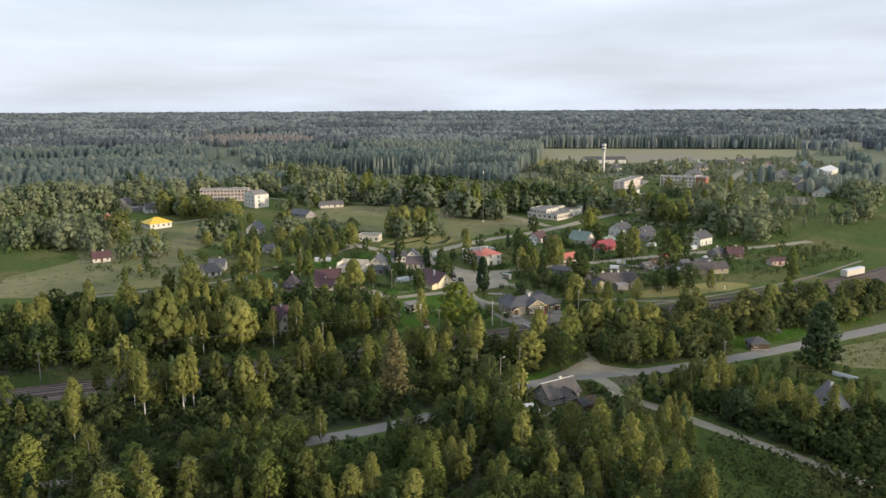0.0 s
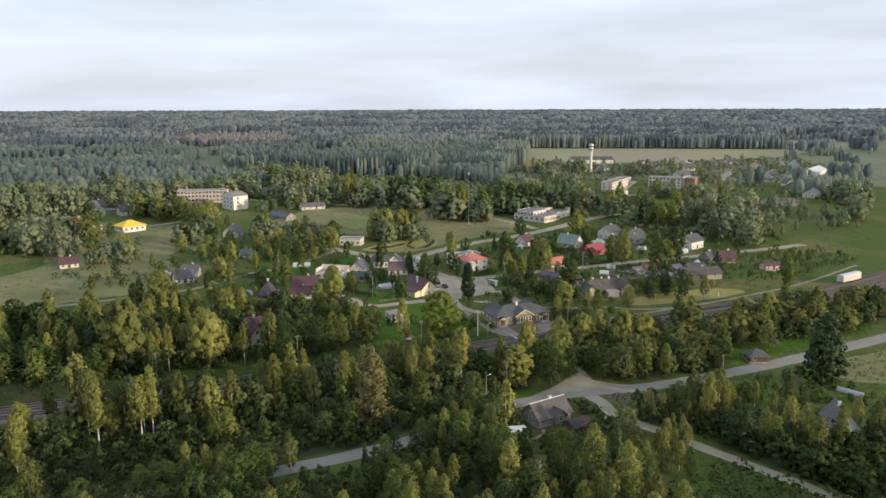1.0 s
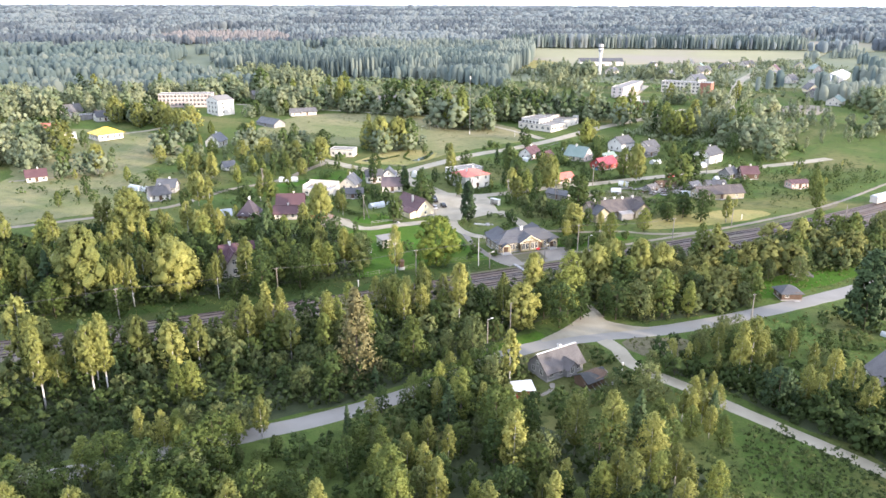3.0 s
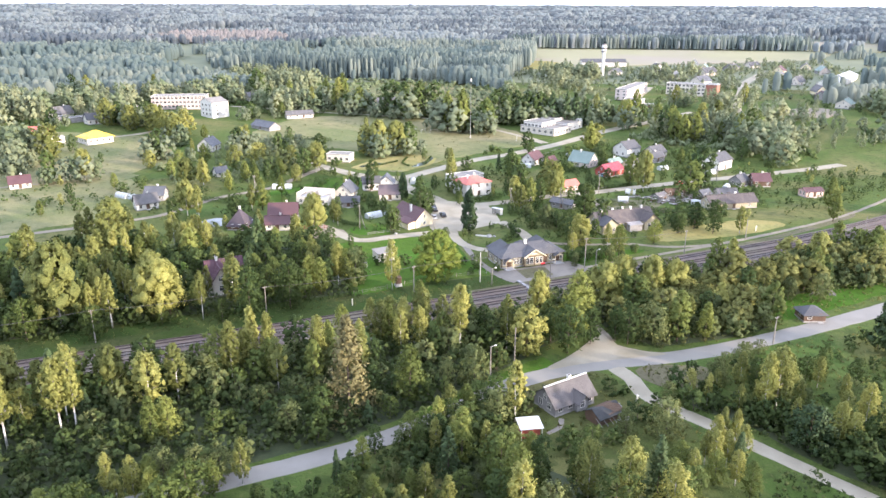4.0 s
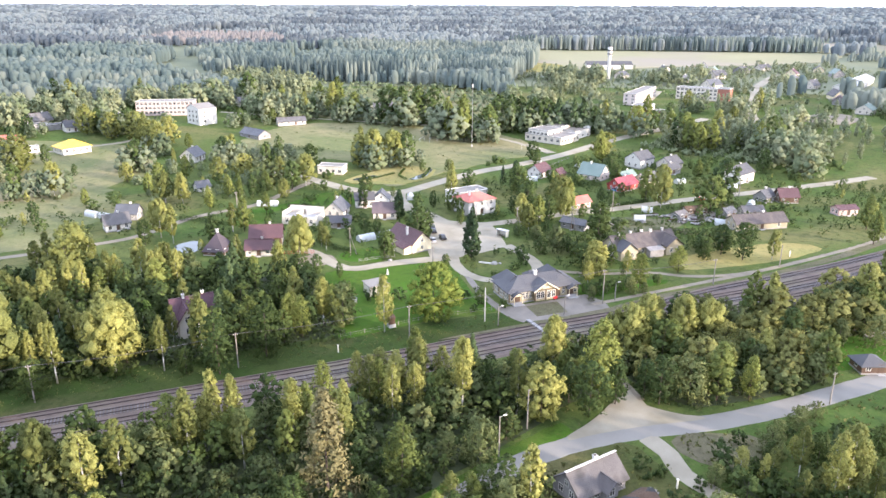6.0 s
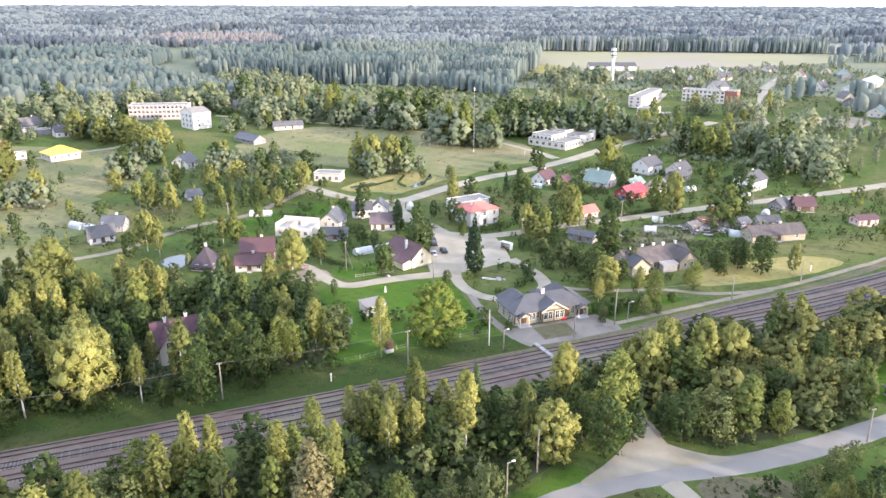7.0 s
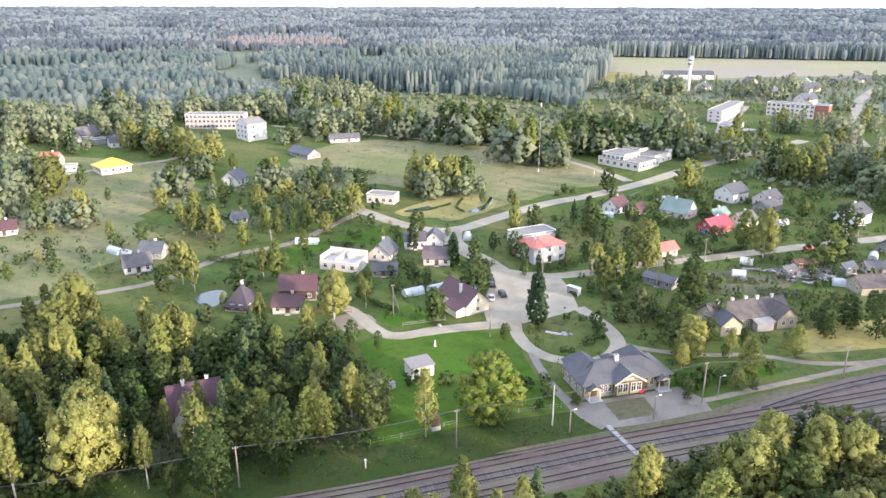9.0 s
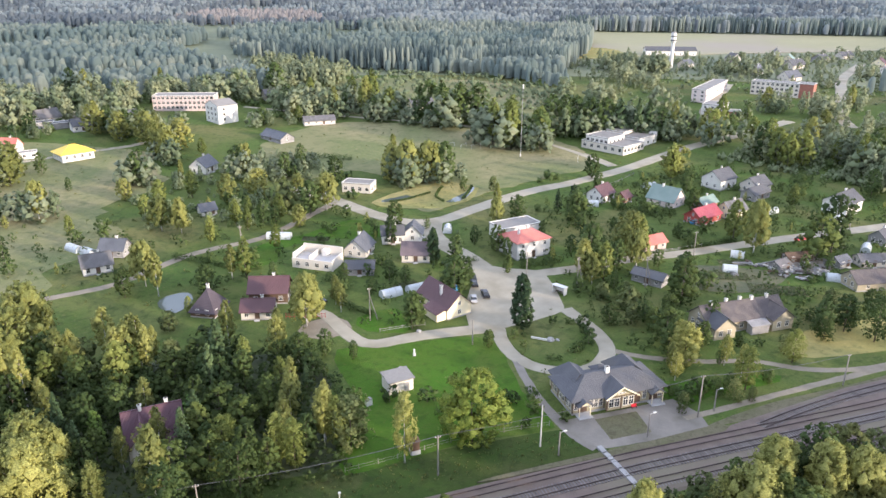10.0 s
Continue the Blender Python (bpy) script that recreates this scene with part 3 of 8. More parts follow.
sheet("crop_field", [(405, 795), (460, 790), (594, 775), (781, 745), (900, 800), (925, 862), (760, 955), (640, 1010), (530, 1050), (470, 940)], CROP, 0.4, "broad pale yellow-green crop field", "field", 4, 20)
sheet("stubble", [(404, 797), (455, 791), (486, 850), (470, 885), (440, 870)], HAY, 0.5, "tan stubble corner of a crop field", "field", 3, 15)
sheet("crop_field", [(934, 880), (985, 795), (1155, 925), (1095, 1015)], CROP, 0.6, "pale stubble field beyond the village", "field", 4, 20)
sheet("cutting", [(-24, 1311), (90, 1270), (213, 1255), (200, 1423), (110, 1440), (37, 1457)], HEATH, 1.5, "reddish clear-cut in the far forest", "field", 10, 40)
sheet("dry_patch", [(107.5, 161), (113, 161.5), (120, 159.5), (124, 155), (119, 150.5), (112, 150), (108, 154)], TRODDEN, 0.028, "dry trampled grass beside the lane", "grass", 0.8)
sheet("allotment", [(172, 284), (182, 292), (200, 283), (204, 275), (188, 269), (174, 274)], GARDEN, 0.03, "vegetable beds in rows beside a sandy path", "garden", 0.5)
sheet("sandy_yard", [(206, 282), (216, 288), (228, 284), (222, 276), (210, 276)], DIRT, 0.035, "bare sandy yard with sheds", "yard", 0.6)
sheet("sand_lot", [(433, 437), (449, 411), (480, 430), (470, 452)], DIRT, 0.2, "bare sandy lot", "yard", 2)
sheet("pond_bank", [(100, 388), (108, 378), (126, 374), (142, 384), (150, 402), (140, 412), (124, 408)], HAY, 0.14, "dry trodden bank round a pond", "ground", 1)
# ponds
sheet("water", [(130, 379), (137, 382), (143, 390), (147.5, 399), (142, 406), (134, 403), (130, 394), (127.5, 387)], WATER, 0.17, "small still pond with grassy banks", "pond", 0.6, 2)
sheet("water", [(105, 387), (114, 388.5), (127, 395), (129.5, 399), (124, 399.4), (114, 394), (105, 390.5)], WATER, 0.17, "narrow dark arm of a pond", "pond", 0.3, 2)
sheet("water", [(23.5, 313), (27, 316.5), (31, 316), (32, 309), (28, 303), (24, 307)], WATER, 0.10, "small garden pond reflecting the sky", "pond", 0.4, 2)
# roads
ribbon("verge", [(55, 160.4), (71, 165.8), (82, 169.2), (92, 171.5)], (0.8, 4.4), LAWN, 0.035, "lush green roadside grass", "grass", clear=0.3, ragged=0.8)
MAIN_ROAD = [(-150, 155), (-60, 153), (0, 152.6), (22, 153.2), (40, 154.4), (56, 157.4), (72, 163), (82.5, 165.8), (95.5, 166.6), (108, 165.3), (120, 163.3), (134, 162.6), (150, 163), (172, 164.4), (210, 168), (300, 178)]
ribbon("road", MAIN_ROAD, (3.2, 5.9), ROADTOP, 0.06, "pale grey worn country road", clear=1.6)
ribbon("lane", [(104, 163.6), (104.6, 158), (103.2, 152.5), (104.8, 146), (107.5, 140), (111.5, 128.5), (114.5, 120.5), (117.2, 113.2), (120, 105.5), (124, 92), (127, 78)], (3.6, 2.7), GRAVEL, 0.05, "narrow gravel lane between bushes", clear=1.2)
sheet("gravel_apron", [(90, 168), (96, 171.4), (102, 174.6), (109, 178.5), (112.3, 178.6), (111, 173), (115.5, 167.6), (119, 165), (106, 164.5)], GRAVEL, 0.075, "gravel lay-by widening into the road", "road", 0.3, 2)
ribbon("lane", [(111, 175), (111.6, 179), (112.4, 184)], (1.8, 1.0), DIRT, 0.06, "narrow dirt track vanishing between trees", clear=0.2)
sheet("meadow", [(178, 150), (190, 159), (212, 160.5), (260, 166), (320, 170), (320, 130), (240, 128), (186, 140)], MEADOW, 0.03, "pale mown field beside the road", "meadow", 1)
ribbon("village_street", [(70, 420), (82, 404), (88, 393), (97, 374), (107.5, 360.5), (120, 359), (136, 368), (166, 384.5), (192, 393), (230, 407), (280, 431), (332, 450), (380, 468)], (6, 7), GRAVEL, 0.06, "pale gravel village street", clear=1.5)
ribbon("lane", [(87, 394), (75, 381), (61, 364), (51, 356), (39, 352), (31, 348), (24, 342), (13, 331), (3, 326), (-20, 321), (-60, 316)], (3.4, 2.6), DIRT, 0.05, "sandy garden lane", clear=1)
ribbon("village_street", [(118, 361), (113, 346), (113, 334), (116, 322), (118, 310)], (6, 7), GRAVEL, 0.065, "pale gravel street leading to a square", clear=1)
sheet("square", [(112, 312), (118, 312.5), (125, 307), (134, 301.5), (133.6, 291), (131.5, 283), (128.5, 274.5), (120.5, 271.6), (109, 269.2), (101, 269), (101.5, 276), (105, 287), (110, 297), (113.5, 304)], GRAVEL, 0.07, "pale open gravel square where cars park", "square", 0.4, 3)
ribbon("village_street", [(104, 270.5), (87, 271.5), (76, 270.5), (71.5, 274), (69, 281), (66.5, 290), (62, 297)], (4.6, 3.2), GRAVEL, 0.08, "pale gravel street along the lawn", clear=1)
ribbon("village_street", [(130, 300.5), (147, 300.3), (165, 302.4), (188, 302), (212.5, 303.3), (240, 304), (271, 304), (340, 306)], (4.6, 5.4), GRAVEL, 0.075, "pale gravel street between gardens", clear=1.5)
ribbon("lane", [(107.5, 269.5), (105.8, 262), (105.8, 255.5), (109, 248.5), (116, 244.6), (122, 245), (128, 250), (130.5, 258), (130.5, 265), (129.5, 275)], (3.2, 3.6), GRAVEL, 0.08, "curved gravel drive round a small park", clear=0.6)
ribbon("lane", [(128, 252), (135.5, 245.4), (146, 240), (159, 236), (169, 229), (187, 225.5), (220, 229), (262, 237), (320, 256)], (1.8, 1.3), DIRT, 0.05, "double-rutted sandy track", clear=0.8)
ribbon("lane", [(129, 221), (146, 222.2), (166, 223.6), (188, 224.8)], (1.3, 1.6), DIRT, 0.06, "sandy track along the railway", clear=0.8)
ribbon("footpath", [(105.9, 256), (104.4, 245), (103.6, 235), (105, 222.5), (107, 217.6)], (1.4, 2.4), PAVING, 0.06, "pale footpath past the station", "path", clear=0.5)
ribbon("lane", [(224, 411), (222.5, 425), (219, 443), (214, 462)], (5, 4), GRAVEL, 0.1, "gravel drive to a white hall", clear=0.5)
ribbon("lane", [(60, 615), (81, 598), (119, 567), (167, 531), (197, 508), (219, 495), (240, 484)], (3, 3), GRAVEL, 0.12, "pale path along a row of trees", clear=1)
ribbon("lane", [(330, 470), (350, 510), (400, 560), (440, 600)], (6, 6), GRAVEL, 0.15, "pale street among apartment houses", clear=1)
ribbon("lane", [(400, 440), (424, 472), (486, 532), (548, 592), (640, 660)], (7, 7), GRAVEL, 0.2, "pale straight street far off", clear=1)
ribbon("lane", [(-62, 400), (-40, 404), (-26, 414), (-22, 430), (-30, 450)], (2.4, 2.4), DIRT, 0.06, "sandy field track", clear=0.6)
ribbon("lane", [(-80, 500), (-50, 497), (-30, 507), (0, 520), (20, 545)], (4, 4), GRAVEL, 0.12, "gravel drive to a yellow-roofed hall", clear=0.6)
ribbon("footpath", [(82.5, 150), (80.5, 147.5), (77.5, 146.5)], (0.9, 0.8), PAVING, 0.05, "garden path of pale slabs", "path", clear=0.3)
# forecourt of the station
sheet("pavement", [(104.6, 227.6), (117, 227.6), (131, 228), (133, 222), (131.8, 216.6), (119, 216.4), (108.6, 217), (105, 222)], PAVING, 0.05, "worn grey paving before the station", "pavement", 0.15, 2, True)
sheet("lawn", [(111.4, 226), (121, 226.2), (120, 219), (111, 219.2)], TRODDEN, 0.075, "small square of grass in the paving", "lawn", 0.15, 2, True)
sheet("meadow", [(-82, 332), (-40, 322), (-8, 350), (8, 376), (-4, 400), (2, 424), (18, 448), (-4, 486), (-40, 488), (-54, 440), (-66, 400), (-88, 370)], MEADOW, 0.04, "dry olive meadow with mown patches", "meadow", 3.0)
sheet("garden_lawn", [(44, 331), (57, 333), (60, 345), (76, 350), (92, 346), (97, 353), (88, 369), (66, 356), (52, 350)], LAWN, 0.03, "mown green lawn between village houses", "lawn", 0.8)
sheet("garden_lawn", [(74, 286), (85, 289), (88, 279), (84, 274.5), (75, 278)], LAWN, 0.03, "small green garden lawn behind a fence", "lawn", 0.5)
sheet("garden_lawn", [(130, 235), (142, 232), (158, 230.5), (158, 227), (140, 226.5), (131, 225)], LAWN, 0.03, "green grass under young trees by the station", "lawn", 0.6)
sheet("yard", [(58, 283), (62, 288), (69, 288.5), (71.5, 281), (64, 276.5)], DIRT, 0.035, "bare sandy yard before a brown house", "yard", 0.6)
sheet("park_lawn", [(108.5, 266.5), (118, 269), (127, 271.5), (128.3, 263), (127, 254.5), (121, 247.8), (115, 247.5), (109.6, 251.6), (108, 258)], GRASS, 0.07, "round park lawn with dry patches", "lawn", 0.2, 2)


# ---- the railway ----
def bend(x):
    return 0.0009 * (x - 165) ** 2 if x > 165 else -2.0 * min(max((112 - x) / 55, 0), 1)


def build_bed():
    vs, fs = [], []
    xs = list(range(-160, 440, 6))
    for k, x in enumerate(xs):
        b, wide = bend(x), min(max((x - 130) / 40, 0), 1)
        top, low = 214.9 + 5.1 * wide + b, 203.2 - 4.0 * wide + b
        vs += [(*site(x, y), z) for y, z in ((low - 0.8, -0.05), (low, 0.22), ((low + top) / 2, 0.28), (top, 0.22), (top + 0.8, -0.05))]
        KEEP_OUT.append((x, (low + top) / 2, (top - low) / 2 + 1.0))
        if k:
            i = 5 * (k - 1)
            fs += [(i + j, i + j + 5, i + j + 6, i + j + 1) for j in range(4)]
    tagged(new("railway_bed", raw_mesh("railway_bed", vs, fs, BALLAST)), "brown-grey ballast bed under parallel tracks", "railway", kind="structure")


build_bed()
SLEEPER_MESH = Geo().box(-0.13, 0.13, -1.35, 1.35, 0.0, 0.14).mesh("sleeper", SLEEPER)


def track(y0, x0, x1, lead, clear_from, clear_to, step, sunk=0.0):
    """A broad-gauge track; those sleepers between clear_from and clear_to are pieces of their own."""
    base = thing("railway_track", 0, 0, 0, "rusty broad-gauge railway track on ballast", "railway track", "tracks at the station", z=0.26, planned=False)

    def line(x):
        return site(x, y0 + bend(x) + (lead * max(0.0, 1 - (x - x0) / 40) ** 2 if lead else 0.0))

    xs = [x0 + 4 * k for k in range(int((x1 - x0) / 4) + 1)]
    for side in (-0.76, 0.76):
        vs, fs = [], []
        for k, x in enumerate(xs):
            px, py = line(x)
            y = py + side
            vs += [(px, y - 0.04, 0.10), (px, y - 0.04, 0.30), (px, y + 0.04, 0.30), (px, y + 0.04, 0.10)]
            if k:
                i = 4 * (k - 1)
                fs += [(i + j, i + (j + 1) % 4, i + 4 + (j + 1) % 4, i + 4 + j) for j in range(4)]
        part("rail", raw_mesh("rail", vs, fs, RUST), None, base)
    rest = Geo()
    x = x0
    while x < x1:
        (ax, ay), (bx, by), (px, py) = line(x - 1), line(x + 1), line(x)
        turn = math.atan2(by - ay, bx - ax)
        if clear_from <= x <= clear_to:
            part("sleeper", SLEEPER_MESH, None, base, at=pose(px, py, -sunk, 0, 0, math.degrees(turn)))
        else:
            m = pose(px, py, -sunk, 0, 0, math.degrees(turn))
            rest.add([m @ Vector(p) for p in ((-0.13, -1.35, 0.14), (0.13, -1.35, 0.14), (0.13, 1.35, 0.14), (-0.13, 1.35, 0.14), (-0.13, -1.35, 0), (0.13, -1.35, 0), (0.13, 1.35, 0), (-0.13, 1.35, 0))],
                     [(0, 1, 2, 3), (0, 4, 5, 1), (1, 5, 6, 2), (2, 6, 7, 3), (3, 7, 4, 0)])
        x += step
    tagged(part("sleeper_row", raw_mesh("sleeper_row", rest.v, rest.f, SLEEPER), None, base), kind="stuff")


track(213.3, -160, 430, 0, 78, 130, 0.62, 0.22)
track(209.7, -160, 430, 0, 0, 150, 0.62)
track(205.6, -160, 430, 0, 90, 112, 0.62, 0.16)
track(218.0, 142, 430, -4.1, 142, 200, 0.62, 0.09)
track(201.8, 142, 430, 3.8, 142, 146, 0.62, 0.12)


def crossing():
    base = thing("board_crossing", 107.9, 210, -86, "pale concrete slab crossing over the tracks", "crossing")
    for k, (a, b) in enumerate(((-7.4, -5.5), (-5.2, -3.2), (-2.9, -0.7), (-0.4, 1.6), (1.9, 3.9), (4.2, 6.4))):
        part("slab", Geo().box(a, b, -0.5, 0.5, 0.2, 0.55 + 0.01 * (k % 2)), STONE, base)


crossing()

# ---- plants ----
def leaf_cloud(rng, centres, radii, count, size, squash=0.85, droop=0.0):
    """Leaf sprays set round the clump centres, denser towards each clump's skin. Returns vertices, faces and normals."""
    k = rng.integers(0, len(centres), count)
    d = rng.normal(size=(count, 3))
    d /= np.linalg.norm(d, axis=1)[:, None]
    r = radii[k] * rng.uniform(0.12, 1.2, count) ** 0.5
    p = centres[k] + d * r[:, None] * np.array([1, 1, squash])
    axis = centres.mean(axis=0)
    out = (p - axis) * np.array([1, 1, 0.4])
    out /= np.linalg.norm(out, axis=1)[:, None] + 1e-9
    out = out * 0.75 + d * 0.6 + np.array([0, 0, 0.2])
    out /= np.linalg.norm(out, axis=1)[:, None] + 1e-9
    n = out + rng.normal(scale=0.6, size=(count, 3))
    n /= np.linalg.norm(n, axis=1)[:, None]
    n *= np.where((n * out).sum(axis=1) < 0, -1.0, 1.0)[:, None]
    u = np.cross(n, rng.normal(size=(count, 3)) * (1 - 0.6 * droop) + np.array([0, 0, 1.0]) * droop * rng.choice([-1.0, 1.0], count)[:, None])
    u /= np.linalg.norm(u, axis=1)[:, None] + 1e-9
    w = np.cross(n, u)
    s = size * rng.uniform(0.55, 1.35, count)[:, None]
    long = 1.0 + 0.7 * droop
    w = w * rng.uniform(0.6, 1.0, count)[:, None] * long
    u = u / long ** 0.5
    q = np.stack([p - u * s * 0.5 - w * s * 0.3, p + u * s * 0.5 - w * s * 0.3, p + w * s * 0.6], axis=1)
    soft = out + 0.5 * n
    soft /= np.linalg.norm(soft, axis=1)[:, None]
    return q.reshape(-1, 3), np.arange(count * 3).reshape(-1, 3), np.repeat(soft, 3, axis=0)


def lump_cloud(rng, centres, radii, squash=1.2):
    """Closed leafy lumps, for crowns seen from far off: one uneven eight-sided lump at each clump centre."""
    m = len(centres)
    six = np.array([(1, 0, 0), (0, 1, 0), (-1, 0, 0), (0, -1, 0), (0, 0, 1), (0, 0, -1)], dtype=float)
    a = rng.uniform(0, math.tau, m)
    c, s = np.cos(a)[:, None], np.sin(a)[:, None]
    d = np.stack([six[None, :, 0] * c - six[None, :, 1] * s, six[None, :, 0] * s + six[None, :, 1] * c, np.repeat(six[None, :, 2], m, axis=0) * squash], axis=2)
    v = centres[:, None, :] + d * radii[:, None, None] * rng.uniform(0.75, 1.4, (m, 6, 1))
    f = np.array([(0, 1, 4), (1, 2, 4), (2, 3, 4), (3, 0, 4), (1, 0, 5), (2, 1, 5), (3, 2, 5), (0, 3, 5)])
    f = (f[None] + 6 * np.arange(m)[:, None, None]).reshape(-1, 3)
    out = (v - centres.mean(axis=0)) * np.array([1, 1, 0.4])
    out /= np.linalg.norm(out, axis=2)[:, :, None] + 1e-9
    n = (out * 0.7 + d * 0.4 + np.array([0, 0, 0.5])).reshape(-1, 3)
    return v.reshape(-1, 3), f, n / np.linalg.norm(n, axis=1)[:, None]


def lump_model(seed, height, wide, base, count, shape, size=0.2, squash=1.2):
    rng = np.random.default_rng(seed)
    c, rad = crown_clumps(rng, height, base, wide, count, shape)
    return lump_cloud(rng, c, size * wide * rng.uniform(0.7, 1.3, count) * (0.45 + 0.55 * rad / rad.max()), squash)


def spindle_model(seed, height, wide, base, sides=6):
    """One upright crown as a single uneven spindle, for forests far off."""
    rng = np.random.default_rng(seed)
    rings = ((base, 0.8), (base + (height - base) * 0.6, 1.0), (base + (height - base) * 0.9, 0.72))
    vs, ns = [], []
    for z, r in rings:
        for k in range(sides):
            a, q = k * math.tau / sides, wide * r * float(rng.uniform(0.7, 1.25))
            vs.append((q * math.cos(a), q * math.sin(a), z + float(rng.uniform(-1.2, 0.8))))
            # Normals lean upwards to flatten light and shade on distant crowns.
            ns.append((math.cos(a), math.sin(a), 1.0 + 0.9 * r))
    vs.append((float(rng.uniform(-0.3, 0.3)), 0.0, height))
    ns.append((0, 0, 1))
    fs = []
    for i in range(len(rings) - 1):
        for k in range(sides):
            a, b = i * sides + k, i * sides + (k + 1) % sides
            fs += [(a, b, b + sides), (a, b + sides, a + sides)]
    top = (len(rings) - 1) * sides
    fs += [(top + k, top + (k + 1) % sides, len(vs) - 1) for k in range(sides)]
    n = np.array(ns)
    return np.array(vs), np.array(fs), n / np.linalg.norm(n, axis=1)[:, None]


def crown_clumps(rng, height, base, wide, count, shape):
    """Clump centres on and within a crown's outline, with their radii; whole sectors swell or fall back a little."""
    s = np.sort((np.arange(count) + rng.uniform(0, 1, count)) / count)
    turn = np.arange(count) * 2.4 + rng.uniform(-0.7, 0.7, count)
    if shape == "tall":
        r = 1.12 * np.clip(s / 0.22, 0.3, 1) ** 0.7 * (1 - s) ** 0.45
    elif shape == "cone":
        r = (1 - s) ** 0.85
    elif shape == "column":
        r = np.clip(s / 0.1, 0.6, 1) * (1 - s) ** 0.36
    else:
        r = np.sqrt(np.clip(1 - ((s - 0.42) / 0.6) ** 2, 0.02, 1))
    lobe = 1 + 0.16 * np.sin(2 * turn + rng.uniform(0, 6)) + 0.12 * np.sin(3 * turn + 5 * s + rng.uniform(0, 6))
    r = wide * r * lobe * rng.uniform(0.16, 1.0, count) ** 0.5
    z = base + (height - base) * (0.05 + 0.93 * s)
    c = np.stack([r * np.cos(turn), r * np.sin(turn), z], axis=1)
    rad = wide * min(1.0, (60 / count) ** 0.45) * rng.uniform(0.2, 0.42, count) * (0.5 + 0.55 * np.sin(np.pi * np.clip(s * 0.9 + 0.05, 0, 1)))
    return c, rad


def trunk_geo(rng, height, thick, limbs, spread, base):
    g = Geo()
    bend_x, bend_y = rng.uniform(-0.03, 0.03, 2) * height
    pts = [Vector((bend_x * t * t, bend_y * t * t, height * 0.93 * t)) for t in (0, 0.3, 0.6, 1.0)]
    for a, b, ra, rb in zip(pts, pts[1:], (1, 0.72, 0.42), (0.72, 0.42, 0.1)):
        g.tube(a, b, thick * ra, thick * rb, 6)
    for k in range(limbs):
        t = base / height + (0.85 - base / height) * k / max(limbs, 1)
        a = Vector((bend_x * t * t, bend_y * t * t, height * 0.93 * t))
        turn = k * 2.4 + rng.uniform(-0.4, 0.4)
        out = spread * (1 - 0.6 * t) * rng.uniform(0.6, 0.95)
        g.tube(a, a + Vector((math.cos(turn) * out, math.sin(turn) * out, out * rng.uniform(0.5, 1.1))), thick * 0.3, thick * 0.08, 3)
    return g


def broadleaf_model(seed, height, wide, base, clumps, leaves, size, shape, droop=0.0):
    rng = np.random.default_rng(seed)
    c, rad = crown_clumps(rng, height, base, wide, clumps, shape)
    v, f, n = leaf_cloud(rng, c, rad, leaves, size, 0.85 + 0.6 * droop, droop)
    g = trunk_geo(rng, height, 0.011 * height + 0.03, 6, wide, base)
    return v, f, n, g, lump_cloud(rng, c[::2], rad[::2] * 1.02, 1.0 + 0.5 * droop)


def over_lumps(leaves, lumps):
    """Loose leaves round closed lumps of shade, as one crown."""
    (a, b, c), (v, f, n) = leaves, lumps
    mid = v.reshape(-1, 6, 3).mean(axis=1, keepdims=True)
    v = (mid + (v.reshape(-1, 6, 3) - mid) * 0.8).reshape(-1, 3)
    return np.concatenate([a, v]), np.concatenate([b, f + len(a)]), np.concatenate([c, n])


def bushy(*shape):
    """A small crown of leaves round lumps, for plants in great number."""
    v, f, n, _, lumps = broadleaf_model(*shape)
    return over_lumps((v, f, n), lumps)


STANDING = {}  # where trees stand, by squares of the plan


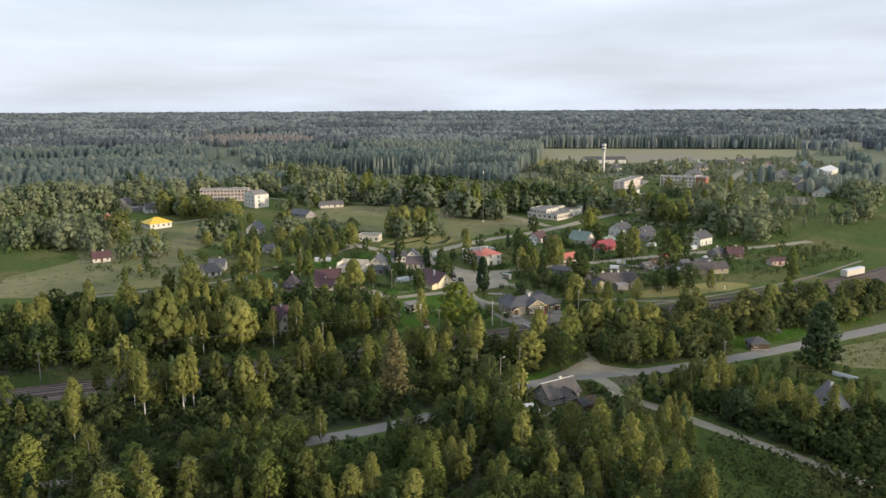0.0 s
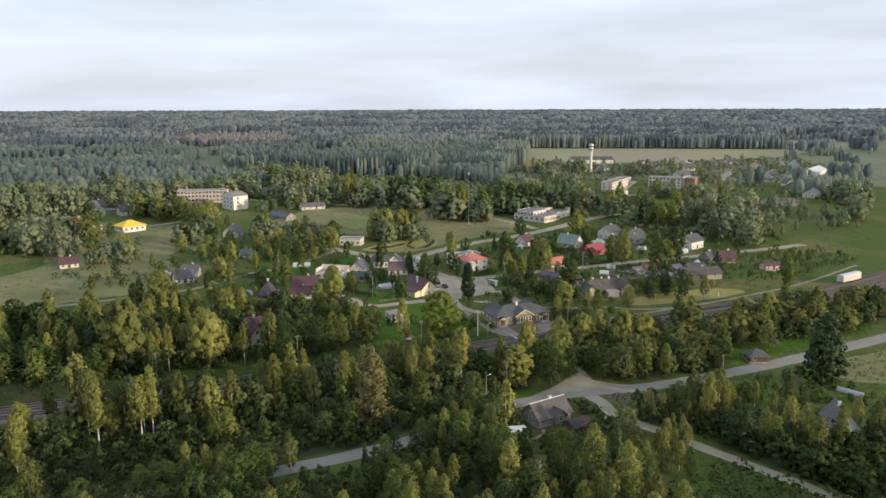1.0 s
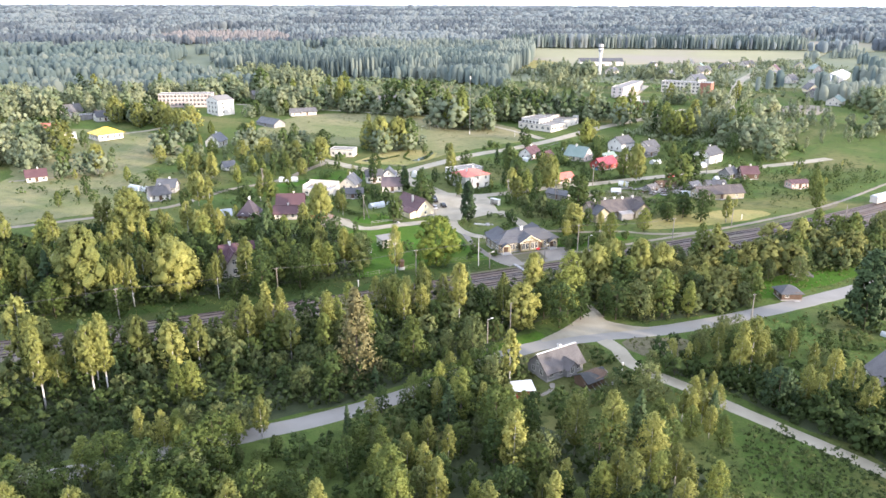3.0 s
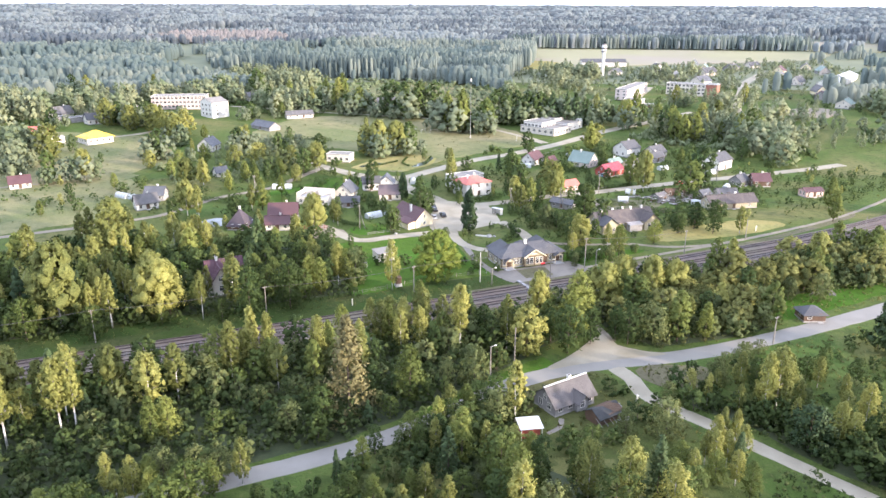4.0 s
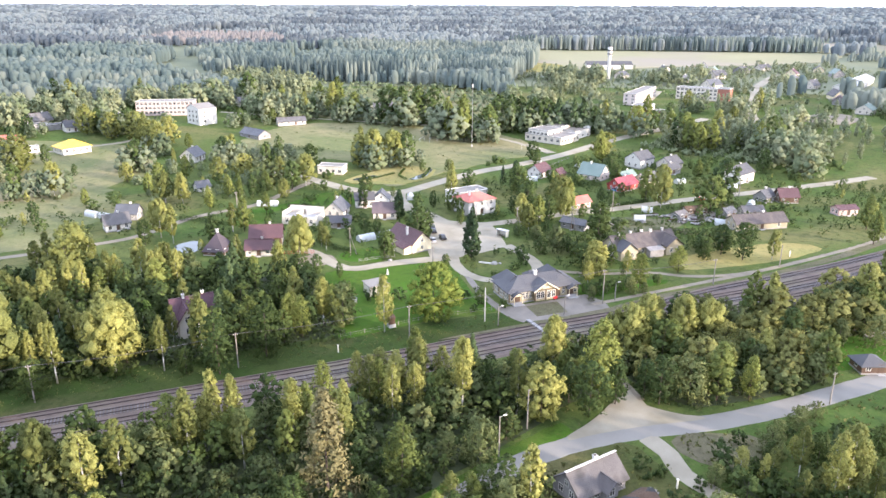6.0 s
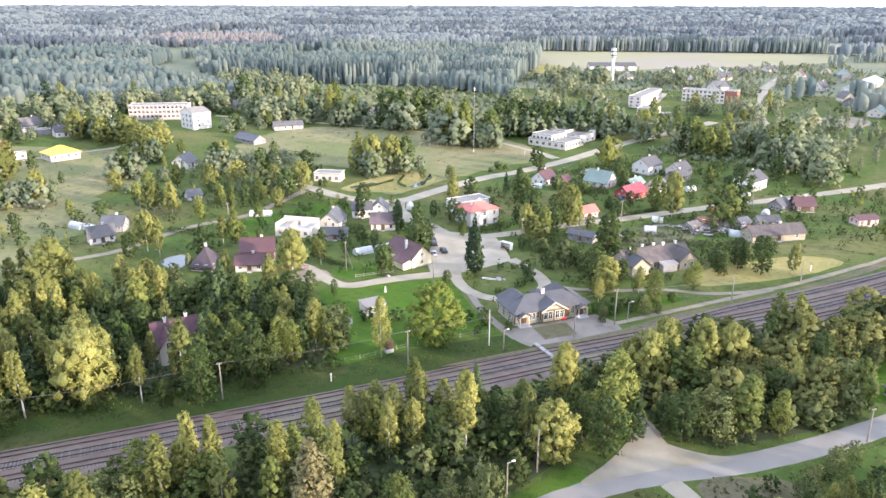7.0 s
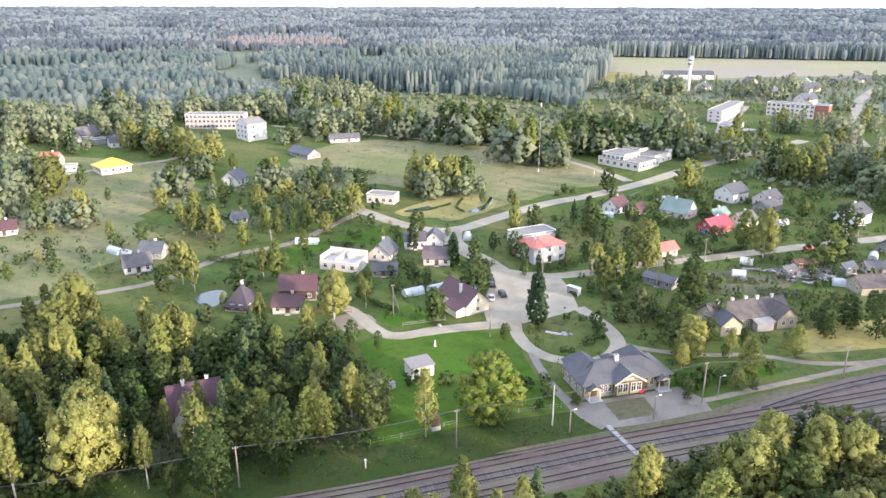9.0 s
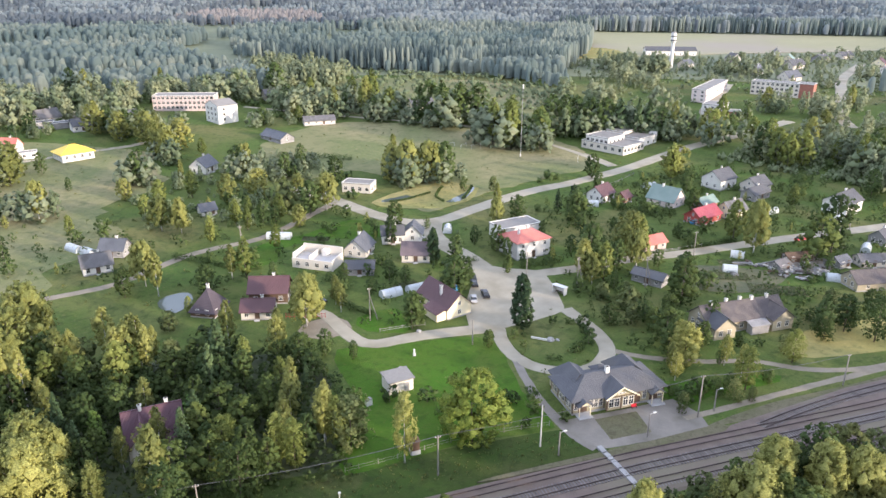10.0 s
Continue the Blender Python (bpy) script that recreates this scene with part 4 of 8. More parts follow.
class Kind:
    """A kind of tree: a few models to copy, thick ones for near by and thin ones for further off."""

    def __init__(self, name, label, leaf, bark, models, dense=False):
        self.name, self.label, self.models = name, label, []
        for v, f, n, g, lumps in models:
            leaves = (v, f, n)
            h = float(v[:, 2].max())
            if dense:
                v, f, n = over_lumps((v, f, n), lumps)
            crowns = [raw_mesh("crown", v.tolist(), f.tolist(), leaf, n.tolist())]
            # further off, fewer and larger sprays, then closed lumps
            t = leaves[0].reshape(-1, 3, 3)[::3]
            mid = t.mean(axis=1, keepdims=True)
            t = (mid + (t - mid) * 1.38).reshape(-1, 3)
            v, f, n = over_lumps((t, np.arange(len(t)).reshape(-1, 3), leaves[2].reshape(-1, 3, 3)[::3].reshape(-1, 3)), lumps)
            crowns.append(raw_mesh("crown", v.tolist(), f.tolist(), leaf, n.tolist()))
            t = leaves[0].reshape(-1, 3, 3)[::9]
            mid = t.mean(axis=1, keepdims=True)
            t = (mid + (t - mid) * 2.2).reshape(-1, 3)
            v, f, n = over_lumps((t, np.arange(len(t)).reshape(-1, 3), leaves[2].reshape(-1, 3, 3)[::9].reshape(-1, 3)), lumps)
            crowns.append(raw_mesh("crown", v.tolist(), f.tolist(), leaf, n.tolist()))
            self.models.append((crowns, g.mesh("trunk", bark, True), h))
        self.first, self.count = [None] * len(models), 0

    def plant(self, x, y, height, rng, group="", label="", pick=None, gap=None, fill=0):
        gap = (3.6 if y < 260 else 5.5 if y < 400 else 8.0) if gap is None else gap
        if any((x - a) ** 2 + (y - b) ** 2 < gap * gap for a, b in STANDING.get((int(x // 8), int(y // 8)), ())):
            return None
        for i in (-1, 0, 1):
            for j in (-1, 0, 1):
                STANDING.setdefault((int(x // 8) + i, int(y // 8) + j), []).append((x, y))
        k = int(rng.integers(0, len(self.models))) if pick is None else pick % len(self.models)
        crowns, trunk, h = self.models[k]
        crown = crowns[min(fill if y < 240 and x < 195 else 1 if y < 380 else 2, len(crowns) - 1)]
        s = height / h
        base = thing(self.name, x, y, 0, label or self.label, "tree", group)
        x, y = base.matrix_basis.translation.xy
        base.matrix_basis = pose(x, y, rise(x, y) - 0.05, 0, 0, float(rng.uniform(0, 360))) @ Matrix.Diagonal((s * float(rng.uniform(0.85, 1.2)), s * float(rng.uniform(0.85, 1.2)), s, 1))
        part("trunk", trunk, None, base)
        part("crown", crown, None, base)
        self.count += 1
        return base


def in_sight(x, y):
    """Whether the walk ever looks that way."""
    return -0.23 * y - 8 < x < 1.3 * y + 12


BIRCH = Kind("birch_tree", "tall birch with a white trunk and yellow-green crown", LEAF_BIRCH, BIRCHBARK,
             [broadleaf_model(s, 16, w, b, 100, 2500, 0.46, "tall", 0.8) for s, w, b in ((11, 2.6, 3.0), (12, 3.1, 2.2), (13, 2.3, 3.6), (14, 3.3, 2.6))])
TALL_BIRCH = Kind("birch_tree", "slender birch with a long bare white trunk", LEAF_BIRCH, BIRCHBARK,
                  [broadleaf_model(s, 16, w, b, 90, 2200, 0.45, "column", 0.9) for s, w, b in ((15, 1.9, 5.0), (16, 2.2, 5.8), (17, 1.7, 4.4))])
BROAD_BIRCH = Kind("birch_tree", "broad old birch with a golden drooping crown", LEAF_BIRCH, BIRCHBARK,
                   [broadleaf_model(s, 16, w, b, 150, 4600, 0.48, "column", 0.8) for s, w, b in ((18, 4.6, 2.2), (19, 5.2, 2.8))], True)
ALDER = Kind("alder_tree", "dense dark green broadleaf tree with a rounded crown", LEAF_ALDER, BARK,
             [broadleaf_model(s, 12, w, b, 110, 2300, 0.48, "round") for s, w, b in ((21, 3.5, 0.6), (22, 4.1, 0.5), (23, 3.0, 0.9))])
# Lit copy of the alders, golden where the sun strikes the eastern wood.
SUNLIT_ALDER = Kind("sunlit_alder_tree", "rounded bushy alder with sunlight in its golden leaf colour", LEAF_SUNLIT_ALDER, BARK,
             [broadleaf_model(s, 9, w, b, 80, 1900, 0.46, "round") for s, w, b in ((24, 3.4, 0.3), (25, 3.8, 0.4))])
WILLOW = Kind("willow_tree", "grey-green bushy willow with several stems", LEAF_WILLOW, BARK,
              [broadleaf_model(s, 9, w, b, 80, 1700, 0.45, "round", 0.3) for s, w, b in ((31, 3.6, 0.3), (32, 3.0, 0.2))])
SPRUCE = Kind("spruce_tree", "dark conical spruce with drooping boughs", LEAF_SPRUCE, BARK,
              [broadleaf_model(s, 14, w, 0.4, 130, 2000, 0.46, "cone", 0.5) for s, w in ((41, 2.5), (42, 2.9))])
FIR = Kind("fir_tree", "broad dark fir with a full columnar crown", LEAF_SPRUCE, BARK, [broadleaf_model(s, 14, w, 0.3, 190, 7000, 0.5, "column", 0.3) for s, w in ((45, 2.9), (46, 3.2))])
PINE = Kind("pine_tree", "broad grey-green pine with open boughs", LEAF_SPRUCE, BARK, [broadleaf_model(47, 10, 3.6, 0.8, 70, 2300, 0.46, "round", 0.2)])
THUJA = Kind("thuja_tree", "bright green conical garden conifer", LEAF_LIME, BARK, [broadleaf_model(48, 9, 1.7, 0.1, 70, 1500, 0.42, "column", 0.4)])
LARCH = Kind("old_spruce_tree", "tall brownish half-dry spruce", LEAF_LARCH, BARK, [broadleaf_model(43, 18, 4.4, 0.6, 150, 3000, 0.5, "cone", 0.7)])
ASPEN = Kind("aspen_tree", "light green aspen with a broad tall crown", LEAF_ASPEN, BARK,
             [broadleaf_model(s, 15, w, b, 120, 2700, 0.47, "tall", 0.5) for s, w, b in ((51, 3.7, 0.9), (52, 3.2, 1.2))])
MAPLE = Kind("maple_tree", "green maple with a full oval crown", LEAF_SHRUB, BARK,
             [broadleaf_model(s, 13, w, b, 110, 2400, 0.48, "round") for s, w, b in ((56, 3.6, 0.7), (57, 3.0, 0.9))])
LINDEN = Kind("linden_tree", "broad golden-green tree with a full crown to the ground", LEAF_BIRCH, BARK, [broadleaf_model(s, 15, w, 0.5, 190, 5600, 0.5, "round") for s, w in ((64, 5.0), (65, 4.4))], True)
DOME = Kind("linden_tree", "large green linden with a dense domed crown", LEAF_DOME, BARK, [broadleaf_model(66, 15, 5.6, 0.2, 220, 8000, 0.46, "round")], True)
SHRUB = Kind("garden_bush", "rounded green garden bush", LEAF_SHRUB, BARK, [broadleaf_model(s, 3.5, 1.7, 0.3, 16, 420, 0.42, "round") for s in (61, 62)], True)


def inside(poly, x, y):
    hit = False
    n = len(poly)
    for k in range(n):
        (x0, y0), (x1, y1) = poly[k], poly[(k + 1) % n]
        if (y0 > y) != (y1 > y) and x < (x1 - x0) * (y - y0) / (y1 - y0) + x0:
            hit = not hit
    return hit


def free(x, y, r=0.0):
    k = np.array(KEEP_OUT)
    return not np.any((k[:, 0] - x) ** 2 + (k[:, 1] - y) ** 2 < (k[:, 2] + r) ** 2)


def scatter(poly, spacing, rng, r=0.0):
    xs, ys = [p[0] for p in poly], [p[1] for p in poly]
    out = []
    y = min(ys)
    while y < max(ys):
        x = min(xs)
        while x < max(xs):
            a, b = x + float(rng.uniform(-0.45, 0.45)) * spacing, y + float(rng.uniform(-0.45, 0.45)) * spacing
            if in_sight(a, b) and inside(poly, a, b) and free(a, b, r):
                out.append((a, b))
            x += spacing
        y += spacing
    return out


def joined(name, label, spots, models, leaf, rng, category="trees"):
    """Plants nobody would count, as one object."""
    vs, fs, ns, k = [], [], [], 0
    for x, y, h in spots:
        x, y = site(x, y)
        v, f, n = models[int(rng.integers(0, len(models)))]
        a, s = float(rng.uniform(0, math.tau)), h / float(v[:, 2].max())
        wide = s * float(rng.uniform(0.85, 1.25))
        c, d = math.cos(a) * wide, math.sin(a) * wide
        w = np.stack([v[:, 0] * c - v[:, 1] * d + x, v[:, 0] * d + v[:, 1] * c + y, v[:, 2] * s + rise(x, y) - 0.1], axis=1)
        vs.append(w)
        ns.append(np.stack([n[:, 0] * math.cos(a) - n[:, 1] * math.sin(a), n[:, 0] * math.sin(a) + n[:, 1] * math.cos(a), n[:, 2]], axis=1))
        fs.append(f + k)
        k += len(v)
    m = bpy.data.meshes.new(name)
    v, f = np.concatenate(vs), np.concatenate(fs)
    m.vertices.add(len(v))
    m.vertices.foreach_set("co", v.astype(np.float32).ravel())
    m.loops.add(f.size)
    m.loops.foreach_set("vertex_index", f.astype(np.int32).ravel())
    m.polygons.add(len(f))
    m.polygons.foreach_set("loop_start", np.arange(0, f.size, f.shape[1], dtype=np.int32))
    m.update(calc_edges=True)
    m.materials.append(leaf)
    m.polygons.foreach_set("use_smooth", np.ones(len(f), dtype=bool))
    m.normals_split_custom_set_from_vertices(np.concatenate(ns).tolist())
    return tagged(new(name, m), label, category, kind="stuff")

# ---- buildings ----
MESHES = {}


def shared(key, make):
    if key not in MESHES:
        MESHES[key] = make()
    return MESHES[key]


def lattice(xs, zs, solid, front, back, name, material):
    """A frame cut from one piece: the cells of a grid that solid() keeps, with their edges."""
    nx, nz = len(xs), len(zs)
    vs = [(x, y, z) for y in (front, back) for z in zs for x in xs]
    fs = []
    for k in range(nz - 1):
        for i in range(nx - 1):
            if not solid(i, k):
                continue
            a, b, c, d = k * nx + i, k * nx + i + 1, (k + 1) * nx + i + 1, (k + 1) * nx + i
            fs.append((a, b, c, d))
            for p, q, oi, ok in ((a, b, i, k - 1), (b, c, i + 1, k), (c, d, i, k + 1), (d, a, i - 1, k)):
                if not (0 <= oi < nx - 1 and 0 <= ok < nz - 1 and solid(oi, ok)):
                    fs.append((p, p + nx * nz, q + nx * nz, q))
    return raw_mesh(name, vs, fs, material)


def window_meshes(w, h, frame_mat):
    def bars():
        t = 0.1
        return lattice([-w / 2 - t, -w / 2, -0.035, 0.035, w / 2, w / 2 + t], [-t, 0, h * 0.64, h * 0.64 + 0.06, h, h + t],
                       lambda i, k: i in (0, 2, 4) or k in (0, 2, 4), -0.07, 0.03, "window", frame_mat)

    def pane():
        return Geo().box(-w / 2, w / 2, -0.02, 0.02, 0, h).mesh("pane", GLASS)

    return shared(("w", w, h, frame_mat.name), bars), shared(("p", w, h), pane)


def windows(parent, spots, w, h, frame_mat=None):
    """Windows at (x, y, z, turn): turn 0 faces -y."""
    bars, pane = window_meshes(w, h, frame_mat or WHITE)
    for x, y, z, turn in spots:
        ob = part("window", bars, None, parent, at=pose(x, y, z, 0, 0, turn))
        part("pane", pane, None, ob)


def door(parent, x, y, turn, w=1.0, h=2.1, material=None, z=0.15):
    g = Geo().box(-w / 2, w / 2, -0.05, 0.02, 0, h).box(-w / 2 - 0.1, -w / 2, -0.08, 0.02, 0, h + 0.1).box(w / 2, w / 2 + 0.1, -0.08, 0.02, 0, h + 0.1).box(-w / 2, w / 2, -0.08, 0.02, h, h + 0.1)
    ob = part("door", g, material or BROWNBOARD, parent, at=pose(x, y, z, 0, 0, turn))
    part("step", Geo().box(-w / 2 - 0.2, w / 2 + 0.2, -0.9, -0.06, -z, -0.02), CONCRETE, ob)


def gable_walls(L, W, eave, ridge):
    return Geo().prism([(-W / 2, 0), (W / 2, 0), (W / 2, eave), (0, ridge - 0.12), (-W / 2, eave)], -L / 2, L / 2)


def gable_roof(L, W, eave, ridge, over=0.5, thick=0.16):
    g = Geo()
    fall = (ridge - eave) / (W / 2)
    z = eave - over * fall + 0.1
    y = W / 2 + over
    x = L / 2 + over
    g.slab([(-x, -y, z), (x, -y, z), (x, 0, ridge + 0.1), (-x, 0, ridge + 0.1)], thick)
    g.slab([(x, y, z), (-x, y, z), (-x, 0, ridge + 0.1), (x, 0, ridge + 0.1)], thick)
    g.box(-x, x, -0.14, 0.14, ridge + 0.02, ridge + 0.17)
    return g


def hip_roof(L, W, eave, ridge, over=0.5, thick=0.16, pitch_in=None):
    inner = W / 2 if pitch_in is None else pitch_in
    x, y, k = L / 2 + over, W / 2 + over, max(L / 2 - inner, 0.02)
    a, b = (-k, 0, ridge), (k, 0, ridge)
    g = Geo()
    g.slab([(-x, -y, eave), (x, -y, eave), b, a], thick).slab([(x, y, eave), (-x, y, eave), a, b], thick)
    g.slab([(x, -y, eave), (x, y, eave), b], thick).slab([(-x, y, eave), (-x, -y, eave), a], thick)
    return g


def chimney(parent, x, y, z, top, w=0.6, material=None):
    ob = part("chimney", Geo().box(-w / 2, w / 2, -w / 2, w / 2, z, top).box(-w / 2 - 0.08, w / 2 + 0.08, -w / 2 - 0.08, w / 2 + 0.08, top - 0.18, top), material or WHITE, parent, at=pose(x, y, 0))
    part("flue", Geo().box(-w / 4, w / 4, -w / 4, w / 4, top, top + 0.06), BARK, ob)


def cottage(x, y, L, W, rot, eave, ridge, wall, roof, label, hip=False, chims=((0.2, 0.0),), name="house", front=3, side=2, gable_wall=None, storeys=1, trim=None, doors=True, category="house", win=(0.9, 1.2)):
    """A house with its walls, base, roof, chimneys, windows and door; the ridge runs along its own x."""
    base = thing(name, x, y, rot, label, category)
    KEEP_OUT.append((x, y, max(L, W) / 2 + 1.0))
    part("foundation", Geo().box(-L / 2 - 0.06, L / 2 + 0.06, -W / 2 - 0.06, W / 2 + 0.06, -0.3, 0.35), STONE, base)
    if hip:
        part("wall", Geo().box(-L / 2, L / 2, -W / 2, W / 2, 0, eave + 0.05), wall, base)
        part("roof", hip_roof(L, W, eave, ridge), roof, base)
    else:
        part("wall", gable_walls(L, W, eave, ridge), wall, base)
        part("roof", gable_roof(L, W, eave, ridge), roof, base)
        if gable_wall:
            for s in (-1, 1):
                part("gable", Geo().prism([(-W / 2 + 0.05, eave), (W / 2 - 0.05, eave), (0, ridge - 0.25)], s * L / 2 - 0.03, s * L / 2 + 0.03), gable_wall, base)
    for cx, cy in chims:
        chimney(base, cx * L, cy * W, eave, ridge + 0.9)
    w, h = win
    for st in range(storeys):
        z = 0.95 + st * 2.8
        spots = []
        for k in range(front):
            px = L * ((k + 0.5) / front - 0.5)
            if not (doors and st == 0 and k == front // 2):
                spots.append((px, -W / 2, z, 0))
            if math.cos(radians(rot)) < 0.5:
                spots.append((px, W / 2, z, 180))
        for k in range(side):
            py = W * ((k + 0.5) / side - 0.5) * 0.8
            spots += [(-L / 2, py, z, -90), (L / 2, py, z, 90)]
        windows(base, spots, w, h, trim)
    if not hip and ridge - eave > 2.2:
        windows(base, [(-L / 2, 0, eave + 0.3, -90), (L / 2, 0, eave + 0.3, 90)], 0.7, 0.9, trim)
    if doors:
        door(base, L * ((front // 2 + 0.5) / front - 0.5), -W / 2, 0)
    return base


def flat_block(x, y, L, W, rot, height, wall, label, name="house", front=4, side=2, storeys=1, roof=None, sill=1.0, storey=2.9, win=(1.3, 1.3), category="building", clear=True, over=0.15, turned=False):
    """A flat-roofed building with a raised rim round its roof."""
    base = thing(name, x, y, rot, label, category)
    if clear:
        KEEP_OUT.append((x, y, max(L, W) / 2 + 1.0))
    flat_part(base, 0, 0, L, W, height, wall, front, side, storeys, roof, sill, storey, win, over, turned)
    return base


def flat_part(base, x, y, L, W, height, wall, front, side, storeys, roof=None, sill=1.0, storey=2.9, win=(1.3, 1.3), over=0.15, turned=False):
    part("wall", Geo().box(x - L / 2, x + L / 2, y - W / 2, y + W / 2, -0.4, height), wall, base)
    part("roof", Geo().box(x - L / 2 - over, x + L / 2 + over, y - W / 2 - over, y + W / 2 + over, height, height + 0.22), roof or FELT, base)
    g = Geo()
    for a, b, c, d in ((-L / 2 - over, L / 2 + over, -W / 2 - over, -W / 2 - over + 0.25), (-L / 2 - over, L / 2 + over, W / 2 + over - 0.25, W / 2 + over), (-L / 2 - over, -L / 2 - over + 0.25, -W / 2 - over + 0.25, W / 2 + over - 0.25), (L / 2 + over - 0.25, L / 2 + over, -W / 2 - over + 0.25, W / 2 + over - 0.25)):
        g.box(x + a, x + b, y + c, y + d, height + 0.22, height + 0.42)
    part("roof_rim", g, WHITE, base)
    spots = []
    for st in range(storeys):
        z = sill + st * storey
        for k in range(front):
            px = x + L * ((k + 0.5) / front - 0.5)
            spots.append((px, y - W / 2, z, 0) if not turned else (px, y + W / 2, z, 180))
        for k in range(side):
            py = y + W * ((k + 0.5) / side - 0.5)
            spots += [(x - L / 2, py, z, -90), (x + L / 2, py, z, 90)]
    if spots:
        windows(base, spots, win[0], win[1])


# the station: a long timber house with a middle gable, end wings behind and two porches
def build_station():
    s = thing("station_building", 118.2, 233.6, 0, "yellow timber railway station with brown trim and dark roof", "station")
    s.matrix_basis = s.matrix_basis @ Matrix.Diagonal((0.95, 0.92, 0.95, 1))
    for dx in (-7, 0, 7):
        KEEP_OUT.append((118.2 + dx, 235, 9.0))
    L, W, eave, ridge = 21.6, 10.4, 3.5, 6.3
    part("foundation", Geo().box(-L / 2 - 0.1, L / 2 + 0.1, -W / 2 - 0.1, W / 2 + 0.1, -0.2, 0.45), STONE, s)
    part("wall", Geo().box(-L / 2, L / 2, -W / 2, W / 2, 0.45, eave + 0.1), YELLOWBOARD, s)
    part("roof", hip_roof(L, W, eave, ridge, 0.7), SLATE, s, "dark grey hipped roof")
    # cornice boards, corner boards and pilasters
    for y in (-W / 2 - 0.04, W / 2 + 0.04):
        part("cornice", Geo().box(-L / 2, L / 2, y - 0.04, y + 0.04, eave - 0.35, eave - 0.05), BROWNBOARD, s)
    for x in (-L / 2, -7.6, -3.4, 3.4, 7.6, L / 2):
        part("corner_board", Geo().box(x - 0.13, x + 0.13, -W / 2 - 0.06, -W / 2 + 0.04, 0.45, eave - 0.36), BROWNBOARD, s)
    for y in (-W / 2, -1.8, 1.8, W / 2):
        part("corner_board", Geo().box(-L / 2 - 0.06, -L / 2 + 0.04, y - 0.13, y + 0.13, 0.45, eave - 0.05), BROWNBOARD, s)
    # middle bay with its gable towards the tracks
    bay = part("middle_bay", Geo().add([(-3.3, -W / 2 - 1.1, 0.3), (3.3, -W / 2 - 1.1, 0.3), (3.3, -W / 2 + 0.3, 0.3), (-3.3, -W / 2 + 0.3, 0.3), (-3.3, -W / 2 - 1.1, 3.6), (3.3, -W / 2 - 1.1, 3.6), (3.3, -W / 2 + 0.3, 3.6), (-3.3, -W / 2 + 0.3, 3.6), (0, -W / 2 - 1.1, 5.5), (0, -W / 2 + 0.3, 5.5)],
                                       [(0, 3, 2, 1), (0, 1, 5, 8, 4), (1, 2, 6, 5), (2, 3, 7, 9, 6), (3, 0, 4, 7), (5, 6, 9, 8), (4, 8, 9, 7)]), YELLOWBOARD, s)
    g = Geo()
    yf, yb = -W / 2 - 1.7, 0.4
    g.slab([(-3.9, yf, 3.35), (0, yf, 5.75), (0, yb, 5.75), (-3.9, yb, 3.35)], 0.16).slab([(0, yf, 5.75), (3.9, yf, 3.35), (3.9, yb, 3.35), (0, yb, 5.75)], 0.16)
    part("bay_roof", g, SLATE, bay)
    rake = Geo()
    for sx in (-1, 1):
        rake.slab([(sx * 3.95, yf - 0.06, 3.36), (0, yf - 0.06, 5.78), (0, yf + 0.02, 5.78), (sx * 3.95, yf + 0.02, 3.36)], 0.34)
    part("bargeboard", rake, CREAM, bay)
    part("trim_board", Geo().box(-3.3, 3.3, -W / 2 - 1.16, -W / 2 - 1.06, 3.3, 3.55), BROWNBOARD, bay)
    for x in (-3.3, 0, 3.3):
        part("corner_board", Geo().box(x - 0.15, x + 0.15, -W / 2 - 1.17, -W / 2 - 1.05, 0.3, 3.3), BROWNBOARD, bay)
    windows(s, [(x, -W / 2 - 1.1, 1.05, 0) for x in (-2.35, -1.0, 1.0, 2.35)], 1.0, 1.9)
    windows(s, [(x, -W / 2, 1.15, 0) for x in (-10.0, -6.4, -5.4, -4.3, 6.2, 10.0)], 0.7, 1.7)
    windows(s, [(-L / 2, y, 1.15, -90) for y in (-4.0, -2.7, -0.9, 0.5, 2.8, 4.0)], 0.75, 1.7)
    windows(s, [(L / 2, y, 1.15, 90) for y in (-3.4, 0.0, 3.4)], 0.8, 1.7)
    # porches
    for px in (-8.6, 8.6):
        p = part("porch", Geo().box(px - 1.35, px - 1.2, -W / 2 - 1.5, -W / 2 - 1.35, 0, 2.9).box(px + 1.2, px + 1.35, -W / 2 - 1.5, -W / 2 - 1.35, 0, 2.9).box(px - 1.4, px + 1.4, -W / 2 - 1.52, -W / 2 - 1.36, 2.7, 2.95), CREAM, s)
        part("porch_roof", Geo().slab([(px - 1.8, -W / 2 - 1.9, 2.75), (px, -W / 2 - 1.9, 3.85), (px, -W / 2 + 0.6, 3.85), (px - 1.8, -W / 2 + 0.6, 2.75)], 0.14).slab([(px, -W / 2 - 1.9, 3.85), (px + 1.8, -W / 2 - 1.9, 2.75), (px + 1.8, -W / 2 + 0.6, 2.75), (px, -W / 2 + 0.6, 3.85)], 0.14), SLATE, p)
        part("porch_gable", Geo().prism([(-1.5, 2.9), (1.5, 2.9), (0, 3.7)], -W / 2 - 1.5, -W / 2 - 1.42).mesh("porch_gable", CREAM), None, p, at=pose(px, 0, 0) @ Matrix(((0, 1, 0, 0), (1, 0, 0, 0), (0, 0, 1, 0), (0, 0, 0, 1))))
        part("porch_step", Geo().box(px - 1.6, px + 1.6, -W / 2 - 2.3, -W / 2 - 0.12, -0.1, 0.25), CONCRETE, p)
        door(s, px, -W / 2, 0, 1.5, 2.4, BROWNBOARD, 0.3)
